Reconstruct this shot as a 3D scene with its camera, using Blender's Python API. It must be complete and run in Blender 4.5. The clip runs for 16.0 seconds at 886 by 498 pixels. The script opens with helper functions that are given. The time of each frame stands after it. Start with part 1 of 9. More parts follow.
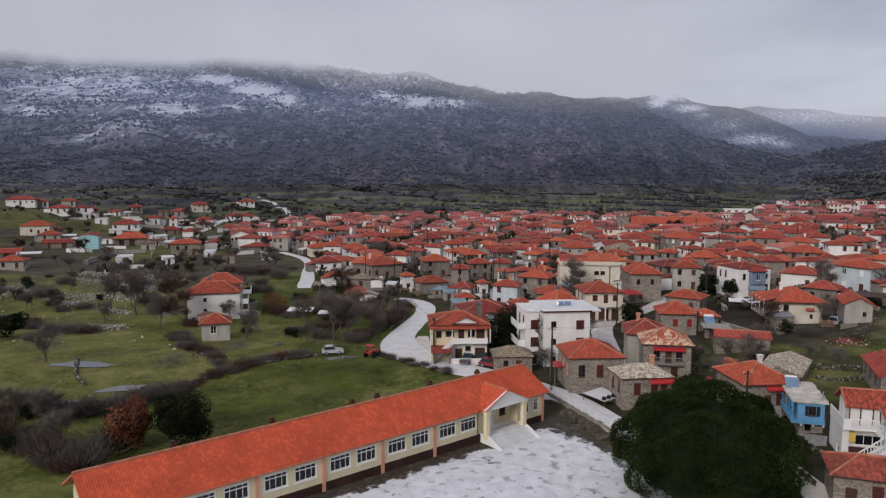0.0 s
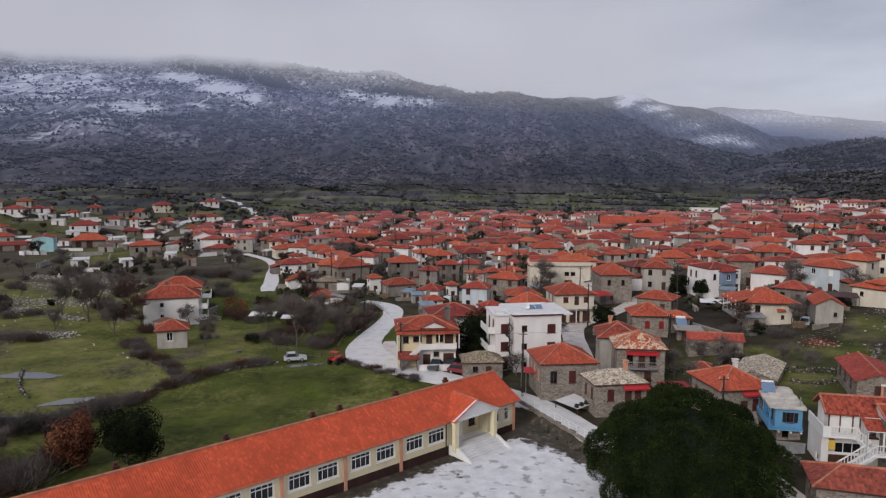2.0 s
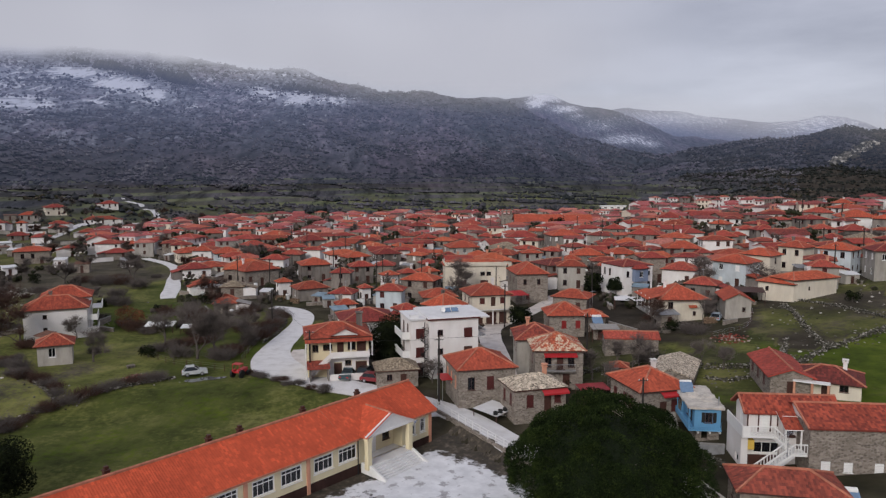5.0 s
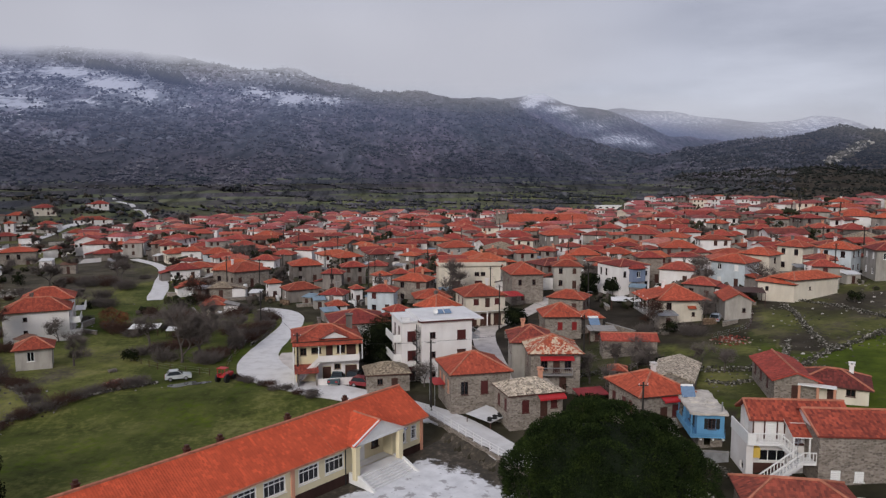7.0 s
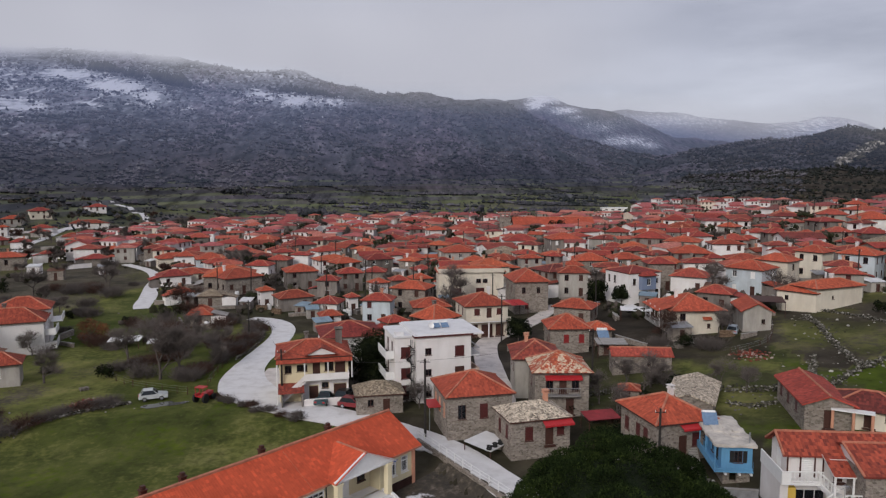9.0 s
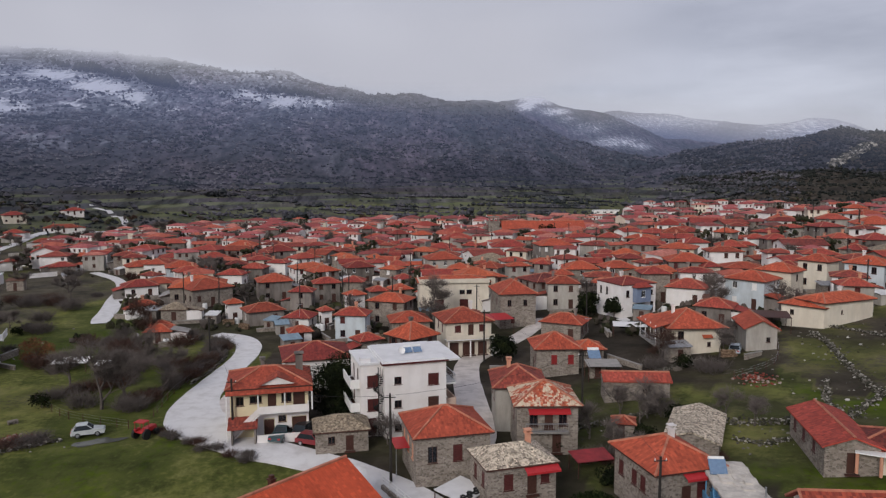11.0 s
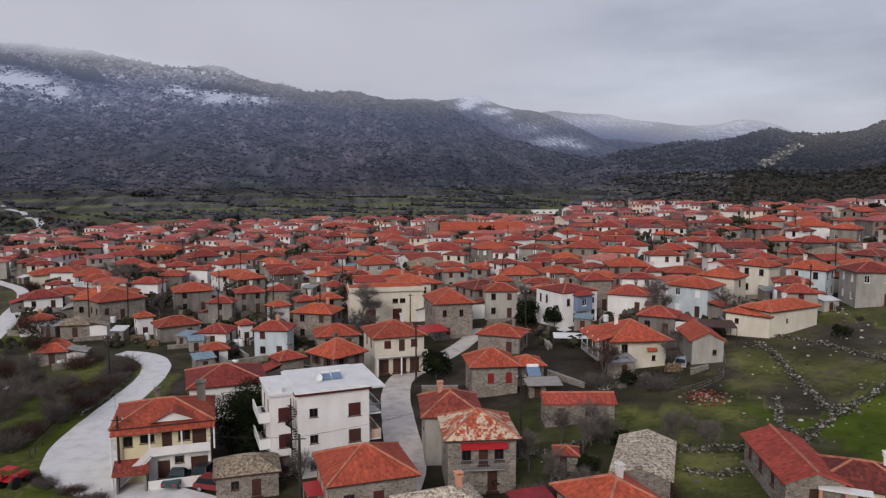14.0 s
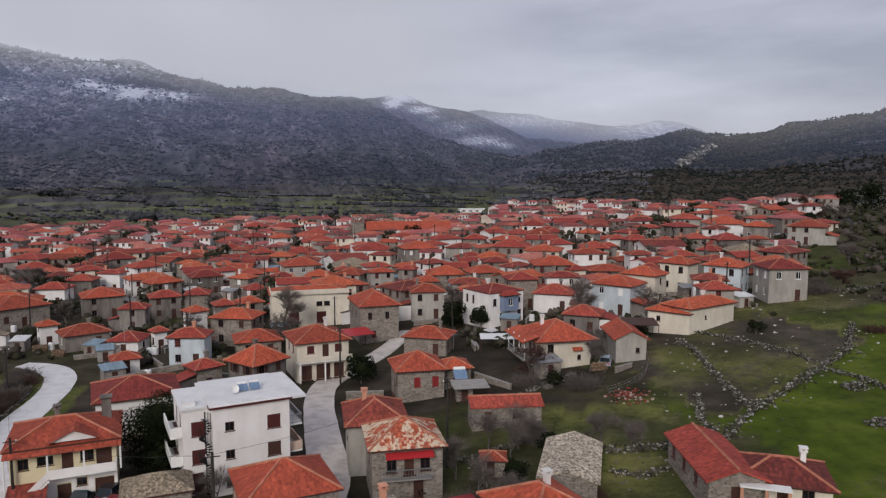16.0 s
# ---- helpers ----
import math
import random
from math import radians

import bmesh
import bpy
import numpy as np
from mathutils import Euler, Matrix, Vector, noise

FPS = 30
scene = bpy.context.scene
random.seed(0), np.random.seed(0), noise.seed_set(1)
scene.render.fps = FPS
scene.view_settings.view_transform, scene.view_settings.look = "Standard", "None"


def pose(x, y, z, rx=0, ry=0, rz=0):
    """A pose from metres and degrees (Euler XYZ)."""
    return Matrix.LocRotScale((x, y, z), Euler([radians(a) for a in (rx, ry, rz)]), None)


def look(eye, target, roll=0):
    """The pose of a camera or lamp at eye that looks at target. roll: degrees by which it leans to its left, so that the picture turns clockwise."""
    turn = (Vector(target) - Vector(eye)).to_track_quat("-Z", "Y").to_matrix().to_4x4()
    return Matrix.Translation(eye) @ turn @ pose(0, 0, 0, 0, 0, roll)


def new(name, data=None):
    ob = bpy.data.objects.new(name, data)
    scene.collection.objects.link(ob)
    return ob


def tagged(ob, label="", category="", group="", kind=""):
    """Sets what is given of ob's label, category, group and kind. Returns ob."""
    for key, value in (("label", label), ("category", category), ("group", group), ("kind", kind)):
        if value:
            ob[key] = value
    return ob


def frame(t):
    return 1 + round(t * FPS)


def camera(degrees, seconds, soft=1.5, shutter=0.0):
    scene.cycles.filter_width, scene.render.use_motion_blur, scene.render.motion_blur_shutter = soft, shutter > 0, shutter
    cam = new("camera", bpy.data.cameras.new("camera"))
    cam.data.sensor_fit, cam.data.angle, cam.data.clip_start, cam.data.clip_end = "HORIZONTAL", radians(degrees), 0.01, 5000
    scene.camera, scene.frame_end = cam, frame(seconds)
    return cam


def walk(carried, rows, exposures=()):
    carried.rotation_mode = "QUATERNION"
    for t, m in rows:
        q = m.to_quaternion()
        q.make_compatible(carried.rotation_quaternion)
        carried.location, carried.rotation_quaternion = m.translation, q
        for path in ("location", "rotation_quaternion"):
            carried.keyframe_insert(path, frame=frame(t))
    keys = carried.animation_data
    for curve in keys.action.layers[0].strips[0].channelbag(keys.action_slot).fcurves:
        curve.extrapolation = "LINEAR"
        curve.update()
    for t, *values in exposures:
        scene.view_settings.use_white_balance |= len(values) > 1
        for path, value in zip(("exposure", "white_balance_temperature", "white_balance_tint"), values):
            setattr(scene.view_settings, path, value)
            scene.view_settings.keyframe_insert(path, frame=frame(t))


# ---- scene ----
cam = camera(63.6, 16.0, soft=1.3)
PATH = [
    (0, (-1.222, -6.888, 31.702), (-1.431, -4.91, 31.485), 0.2),
    (0.5, (-1.184, -5.897, 31.71), (-1.398, -3.92, 31.493), 0.1),
    (1, (-1.175, -4.741, 31.637), (-1.361, -2.761, 31.42), 0.2),
    (1.5, (-1.207, -3.656, 31.64), (-1.361, -1.674, 31.423), 0.2),
    (2, (-1.229, -2.683, 31.683), (-1.353, -0.699, 31.465), 0.2),
    (2.5, (-1.159, -1.761, 31.679), (-1.265, 0.225, 31.462), 0.2),
    (3, (-1.181, -0.81, 31.626), (-1.233, 1.178, 31.408), 0.2),
    (3.5, (-1.092, 0.025, 31.611), (-1.093, 2.013, 31.394), 0.2),
    (4, (-1.08, 0.837, 31.61), (-1.03, 2.824, 31.392), 0.1),
    (4.5, (-0.935, 1.746, 31.561), (-0.838, 3.732, 31.342), 0.1),
    (7, (-0.2, 6.044, 30.961), (-0.075, 8.029, 30.743), 0.0),
    (7.5, (0.055, 7.327, 30.962), (0.172, 9.312, 30.744), 0.0),
    (8, (0.427, 9.178, 30.905), (0.54, 11.163, 30.688), -0.0),
    (8.5, (0.872, 11.544, 30.909), (0.983, 13.529, 30.693), -0.1),
    (9, (1.429, 14.234, 31.024), (1.541, 16.22, 30.811), -0.1),
    (11.5, (5.233, 26.767, 31.753), (5.387, 28.75, 31.544), -0.2),
    (12, (5.759, 28.355, 31.836), (5.959, 30.334, 31.627), -0.2),
    (12.5, (6.225, 29.974, 32.004), (6.461, 31.949, 31.794), -0.2),
    (13, (6.622, 31.487, 32.057), (6.881, 33.459, 31.846), -0.1),
    (13.5, (7.037, 32.905, 32.117), (7.314, 34.874, 31.905), -0.0),
    (14, (7.357, 34.191, 32.225), (7.653, 36.157, 32.012), 0.0),
    (14.5, (7.706, 35.207, 32.246), (8.041, 37.167, 32.032), 0.1),
    (15, (8.002, 35.812, 32.334), (8.393, 37.762, 32.118), 0.1),
    (15.5, (8.141, 36.159, 32.385), (8.589, 38.096, 32.168), 0.1),
    (16, (8.207, 36.36, 32.409), (8.701, 38.286, 32.192), 0.1),
]
walk(cam, [(t, look(eye, target, roll)) for t, eye, target, roll in PATH])

# ---- light ----
world = bpy.data.worlds.new("overcast_sky")
scene.world = world
world.use_nodes = True
SUN_UP, SUN_TURN = 28, 208


def node(tree, kind, **settings):
    n = tree.nodes.new(kind)
    for key, value in settings.items():
        if key in n.inputs:
            n.inputs[key].default_value = value
    return n


def build_sky():
    t = world.node_tree
    t.nodes.clear()
    out = t.nodes.new("ShaderNodeOutputWorld")
    sky = t.nodes.new("ShaderNodeTexSky")
    sky.sky_type, sky.sun_disc = "NISHITA", False
    sky.sun_elevation, sky.sun_rotation = radians(SUN_UP), radians(SUN_TURN)
    clear = node(t, "ShaderNodeBackground", Strength=0.1)
    t.links.new(sky.outputs[0], clear.inputs[0])
    place = t.nodes.new("ShaderNodeTexCoord")
    stretch = t.nodes.new("ShaderNodeMapping")
    stretch.inputs["Scale"].default_value = (1.2, 1.2, 5.0)
    t.links.new(place.outputs["Generated"], stretch.inputs[0])
    puffs = node(t, "ShaderNodeTexNoise", Scale=1.6, Detail=6.0, Roughness=0.55)
    t.links.new(stretch.outputs[0], puffs.inputs["Vector"])
    ramp = t.nodes.new("ShaderNodeValToRGB")
    ramp.color_ramp.elements[0].position, ramp.color_ramp.elements[0].color = 0.35, (0.40, 0.41, 0.50, 1)
    ramp.color_ramp.elements[1].position, ramp.color_ramp.elements[1].color = 0.68, (0.66, 0.675, 0.79, 1)
    t.links.new(puffs.outputs["Fac"], ramp.inputs[0])
    cloud = node(t, "ShaderNodeBackground", Strength=0.93)
    t.links.new(ramp.outputs[0], cloud.inputs[0])
    mix = node(t, "ShaderNodeMixShader", Fac=0.9)
    t.links.new(clear.outputs[0], mix.inputs[1])
    t.links.new(cloud.outputs[0], mix.inputs[2])
    t.links.new(mix.outputs[0], out.inputs[0])


build_sky()
sun = new("sun", bpy.data.lights.new("sun", "SUN"))
sun.data.energy, sun.data.angle, sun.data.color = 1.95, radians(25), (1.0, 0.95, 0.9)
sun.rotation_euler = (radians(90 - SUN_UP), 0, radians(180 - SUN_TURN))
scene.view_settings.exposure = -0.02


# ---- materials ----
def material(name, rough=0.8, spec=0.3, metal=0.0):
    m = bpy.data.materials.new(name)
    m.use_nodes = True
    t = m.node_tree
    b = t.nodes["Principled BSDF"]
    b.inputs["Roughness"].default_value = rough
    b.inputs["Specular IOR Level"].default_value = spec
    b.inputs["Metallic"].default_value = metal
    return m, t, b


def ramp_of(t, source, stops):
    r = t.nodes.new("ShaderNodeValToRGB")
    while len(r.color_ramp.elements) < len(stops):
        r.color_ramp.elements.new(0.5)
    for e, (p, c) in zip(r.color_ramp.elements, stops):
        e.position, e.color = p, (*c, 1)
    t.links.new(source, r.inputs[0])
    return r.outputs[0]


def noise_of(t, vector, scale, detail=5.0, rough=0.6):
    n = node(t, "ShaderNodeTexNoise", Scale=scale, Detail=detail, Roughness=rough)
    if vector is not None:
        t.links.new(vector, n.inputs["Vector"])
    return n.outputs["Fac"]


def mixed(t, fac, a, b, mode="MIX"):
    m = t.nodes.new("ShaderNodeMix")
    m.data_type, m.blend_type = "RGBA", mode
    for value, k in ((fac, 0), (a, 6), (b, 7)):
        if isinstance(value, (int, float)):
            m.inputs[k].default_value = value
        elif isinstance(value, tuple):
            m.inputs[k].default_value = (*value, 1)
        else:
            t.links.new(value, m.inputs[k])
    return m.outputs[2]


def maths(t, op, a, b=0.0):
    m = t.nodes.new("ShaderNodeMath")
    m.operation = op
    for value, k in ((a, 0), (b, 1)):
        if isinstance(value, (int, float)):
            m.inputs[k].default_value = value
        else:
            t.links.new(value, m.inputs[k])
    return m.outputs[0]


def bump(t, b, height, strength=0.4, distance=0.03):
    n = node(t, "ShaderNodeBump", Strength=strength, Distance=distance)
    t.links.new(height, n.inputs["Height"])
    t.links.new(n.outputs[0], b.inputs["Normal"])


def position(t):
    return t.nodes.new("ShaderNodeNewGeometry").outputs["Position"]


def object_random(t):
    return t.nodes.new("ShaderNodeObjectInfo").outputs["Random"]


def plaster(name, colour, stain=0.35, vary=0.12):
    """Painted render with rain streaks, patches and a little change from house to house."""
    m, t, b = material(name, 0.85, 0.2)
    p = position(t)
    long = t.nodes.new("ShaderNodeMapping")
    long.inputs["Scale"].default_value = (0.8, 0.8, 0.22)
    t.links.new(p, long.inputs[0])
    dark = tuple(c * (1 - stain) for c in colour)
    streak = noise_of(t, long.outputs[0], 1.1, 6)
    base = ramp_of(t, streak, [(0.32, dark), (0.6, colour)])
    patch = ramp_of(t, noise_of(t, p, 0.35, 4), [(0.35, (0.90, 0.88, 0.86)), (0.65, (1, 1, 1))])
    base = mixed(t, 1.0, base, patch, "MULTIPLY")
    tone = ramp_of(t, object_random(t), [(0, tuple(1 - vary for _ in range(3))), (1, (1, 1, 1))])
    t.links.new(mixed(t, 1.0, base, tone, "MULTIPLY"), b.inputs["Base Color"])
    bump(t, b, noise_of(t, p, 9, 4), 0.3, 0.03)
    return m


def masonry(name, light, dark, joint, size=3.3):
    """Rubble stone: cells of different tone with pale joints."""
    m, t, b = material(name, 0.95, 0.15)
    p = position(t)
    course = t.nodes.new("ShaderNodeMapping")
    course.inputs["Scale"].default_value = (1.0, 1.0, 1.7)
    t.links.new(p, course.inputs[0])
    p = course.outputs[0]
    cells = node(t, "ShaderNodeTexVoronoi", Scale=size)
    t.links.new(p, cells.inputs["Vector"])
    edge = t.nodes.new("ShaderNodeTexVoronoi")
    edge.feature = "DISTANCE_TO_EDGE"
    edge.inputs["Scale"].default_value = size
    t.links.new(p, edge.inputs["Vector"])
    tone = t.nodes.new("ShaderNodeSeparateColor")
    t.links.new(cells.outputs["Color"], tone.inputs[0])
    base = ramp_of(t, tone.outputs[0], [(0.0, dark), (1.0, light)])
    fac = ramp_of(t, edge.outputs["Distance"], [(0.02, (1, 1, 1)), (0.09, (0, 0, 0))])
    base = mixed(t, fac, base, joint)
    base = mixed(t, 1.0, base, ramp_of(t, noise_of(t, p, 0.5, 5), [(0.3, (0.7, 0.68, 0.66)), (0.7, (1, 1, 1))]), "MULTIPLY")
    t.links.new(base, b.inputs["Base Color"])
    bump(t, b, edge.outputs["Distance"], 0.7, 0.08)
    return m


def tiles(name, light, dark, patchy=(1, 1, 1), patch_at=0.75, worn=0.0, slabs=False, streak=0.72, even=False):
    """Clay roof tiles laid in courses down the slope, each of its own tone."""
    m, t, b = material(name, 0.8, 0.25)
    uv = t.nodes.new("ShaderNodeUVMap").outputs[0]
    split = t.nodes.new("ShaderNodeSeparateXYZ")
    t.links.new(uv, split.inputs[0])
    u, v = maths(t, "DIVIDE", split.outputs[0], 0.24), maths(t, "DIVIDE", split.outputs[1], 0.36)
    cell = t.nodes.new("ShaderNodeCombineXYZ")
    t.links.new(maths(t, "FLOOR", u), cell.inputs[0])
    t.links.new(maths(t, "FLOOR", v), cell.inputs[1])
    t.links.new(object_random(t), cell.inputs[2])
    white = t.nodes.new("ShaderNodeTexWhiteNoise")
    t.links.new(cell.outputs[0], white.inputs["Vector"])
    p = position(t)
    tone = white.outputs["Value"]
    if slabs:
        stones = node(t, "ShaderNodeTexVoronoi", Scale=5.2)
        t.links.new(p, stones.inputs["Vector"])
        split = t.nodes.new("ShaderNodeSeparateColor")
        t.links.new(stones.outputs["Color"], split.inputs[0])
        tone = split.outputs[0]
    base = ramp_of(t, tone, [(0.0, dark), (0.75, light), (1.0, tuple(min(1, c * 1.25) for c in light))])
    large = noise_of(t, p, 0.3, 7, 0.7)
    base = mixed(t, 1.0, base, ramp_of(t, large, [(0.3, (0.68, 0.66, 0.66)), (0.6, (1, 1, 1))]), "MULTIPLY")
    if worn:
        fac = ramp_of(t, maths(t, "ADD", maths(t, "MULTIPLY", white.outputs["Value"], 0.12), maths(t, "MULTIPLY", noise_of(t, p, 0.7, 7, 0.7), 1.1)), [(patch_at, (0, 0, 0)), (patch_at + 0.05, (1, 1, 1))])
        base = mixed(t, fac, base, patchy)
    rain = t.nodes.new("ShaderNodeMapping")
    rain.inputs["Scale"].default_value = (1.4, 0.22, 1.0)
    t.links.new(uv, rain.inputs[0])
    base = mixed(t, 1.0, base, ramp_of(t, noise_of(t, rain.outputs[0], 1.6, 6, 0.7), [(0.34, (streak, streak, streak + 0.02)), (0.56, (1, 1, 1))]), "MULTIPLY")
    tone = ramp_of(t, object_random(t), [(0, (0.60, 0.64, 0.70)), (0.25, (0.84, 0.85, 0.92)), (0.6, (1.0, 1.0, 1.02)), (0.85, (1.10, 1.13, 1.06)), (1, (1.14, 1.36, 1.22))])
    if not even:
        base = mixed(t, 1.0, base, tone, "MULTIPLY")
    t.links.new(base, b.inputs["Base Color"])
    roll = maths(t, "SINE", maths(t, "MULTIPLY", u, 6.2832))
    step = maths(t, "FRACT", v)
    height = maths(t, "ADD", maths(t, "MULTIPLY", roll, 0.5), maths(t, "MULTIPLY", step, 0.8))
    bump(t, b, height, 0.4, 0.04)
    return m


def plain(name, colour, rough=0.6, metal=0.0, vary=0.2, scale=3.0):
    m, t, b = material(name, rough, 0.3, metal)
    low = tuple(c * (1 - vary) for c in colour)
    t.links.new(ramp_of(t, noise_of(t, position(t), scale, 5), [(0.3, low), (0.65, colour)]), b.inputs["Base Color"])
    bump(t, b, noise_of(t, position(t), scale * 6, 3), 0.15, 0.01)
    return m


def islands(name, stops, rough=0.9):
    """For stuff made of many pieces: each piece has its own tone."""
    m, t, b = material(name, rough, 0.1)
    r = t.nodes.new("ShaderNodeNewGeometry").outputs["Random Per Island"]
    base = ramp_of(t, r, stops)
    base = mixed(t, 1.0, base, ramp_of(t, noise_of(t, position(t), 0.02, 4), [(0.3, (0.7, 0.7, 0.72)), (0.7, (1.1, 1.05, 1.0))]), "MULTIPLY")
    t.links.new(base, b.inputs["Base Color"])
    return m


TILE = {
    "tile": tiles("orange_clay_tiles", (0.49, 0.098, 0.050), (0.35, 0.068, 0.037)),
    "red": tiles("red_clay_tiles", (0.38, 0.064, 0.046), (0.26, 0.046, 0.036)),
    "school": tiles("school_clay_tiles", (0.59, 0.098, 0.042), (0.53, 0.086, 0.037), streak=0.9, even=True),
    "rusty": tiles("lichen_worn_tiles", (0.55, 0.13, 0.06), (0.33, 0.07, 0.04), (0.62, 0.50, 0.36), 0.60, 1.0, even=True),
    "dull": tiles("old_weathered_tiles", (0.32, 0.066, 0.046), (0.18, 0.043, 0.034)),
    "villa": tiles("weathered_villa_tiles", (0.42, 0.085, 0.048), (0.20, 0.042, 0.030), even=True),
    "brown": tiles("stone_slab_roof", (0.36, 0.29, 0.205), (0.13, 0.10, 0.07), slabs=True, even=True),
    "slate": tiles("pale_slate_slabs", (0.66, 0.56, 0.43), (0.15, 0.12, 0.092), slabs=True, even=True),
}
WALL = {
    "white": plaster("white_render", (0.83, 0.80, 0.785), 0.07),
    "cream": plaster("cream_render", (0.76, 0.69, 0.575), 0.14),
    "yellow": plaster("pale_yellow_render", (0.80, 0.71, 0.48), 0.08),
    "peach": plaster("peach_render", (0.70, 0.52, 0.42), 0.2),
    "grey": plaster("grey_cement_render", (0.30, 0.265, 0.24), 0.45, 0.45),
    "pale": plaster("pale_grey_render", (0.46, 0.43, 0.39), 0.3, 0.25),
    "ice": plaster("bluish_white_render", (0.60, 0.66, 0.70), 0.2),
    "aqua": plaster("aqua_render", (0.42, 0.70, 0.74), 0.12),
    "blue": plaster("sky_blue_render", (0.16, 0.40, 0.66), 0.15),
    "slateblue": plaster("slate_blue_render", (0.20, 0.25, 0.36), 0.15),
    "stone": masonry("rubble_stone", (0.37, 0.32, 0.275), (0.16, 0.135, 0.115), (0.32, 0.285, 0.25)),
    "pink": plaster("salmon_paint", (0.72, 0.36, 0.24), 0.2),
    "ochre": plaster("ochre_yellow_paint", (0.70, 0.48, 0.10), 0.15),
    "plinth": plaster("brown_plinth_paint", (0.06, 0.03, 0.025), 0.4),
}
WOOD_DARK = plain("dark_stained_wood", (0.07, 0.03, 0.022), 0.6)
POLE_WOOD = plain("tarred_pole_timber", (0.035, 0.030, 0.027), 0.85)
WOOD_RED = plain("dark_red_painted_wood", (0.085, 0.020, 0.018), 0.5)
SHUTTER_RED = plain("red_painted_shutter", (0.24, 0.022, 0.022), 0.5)
RED_PAINT = plain("bright_red_sheet", (0.46, 0.03, 0.035), 0.45)
PAINT_WHITE = plain("white_gloss_paint", (0.78, 0.77, 0.75), 0.4, 0, 0.08)
CONCRETE = plain("old_concrete", (0.34, 0.32, 0.30), 0.9, 0, 0.35, 0.8)
SLAB_WHITE = plain("whitewashed_roof_slab", (0.72, 0.71, 0.71), 0.8, 0, 0.15, 0.6)
METAL = plain("galvanised_metal", (0.45, 0.46, 0.48), 0.4, 0.8)
RIDGE = plain("ridge_tiles_clay", (0.52, 0.20, 0.125), 0.8, 0, 0.45, 1.2)
BARK = plain("grey_brown_bark", (0.12, 0.10, 0.09), 0.95, 0, 0.5, 4)
TAR = plain("black_rubber", (0.02, 0.02, 0.02), 0.7)


def glass():
    m, t, b = material("window_glass", 0.12, 0.25)
    b.inputs["Base Color"].default_value = (0.02, 0.022, 0.028, 1)
    b.inputs["Transmission Weight"].default_value = 0.5
    return m


GLASS = glass()


# ---- mesh helpers ----
class Shape:
    """Collects faces, each with a material number and a place on the surface in metres."""

    def __init__(self):
        self.v, self.f, self.m, self.uv = [], [], [], []

    def face(self, pts, mat=0, uv=None):
        n = len(self.v)
        self.v += [tuple(p) for p in pts]
        self.f.append(tuple(range(n, n + len(pts))))
        self.m.append(mat)
        self.uv.append(uv or [(0, 0)] * len(pts))

    def box(self, x0, y0, z0, x1, y1, z1, mat=0):
        c = [(x, y, z) for z in (z0, z1) for y in (y0, y1) for x in (x0, x1)]
        for q in ((0, 2, 3, 1), (4, 5, 7, 6), (0, 1, 5, 4), (2, 6, 7, 3), (0, 4, 6, 2), (1, 3, 7, 5)):
            self.face([c[k] for k in q], mat)

    def beam(self, a, b, r, sides=4, mat=0, r2=None):
        """A tapered bar from a to b."""
        a, b = Vector(a), Vector(b)
        way = (b - a).normalized()
        side = way.cross(Vector((0.3, 0.9, 0.2)) if abs(way.z) > 0.9 else Vector((0, 0, 1))).normalized()
        up = side.cross(way)
        r2 = r if r2 is None else r2
        turn = [(math.cos(6.2832 * (k + 0.5) / sides), math.sin(6.2832 * (k + 0.5) / sides)) for k in range(sides)]
        low = [a + r * (side * c + up * s) for c, s in turn]
        high = [b + r2 * (side * c + up * s) for c, s in turn]
        for k in range(sides):
            j = (k + 1) % sides
            self.face([low[k], low[j], high[j], high[k]], mat)
        self.face(low[::-1], mat)
        self.face(high, mat)

    def mesh(self, name, mats, smooth_shade=False):
        me = bpy.data.meshes.new(name)
        me.from_pydata(self.v, [], self.f)
        for m in mats if isinstance(mats, (list, tuple)) else [mats]:
            me.materials.append(m)
        me.polygons.foreach_set("material_index", self.m)
        layer = me.uv_layers.new(name="UVMap")
        layer.data.foreach_set("uv", [c for face in self.uv for pair in face for c in pair])
        if smooth_shade:
            me.polygons.foreach_set("use_smooth", [True] * len(self.f))
        me.update()
        return me


def part(name, data, parent, place=None, label=""):
    """A mesh that belongs to a thing or to one of its parts."""
    ob = new(name, data)
    ob.parent = parent
    if place is not None:
        ob.matrix_basis = place
    return tagged(ob, label) if label else ob


def thing(name, label, category, place, group="", kind="", data=None):
    ob = new(name, data)
    ob.matrix_basis = place
    return tagged(ob, label, category, group, kind)



# ---- terrain ----
def smooth(a, b, v):
    u = min(1.0, max(0.0, (v - a) / (b - a)))
    return u * u * (3 - 2 * u)


def along(table, v):
    """Straight-line reading of a short table of (place, value)."""
    if v <= table[0][0]:
        return table[0][1]
    for (a, p), (b, q) in zip(table, table[1:]):
        if v <= b:
            return p + (q - p) * (v - a) / (b - a)
    return table[-1][1]


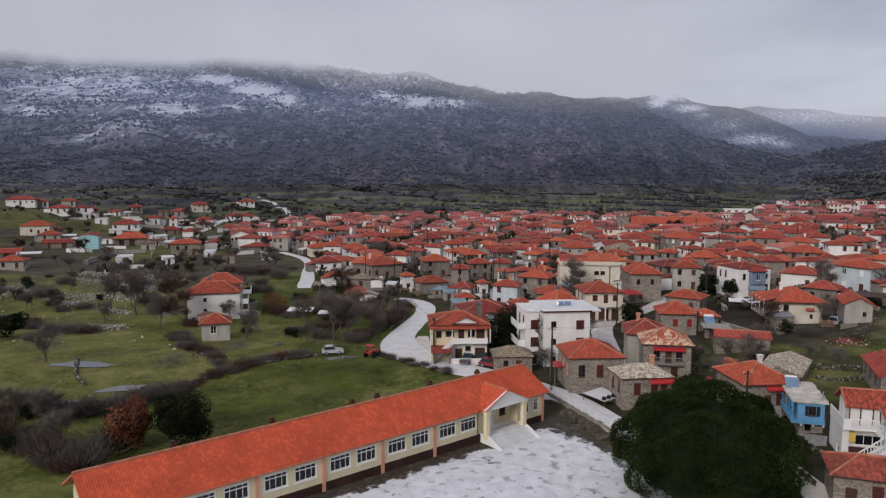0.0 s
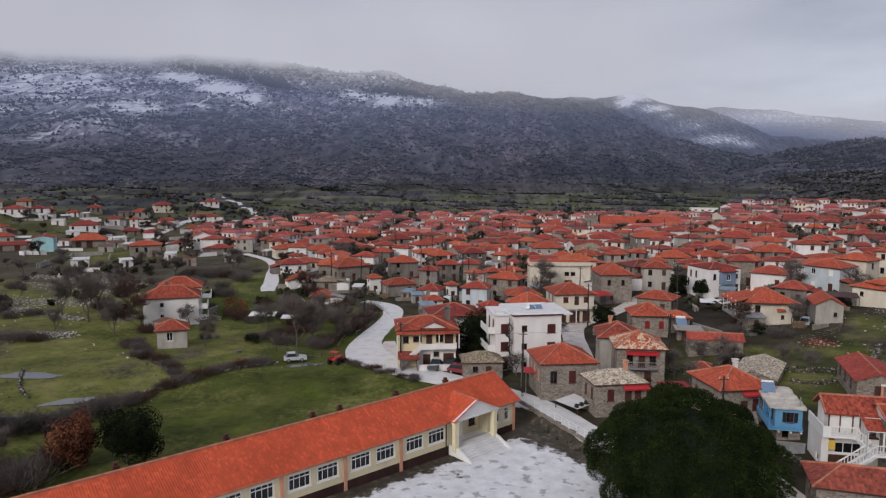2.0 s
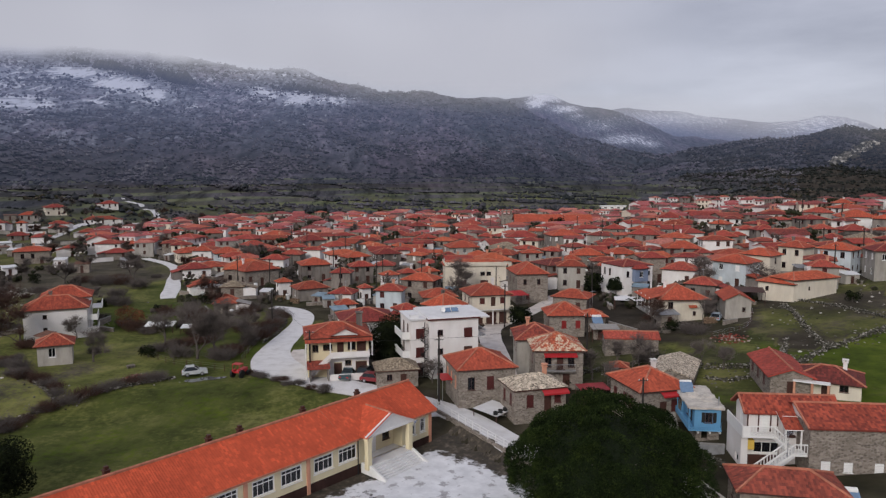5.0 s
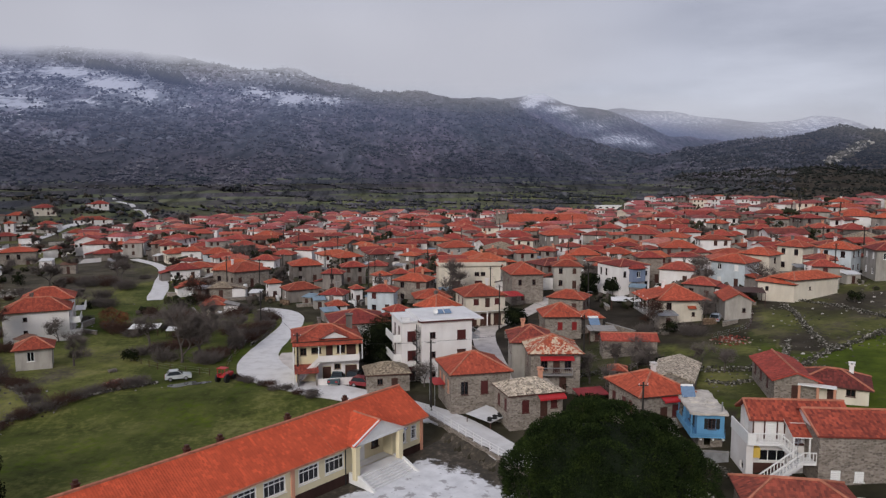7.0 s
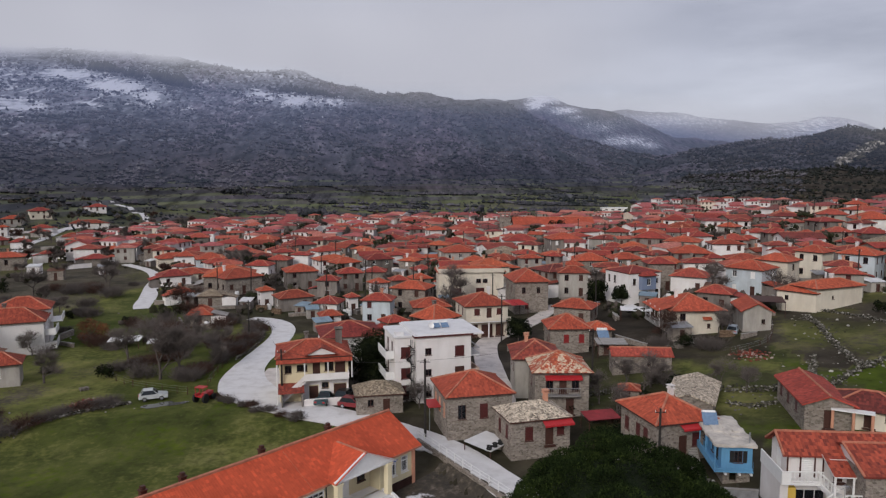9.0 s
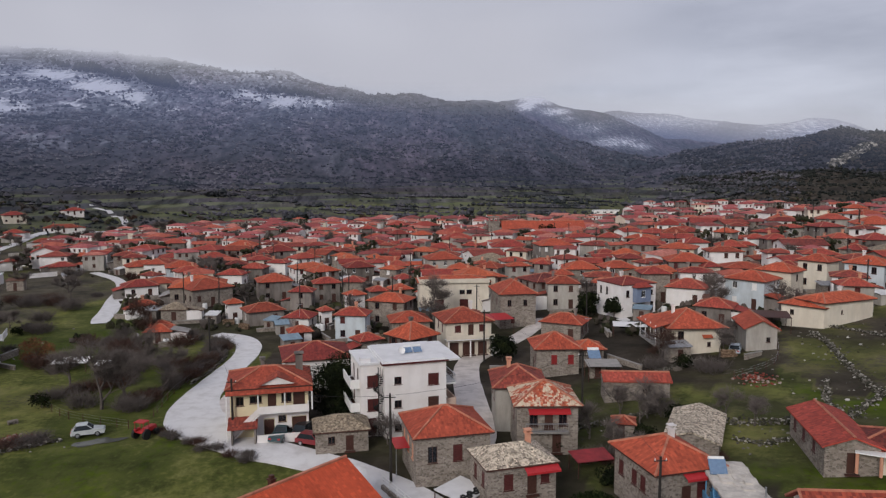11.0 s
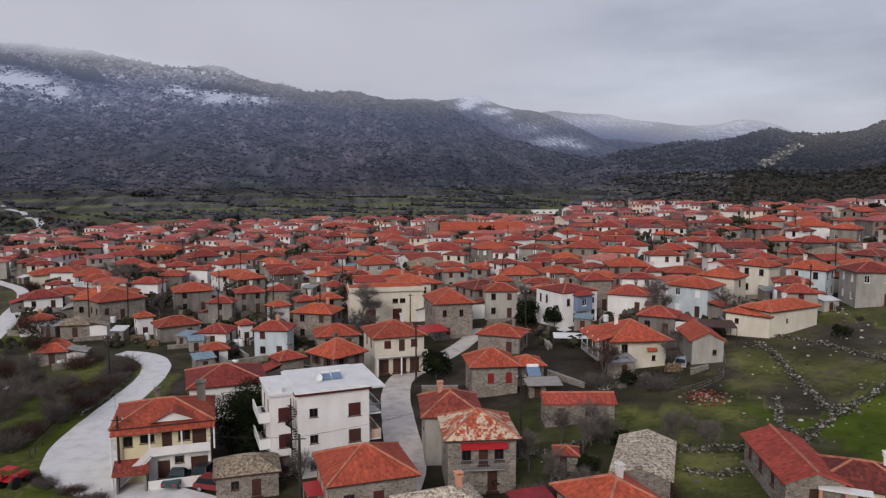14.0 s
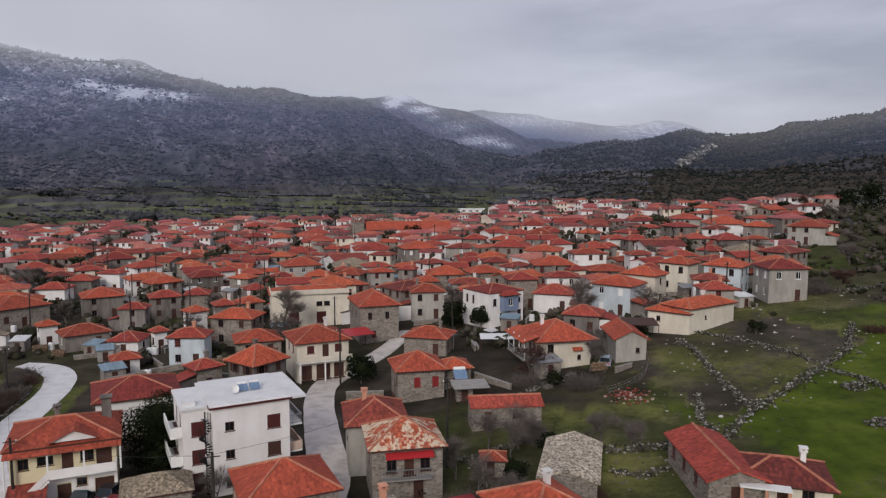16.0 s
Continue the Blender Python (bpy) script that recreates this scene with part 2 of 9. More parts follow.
# Ranges round the valley: bearing in degrees from north (+y), then how steeply the crest stands over the village.
CREST_MAIN = [(-120, .11), (-60, .12), (-38, .140), (-30, .148), (-24, .150), (-20, .150), (-17, .142), (-13, .1365), (-9, .1345), (-4.6, .1195), (-0.2, .110), (3.4, .1055), (6.5, .102), (8.7, .093), (11.4, .073), (13.4, .053), (15.8, .036), (20, .02), (25, .010), (32, 0)]
CREST_SNOWY = [(-10, .08), (2, .095), (6.5, .104), (8.7, .101), (10.5, .105), (11.4, .107), (13.1, .0935), (15.3, .0865), (17.5, .0735), (19.6, .0575), (21.2, .046), (25, .036), (30, .028), (40, .0)]
CREST_FAR = [(0, .05), (14, .078), (17, .0846), (20.8, .078), (24, .0685), (26.7, .0608), (29.3, .061), (31.1, .0675), (32.8, .062), (34.9, .046), (40, .04), (60, .04)]
CREST_EAST = [(18, .0), (21.7, .030), (25.7, .0405), (29.5, .0465), (32.3, .0505), (34, .0462), (35.5, .0432), (37.75, .049), (39.5, .0559), (42.3, .0625), (45.2, .0704), (60, .1), (110, .11), (150, .05)]
FOOT = [(-90, 300), (-38, 330), (-25, 390), (-15, 480), (0, 560), (20, 640), (40, 600), (70, 500)]
CENTRE = (2.0, 15.0)


def ground_height(x, y):
    """Valley floor, a dip at the school yard, a hillside rising to the east, and the ranges round the valley."""
    z = 0.1 * (x - 24) * smooth(14, 40, x)
    z = min(z, 17.0 + 0.004 * x) * (1 - smooth(270, 390, y))
    side = (x - 3.4) * 0.88 + (y - 94) * 0.475
    z -= 0.5 * (1 - smooth(84, 104, y)) * (1 - smooth(18, 34, x)) + 1.1 * (1 - smooth(-1.4, 0.4, side)) * smooth(-75, -50, x) * (1 - smooth(96, 106, y))
    dx, dy = x - CENTRE[0], y - CENTRE[1]
    far = math.hypot(dx, dy)
    if far < 280:
        return z
    turn = math.degrees(math.atan2(dx, dy))
    foot = along(FOOT, turn)
    hills = [0.0]
    for crest, begin, top in ((CREST_MAIN, foot, 1500), (CREST_SNOWY, 1400, 2800), (CREST_FAR, 2700, 4000), (CREST_EAST, 330, 950)):
        e = along(crest, turn)
        if e > 0 and far > begin:
            high = 32 + e * top
            u = (far - begin) / (top - begin)
            hills.append(high * u ** 1.25 if u < 1 else high - 0.12 * (far - top))
    h = max(hills)
    return max(z, h) if h < 20 else max(h, z)


# ---- ground ----
def relief(x, y):
    """Ground height with gullies and knolls on the ranges."""
    z = ground_height(x, y)
    far = math.hypot(x - CENTRE[0], y - CENTRE[1])
    if far > 330 and z > 6:
        k = smooth(4, 60, z)
        p = Vector((x, y, 0))
        z += k * 13 * noise.noise(p * 0.0045) + k * 9 * noise.noise(p * 0.012) + k * 5 * noise.noise(p * 0.035)
        if far < 1400:
            f = (z / 4.5) % 1.0
            z = z + (1 - smooth(18, 48, z)) * 2.7 * (smooth(0.75, 1.0, f) - f)
    elif far < 330:
        z += 0.25 * noise.noise(Vector((x, y, 3.0)) * 0.06)
    return z


VILLAGE = [(-62, 196), (-60, 232), (-118, 268), (-138, 330), (-128, 400), (-84, 450), (40, 480), (170, 480), (270, 400), (240, 280), (190, 232), (158, 203), (138, 190), (124, 172), (100, 152), (66, 140), (52, 134), (50, 127), (40, 124), (32, 112), (33, 90), (20, 82), (4, 97), (-17, 107), (-18, 150)]


PLOT = [(40, 131), (50, 134), (60, 132), (62, 126), (58, 119), (46, 117), (41, 122)]


def inside(poly, x, y):
    hit = False
    for (ax, ay), (bx, by) in zip(poly, poly[1:] + poly[:1]):
        if (ay > y) != (by > y) and x < ax + (y - ay) * (bx - ax) / (by - ay):
            hit = not hit
    return hit


# Snow fields: bearing, steepness of view, half widths, strength.
SNOW = [(-27.5, .080, 2.4, .008, 1.2), (-23.9, .1195, 2.0, .007, 1.25), (-21.0, .108, 2.2, .009, 1.25), (-18.8, .096, 1.7, .008, 1.0), (-10.8, .1035, 1.4, .006, 1.1), (-8.2, .097, 2.0, .008, 1.35), (-5.4, .094, 1.4, .007, 1.1), (-9, .128, 4, .006, .6),
        (-20.6, .040, .8, .003, .9), (-17.4, .042, .8, .003, .8), (-22.9, .084, .9, .003, .9), (-25, .04, 3, .012, .6), (-36.9, .070, 2, .008, 1.0), (-34, .098, 5, .02, .72), (-31, .109, 5, .02, .7), (-34, .04, 5, .014, .55), (-30, .055, 4, .015, .6),
        (11.5, .102, 1.7, .009, 2.5), (10.5, .092, .8, .007, 2.1), (12.7, .083, 1.3, .006, 1.7), (13.6, .072, .9, .004, 1.2), (17.3, .042, 2.4, .009, 1.15), (19.2, .035, .9, .005, 1.3), (15.5, .06, 2, .012, .75), (31, .06, 5, .02, .95), (22, .07, 6, .014, .85)]


def snow_at(turn, rise, far):
    """How much snow lies at a bearing and steepness of view."""
    snow = max(k * math.exp(-((turn - a) / da) ** 2 - ((rise - e) / de) ** 2) for a, e, da, de, k in SNOW)
    snow = 0.98 * snow + 0.50 * smooth(0.03, 0.09, rise) * smooth(6, -16, turn) + (0.25 if far > 2950 else 0)
    return snow * (1 - smooth(24, 28, turn) * (far < 1300))


def cover(x, y, z):
    """How much grass, scrub, snow and trodden earth a place carries."""
    far = math.hypot(x - CENTRE[0], y - CENTRE[1])
    p = Vector((x, y, 0))
    turn = math.degrees(math.atan2(x - CENTRE[0], y - CENTRE[1]))
    rise = (z - 32) / max(far, 1)
    wild = smooth(360, 470, far + 60 * noise.noise(p * 0.008)) if -100 < turn < 60 else 0.0
    if x > 150 and far > 250:
        wild = max(wild, 0.8)
    grass = (0.6 if x < -72 and far < 205 else 0.92) + 0.5 * noise.noise(p * 0.03) + 0.25 * noise.noise(p * 0.11)
    if turn < -14 and 205 < far < 430:
        grass = 0.30 + 0.45 * noise.noise(p * 0.025) + 0.3 * noise.noise(p * 0.09)
    if x < -24 and y < 135:
        grass = 0.58 + 0.3 * smooth(-58, -46, x - 0.3 * (y - 100)) + 0.3 * noise.noise(p * 0.05) + 0.25 * noise.noise(p * 0.16)
    if x > 100 and 140 < y < 230:
        grass = 0.95 + 0.5 * noise.noise(p * 0.05)
    elif x > 56 and y < 150 and far < 330:
        bright = smooth(-3, 3, (x - 65) * 0.42 - (y - 108.6) * 0.9)
        grass = 0.95 + 0.29 * bright + (0.5 - 0.3 * bright) * noise.noise(p * 0.07) + 0.2 * noise.noise(p * 0.2)
    if 60 < x < 96 and 108 < y < 150 and (x - 65) * 0.42 - (y - 108.6) * 0.9 < 0:
        grass = 0.30 + 0.5 * noise.noise(p * 0.06) + 0.4 * noise.noise(p * 0.17)
    elif 28 < x <= 56 and 90 < y < 126:
        grass = 0.92 + 0.45 * noise.noise(p * 0.08) + 0.35 * noise.noise(p * 0.25)
    if wild > 0.02:
        strip = noise.noise(Vector((x * 0.006, y * 0.03, z * 0.22)))
        wild *= 0.5 + 0.5 * smooth(3, 13, z + 5 * noise.noise(p * 0.02)) if turn < 24 else 1.0
        grass = (1 - smooth(16, 38, z)) * (0.62 + 0.8 * strip)
    away = 0.25 * smooth(215, 270, far) * (turn < -14) * (far < 430)
    earth = away + 0.4 * away * noise.noise(p * 0.04)
    earth = min(1.0, max(0.0, (1.1 if y < 150 else 0.92) + 0.6 * noise.noise(p * 0.06))) if inside(VILLAGE, x, y) else max(0.0, earth)
    if (x + 20.15) * 0.715 - (y - 69.7) * 0.699 > -4 and far < 110 and (x - 3.4) * 0.88 + (y - 94) * 0.475 < 30:
        earth = 0.9
    if 24 < x < 60 and 92 < y < 135:
        earth = 0.42 + 0.6 * noise.noise(p * 0.08) + 0.3 * noise.noise(p * 0.3) + 0.8 * smooth(124, 128, y) * smooth(58, 54, x)
        earth = min(1.0, max(0.0, earth))
    if inside(PLOT, x, y):
        earth = max(earth, 0.85 + 0.3 * noise.noise(p * 0.2))
    if 60 < x < 96 and 108 < y < 150 and (x - 65) * 0.42 - (y - 108.6) * 0.9 < 0:
        earth = max(earth, min(0.9, 0.42 + 0.7 * noise.noise(p * 0.07)))
    if 340 < far < 1060:
        hill = smooth(20, 27, turn + 6 * noise.noise(p * 0.006)) * smooth(340, 420, far)
        low = 0.45 * smooth(62, 24, z + 16 * noise.noise(p * 0.01)) * smooth(7, 16, z)
        earth = max(earth, 0.92 * hill * (1 - 0.6 * smooth(0.2, 0.4, noise.noise(p * 0.013))), low * (0.65 + 0.7 * noise.noise(p * 0.025)))
    if x > 98 and 138 < y < 230 and far < 330:
        earth = max(earth, min(0.9, 0.5 + 0.6 * noise.noise(p * 0.06)))
    snow = snow_at(turn, rise, far) if z > 45 else 0.0
    return max(0, min(1.4, grass)), wild, max(0.0, snow), earth


def ground_material():
    m, t, b = material("meadow_scrub_and_snow", 0.95, 0.1)
    a = t.nodes.new("ShaderNodeAttribute")
    a.attribute_name = "cover"
    s = t.nodes.new("ShaderNodeSeparateColor")
    t.links.new(a.outputs["Color"], s.inputs[0])
    p = position(t)
    fine, mid = noise_of(t, p, 1.3, 6), noise_of(t, p, 0.16, 6)
    green = ramp_of(t, mid, [(0.28, (0.080, 0.090, 0.025)), (0.5, (0.135, 0.140, 0.040)), (0.72, (0.205, 0.188, 0.076))])
    lush = ramp_of(t, mid, [(0.28, (0.034, 0.042, 0.011)), (0.5, (0.066, 0.078, 0.019)), (0.72, (0.112, 0.118, 0.036))])
    dry = ramp_of(t, mid, [(0.3, (0.046, 0.041, 0.028)), (0.7, (0.118, 0.102, 0.074))])
    growth = maths(t, "ADD", s.outputs[0], maths(t, "MULTIPLY", maths(t, "SUBTRACT", fine, 0.5), 0.8))
    turf = mixed(t, ramp_of(t, growth, [(0.28, (0, 0, 0)), (0.5, (1, 1, 1))]), dry, green)
    turf = mixed(t, ramp_of(t, growth, [(0.68, (0, 0, 0)), (0.9, (1, 1, 1))]), turf, lush)
    vivid = ramp_of(t, mid, [(0.28, (0.032, 0.048, 0.005)), (0.5, (0.064, 0.090, 0.009)), (0.72, (0.105, 0.128, 0.018))])
    turf = mixed(t, ramp_of(t, maths(t, "SUBTRACT", growth, 0.5), [(0.5, (0, 0, 0)), (0.62, (1, 1, 1))]), turf, vivid)
    turf = mixed(t, 1.0, turf, ramp_of(t, noise_of(t, p, 0.5, 8, 0.7), [(0.34, (0.68, 0.68, 0.68)), (0.5, (1, 1, 1)), (0.68, (1.15, 1.12, 1.05))]), "MULTIPLY")
    face = t.nodes.new("ShaderNodeMapping")
    face.inputs["Scale"].default_value = (1.0, 0.10, 1.0)
    t.links.new(p, face.inputs[0])
    hang = face.outputs[0]
    clump = noise_of(t, hang, 0.085, 7, 0.68)
    scrub = ramp_of(t, clump, [(0.34, (0.022, 0.026, 0.033)), (0.45, (0.055, 0.058, 0.072)), (0.55, (0.084, 0.082, 0.102)), (0.66, (0.15, 0.148, 0.175))])
    scrub = mixed(t, 1.0, scrub, ramp_of(t, noise_of(t, hang, 0.012, 5), [(0.36, (0.56, 0.63, 0.60)), (0.5, (0.90, 0.90, 0.92)), (0.64, (1.22, 1.05, 1.12))]), "MULTIPLY")
    rock = maths(t, "ADD", noise_of(t, hang, 0.30, 5, 0.7), maths(t, "MULTIPLY", noise_of(t, hang, 0.03, 4), 0.35))
    scrub = mixed(t, ramp_of(t, rock, [(0.80, (0, 0, 0)), (0.90, (0.8, 0.8, 0.8))]), scrub, (0.23, 0.225, 0.23))
    height = t.nodes.new("ShaderNodeSeparateXYZ")
    t.links.new(p, height.inputs[0])
    plot = t.nodes.new("ShaderNodeMapping")
    plot.inputs["Scale"].default_value = (0.35, 0.35, 2.2)
    t.links.new(p, plot.inputs[0])
    field = ramp_of(t, noise_of(t, plot.outputs[0], 0.03, 4, 0.6), [(0.36, (0.085, 0.086, 0.064)), (0.5, (0.125, 0.142, 0.080)), (0.66, (0.180, 0.190, 0.118))])
    field = mixed(t, ramp_of(t, clump, [(0.38, (1, 1, 1)), (0.5, (0, 0, 0))]), field, (0.026, 0.028, 0.018))
    band = maths(t, "FRACT", maths(t, "DIVIDE", height.outputs[2], 4.5))
    tread = ramp_of(t, band, [(0.0, (0.8, 0.8, 0.8)), (0.30, (1, 1, 1)), (0.36, (0.12, 0.12, 0.12)), (0.92, (0.12, 0.12, 0.12)), (1.0, (0.8, 0.8, 0.8))])
    tread = mixed(t, 1.0, tread, ramp_of(t, s.outputs[0], [(0.2, (0, 0, 0)), (0.6, (1, 1, 1))]), "MULTIPLY")
    scrub = mixed(t, tread, scrub, field)
    base = mixed(t, s.outputs[1], turf, scrub)
    base = mixed(t, a.outputs["Alpha"], base, ramp_of(t, mid, [(0.3, (0.018, 0.015, 0.011)), (0.5, (0.038, 0.031, 0.023)), (0.74, (0.085, 0.069, 0.054))]))
    patch = maths(t, "ADD", maths(t, "MULTIPLY", s.outputs[2], 0.72), maths(t, "MULTIPLY", maths(t, "SUBTRACT", noise_of(t, hang, 0.09, 9, 0.72), 0.5), 3.9))
    dust = maths(t, "ADD", maths(t, "MULTIPLY", s.outputs[2], 0.8), maths(t, "MULTIPLY", maths(t, "SUBTRACT", noise_of(t, hang, 0.16, 7, 0.72), 0.5), 2.6))
    high = ramp_of(t, s.outputs[2], [(0.0, (0, 0, 0)), (0.08, (1, 1, 1))])
    base = mixed(t, maths(t, "MULTIPLY", high, ramp_of(t, dust, [(0.26, (0, 0, 0)), (0.85, (0.42, 0.42, 0.42))])), base, (0.50, 0.53, 0.62))
    base = mixed(t, maths(t, "MULTIPLY", high, ramp_of(t, patch, [(0.68, (0, 0, 0)), (1.05, (0.85, 0.85, 0.85))])), base, (0.66, 0.68, 0.76))
    t.links.new(base, b.inputs["Base Color"])
    bump(t, b, fine, 0.5, 0.12)
    return m


def build_ground():
    turns = [-180 + 5 * k for k in range(21)] + [-75 + 1.0 * k for k in range(1, 31)] + [-45 + 0.45 * k for k in range(1, 234)]
    turns += [turns[-1] + 1.0 * k for k in range(1, 20)]
    turns += [turns[-1] + 5.0 * k for k in range(1, int((178 - turns[-1]) / 5) + 1)]
    ways = [(math.sin(radians(a)), math.cos(radians(a))) for a in turns]
    rings = [3.0]
    while rings[-1] < 4700:
        rings.append(rings[-1] * (1.028 if rings[-1] < 400 else 1.009 if rings[-1] < 860 else 1.018))
    v, c = [], []
    for r in rings:
        for sx, sy in ways:
            x, y = CENTRE[0] + r * sx, CENTRE[1] + r * sy
            z = relief(x, y)
            v.append((x, y, z))
            c += cover(x, y, z)
    n, f = len(turns), []
    for k in range(len(rings) - 1):
        for j in range(n):
            i = (j + 1) % n
            f.append((k * n + j, (k + 1) * n + j, (k + 1) * n + i, k * n + i))
    f.append(tuple(range(n)))
    me = bpy.data.meshes.new("ground")
    me.from_pydata(v, [], f)
    me.attributes.new("cover", "FLOAT_COLOR", "POINT").data.foreach_set("color", c)
    me.polygons.foreach_set("use_smooth", [True] * len(f))
    me.materials.append(ground_material())
    me.update()
    return tagged(new("ground", me), "green wet meadows rising to scrubby snow-dusted mountain slopes", "ground", "", "structure")


ground = build_ground()


# ---- roads ----
def paving(name, pale, dark, wet):
    m, t, b = material(name, 0.7, 0.4)
    p = position(t)
    base = ramp_of(t, noise_of(t, p, 0.5, 7), [(0.34, dark), (0.55, pale)])
    spots = ramp_of(t, noise_of(t, p, 0.22, 5), [(0.58, (0, 0, 0)), (0.68, (1, 1, 1))])
    t.links.new(mixed(t, spots, base, wet), b.inputs["Base Color"])
    t.links.new(ramp_of(t, spots, [(0, (0.8, 0.8, 0.8)), (1, (0.3, 0.3, 0.3))]), b.inputs["Roughness"])
    bump(t, b, noise_of(t, p, 7, 4), 0.25, 0.02)
    return m


ROAD_PALE = paving("pale_concrete_road", (0.66, 0.645, 0.64), (0.54, 0.52, 0.51), (0.60, 0.585, 0.58))
ROAD_GREY = paving("grey_street_concrete", (0.60, 0.545, 0.505), (0.44, 0.39, 0.355), (0.31, 0.275, 0.25))


def curve_points(knots, step=1.2):
    """A smooth line through knots of (x, y, width)."""
    k = [knots[0]] + list(knots) + [knots[-1]]
    out = []
    for a, b, c, d in zip(k, k[1:], k[2:], k[3:]):
        n = max(2, int(math.hypot(c[0] - b[0], c[1] - b[1]) / step))
        for i in range(n):
            u = i / n
            out.append(tuple(0.5 * (2 * q + (r - p) * u + (2 * p - 5 * q + 4 * r - s) * u * u + (3 * q - p - 3 * r + s) * u ** 3) for p, q, r, s in zip(a, b, c, d)))
    return out + [tuple(knots[-1])]


ROADS = []


def road(name, label, knots, mat, lift=0.10):
    pts = curve_points(knots)
    s, rows = Shape(), []
    for k, (x, y, w) in enumerate(pts):
        a, b = pts[max(0, k - 1)], pts[min(len(pts) - 1, k + 1)]
        dx, dy = b[0] - a[0], b[1] - a[1]
        far = math.hypot(dx, dy) or 1
        nx, ny = -dy / far, dx / far
        w = w * (1 + 0.05 * noise.noise(Vector((x, y, 0)) * 0.3))
        row = []
        for q in (-1, -0.5, 0, 0.5, 1):
            px, py = x + nx * q * w / 2, y + ny * q * w / 2
            row.append((px, py, relief(px, py) + lift))
        rows.append(row)
        ROADS.append((x, y, w))
    for r0, r1 in zip(rows, rows[1:]):
        for k in range(4):
            s.face([r0[k], r1[k], r1[k + 1], r0[k + 1]][::-1])
        for k in (0, 4):
            low = [(p[0], p[1], p[2] - 0.5) for p in (r0[k], r1[k])]
            s.face([r0[k], r1[k], low[1], low[0]] if k else [r1[k], r0[k], low[0], low[1]])
    ob = new(name, s.mesh(name, mat))
    return tagged(ob, label, "road", "", "structure")


road("road", "pale concrete lane curving past the school", [(23, 58, 4.4), (17.6, 70, 4.4), (12.4, 81.5, 4.2), (8.1, 90, 4.0), (4.1, 95.3, 3.9), (-2.3, 101.1, 3.9), (-7.6, 104.1, 4.8), (-13.5, 107.3, 6.2), (-19.5, 113, 7.6), (-22.5, 119.5, 7.2), (-23.4, 127, 5.4), (-22.6, 138, 4.6), (-21.8, 149, 4.4), (-23, 158, 4.6), (-26.5, 164, 4.2), (-31, 167, 3.0)], ROAD_PALE)
road("road", "pale track climbing between the houses", [(-58.8, 180, 3.4), (-60.3, 185, 4.0), (-62.5, 195, 4.2), (-66.5, 209, 3.8), (-72, 229, 3.4), (-80, 246, 3), (-93, 262, 3)], ROAD_PALE)
road("road", "gravel verge beside the balcony house", [(-17.2, 110.5, 2.5), (-18.6, 114, 4.6), (-18.6, 119, 4.0), (-19.2, 127, 2.0)], ROAD_GREY, 0.07)
road("road", "grey concrete village street", [(9, 95, 4.2), (12.5, 102, 4.6), (14.6, 111, 4.8), (15, 123, 4.4), (15.6, 135, 4.2), (17.5, 144, 4), (23, 152, 4), (29, 160, 4), (36, 172, 3.4)], ROAD_GREY)
road("road", "grey concrete lane below the white house", [(28, 50, 3), (28.6, 63, 3), (28, 70, 2.6), (27.6, 77, 2.4), (26.5, 83, 2.2), (22, 89.5, 2), (12, 93, 2)], ROAD_GREY)
road("road", "pale road crossing the far fields", [(-150, 300, 4), (-165, 345, 4), (-172, 400, 4), (-150, 430, 4), (-160, 470, 4), (-190, 500, 4)], ROAD_PALE)


# ---- houses ----
def wall_side(s, start, end, h, openings, deep=0.16, low=-1.6):
    """One wall from corner to corner, seen from outside left to right, with openings (left, bottom, width, height)."""
    a, b = Vector((*start, 0)), Vector((*end, 0))
    far = (b - a).length
    way = (b - a) / far
    inward = Vector((-way.y, way.x, 0)) * deep
    xs = sorted({0.0, far, *(v for o in openings for v in (o[0], o[0] + o[2]))})
    zs = sorted({low, h, *(v for o in openings for v in (o[1], o[1] + o[3]))})

    def at(u, z):
        return a + way * u + Vector((0, 0, z))

    for u0, u1 in zip(xs, xs[1:]):
        for z0, z1 in zip(zs, zs[1:]):
            um, zm = (u0 + u1) / 2, (z0 + z1) / 2
            if any(o[0] < um < o[0] + o[2] and o[1] < zm < o[1] + o[3] for o in openings):
                continue
            s.face([at(u0, z0), at(u1, z0), at(u1, z1), at(u0, z1)])
    for u, z, w, t in openings:
        c = [at(u, z), at(u + w, z), at(u + w, z + t), at(u, z + t)]
        for p, q in zip(c, c[1:] + c[:1]):
            s.face([p, p + inward, q + inward, q])


def slope(s, p0, p1, top, mat=0):
    """A roof plane over the eave from p0 to p1, with its surface measured from that eave."""
    a, b = Vector(p0), Vector(p1)
    u = (b - a).normalized()
    pts = [a, b] + [Vector(q) for q in top]
    n = u.cross(pts[2] - a).normalized()
    v = n.cross(u)
    s.face(pts, mat, [((q - a).dot(u), (q - a).dot(v)) for q in pts])


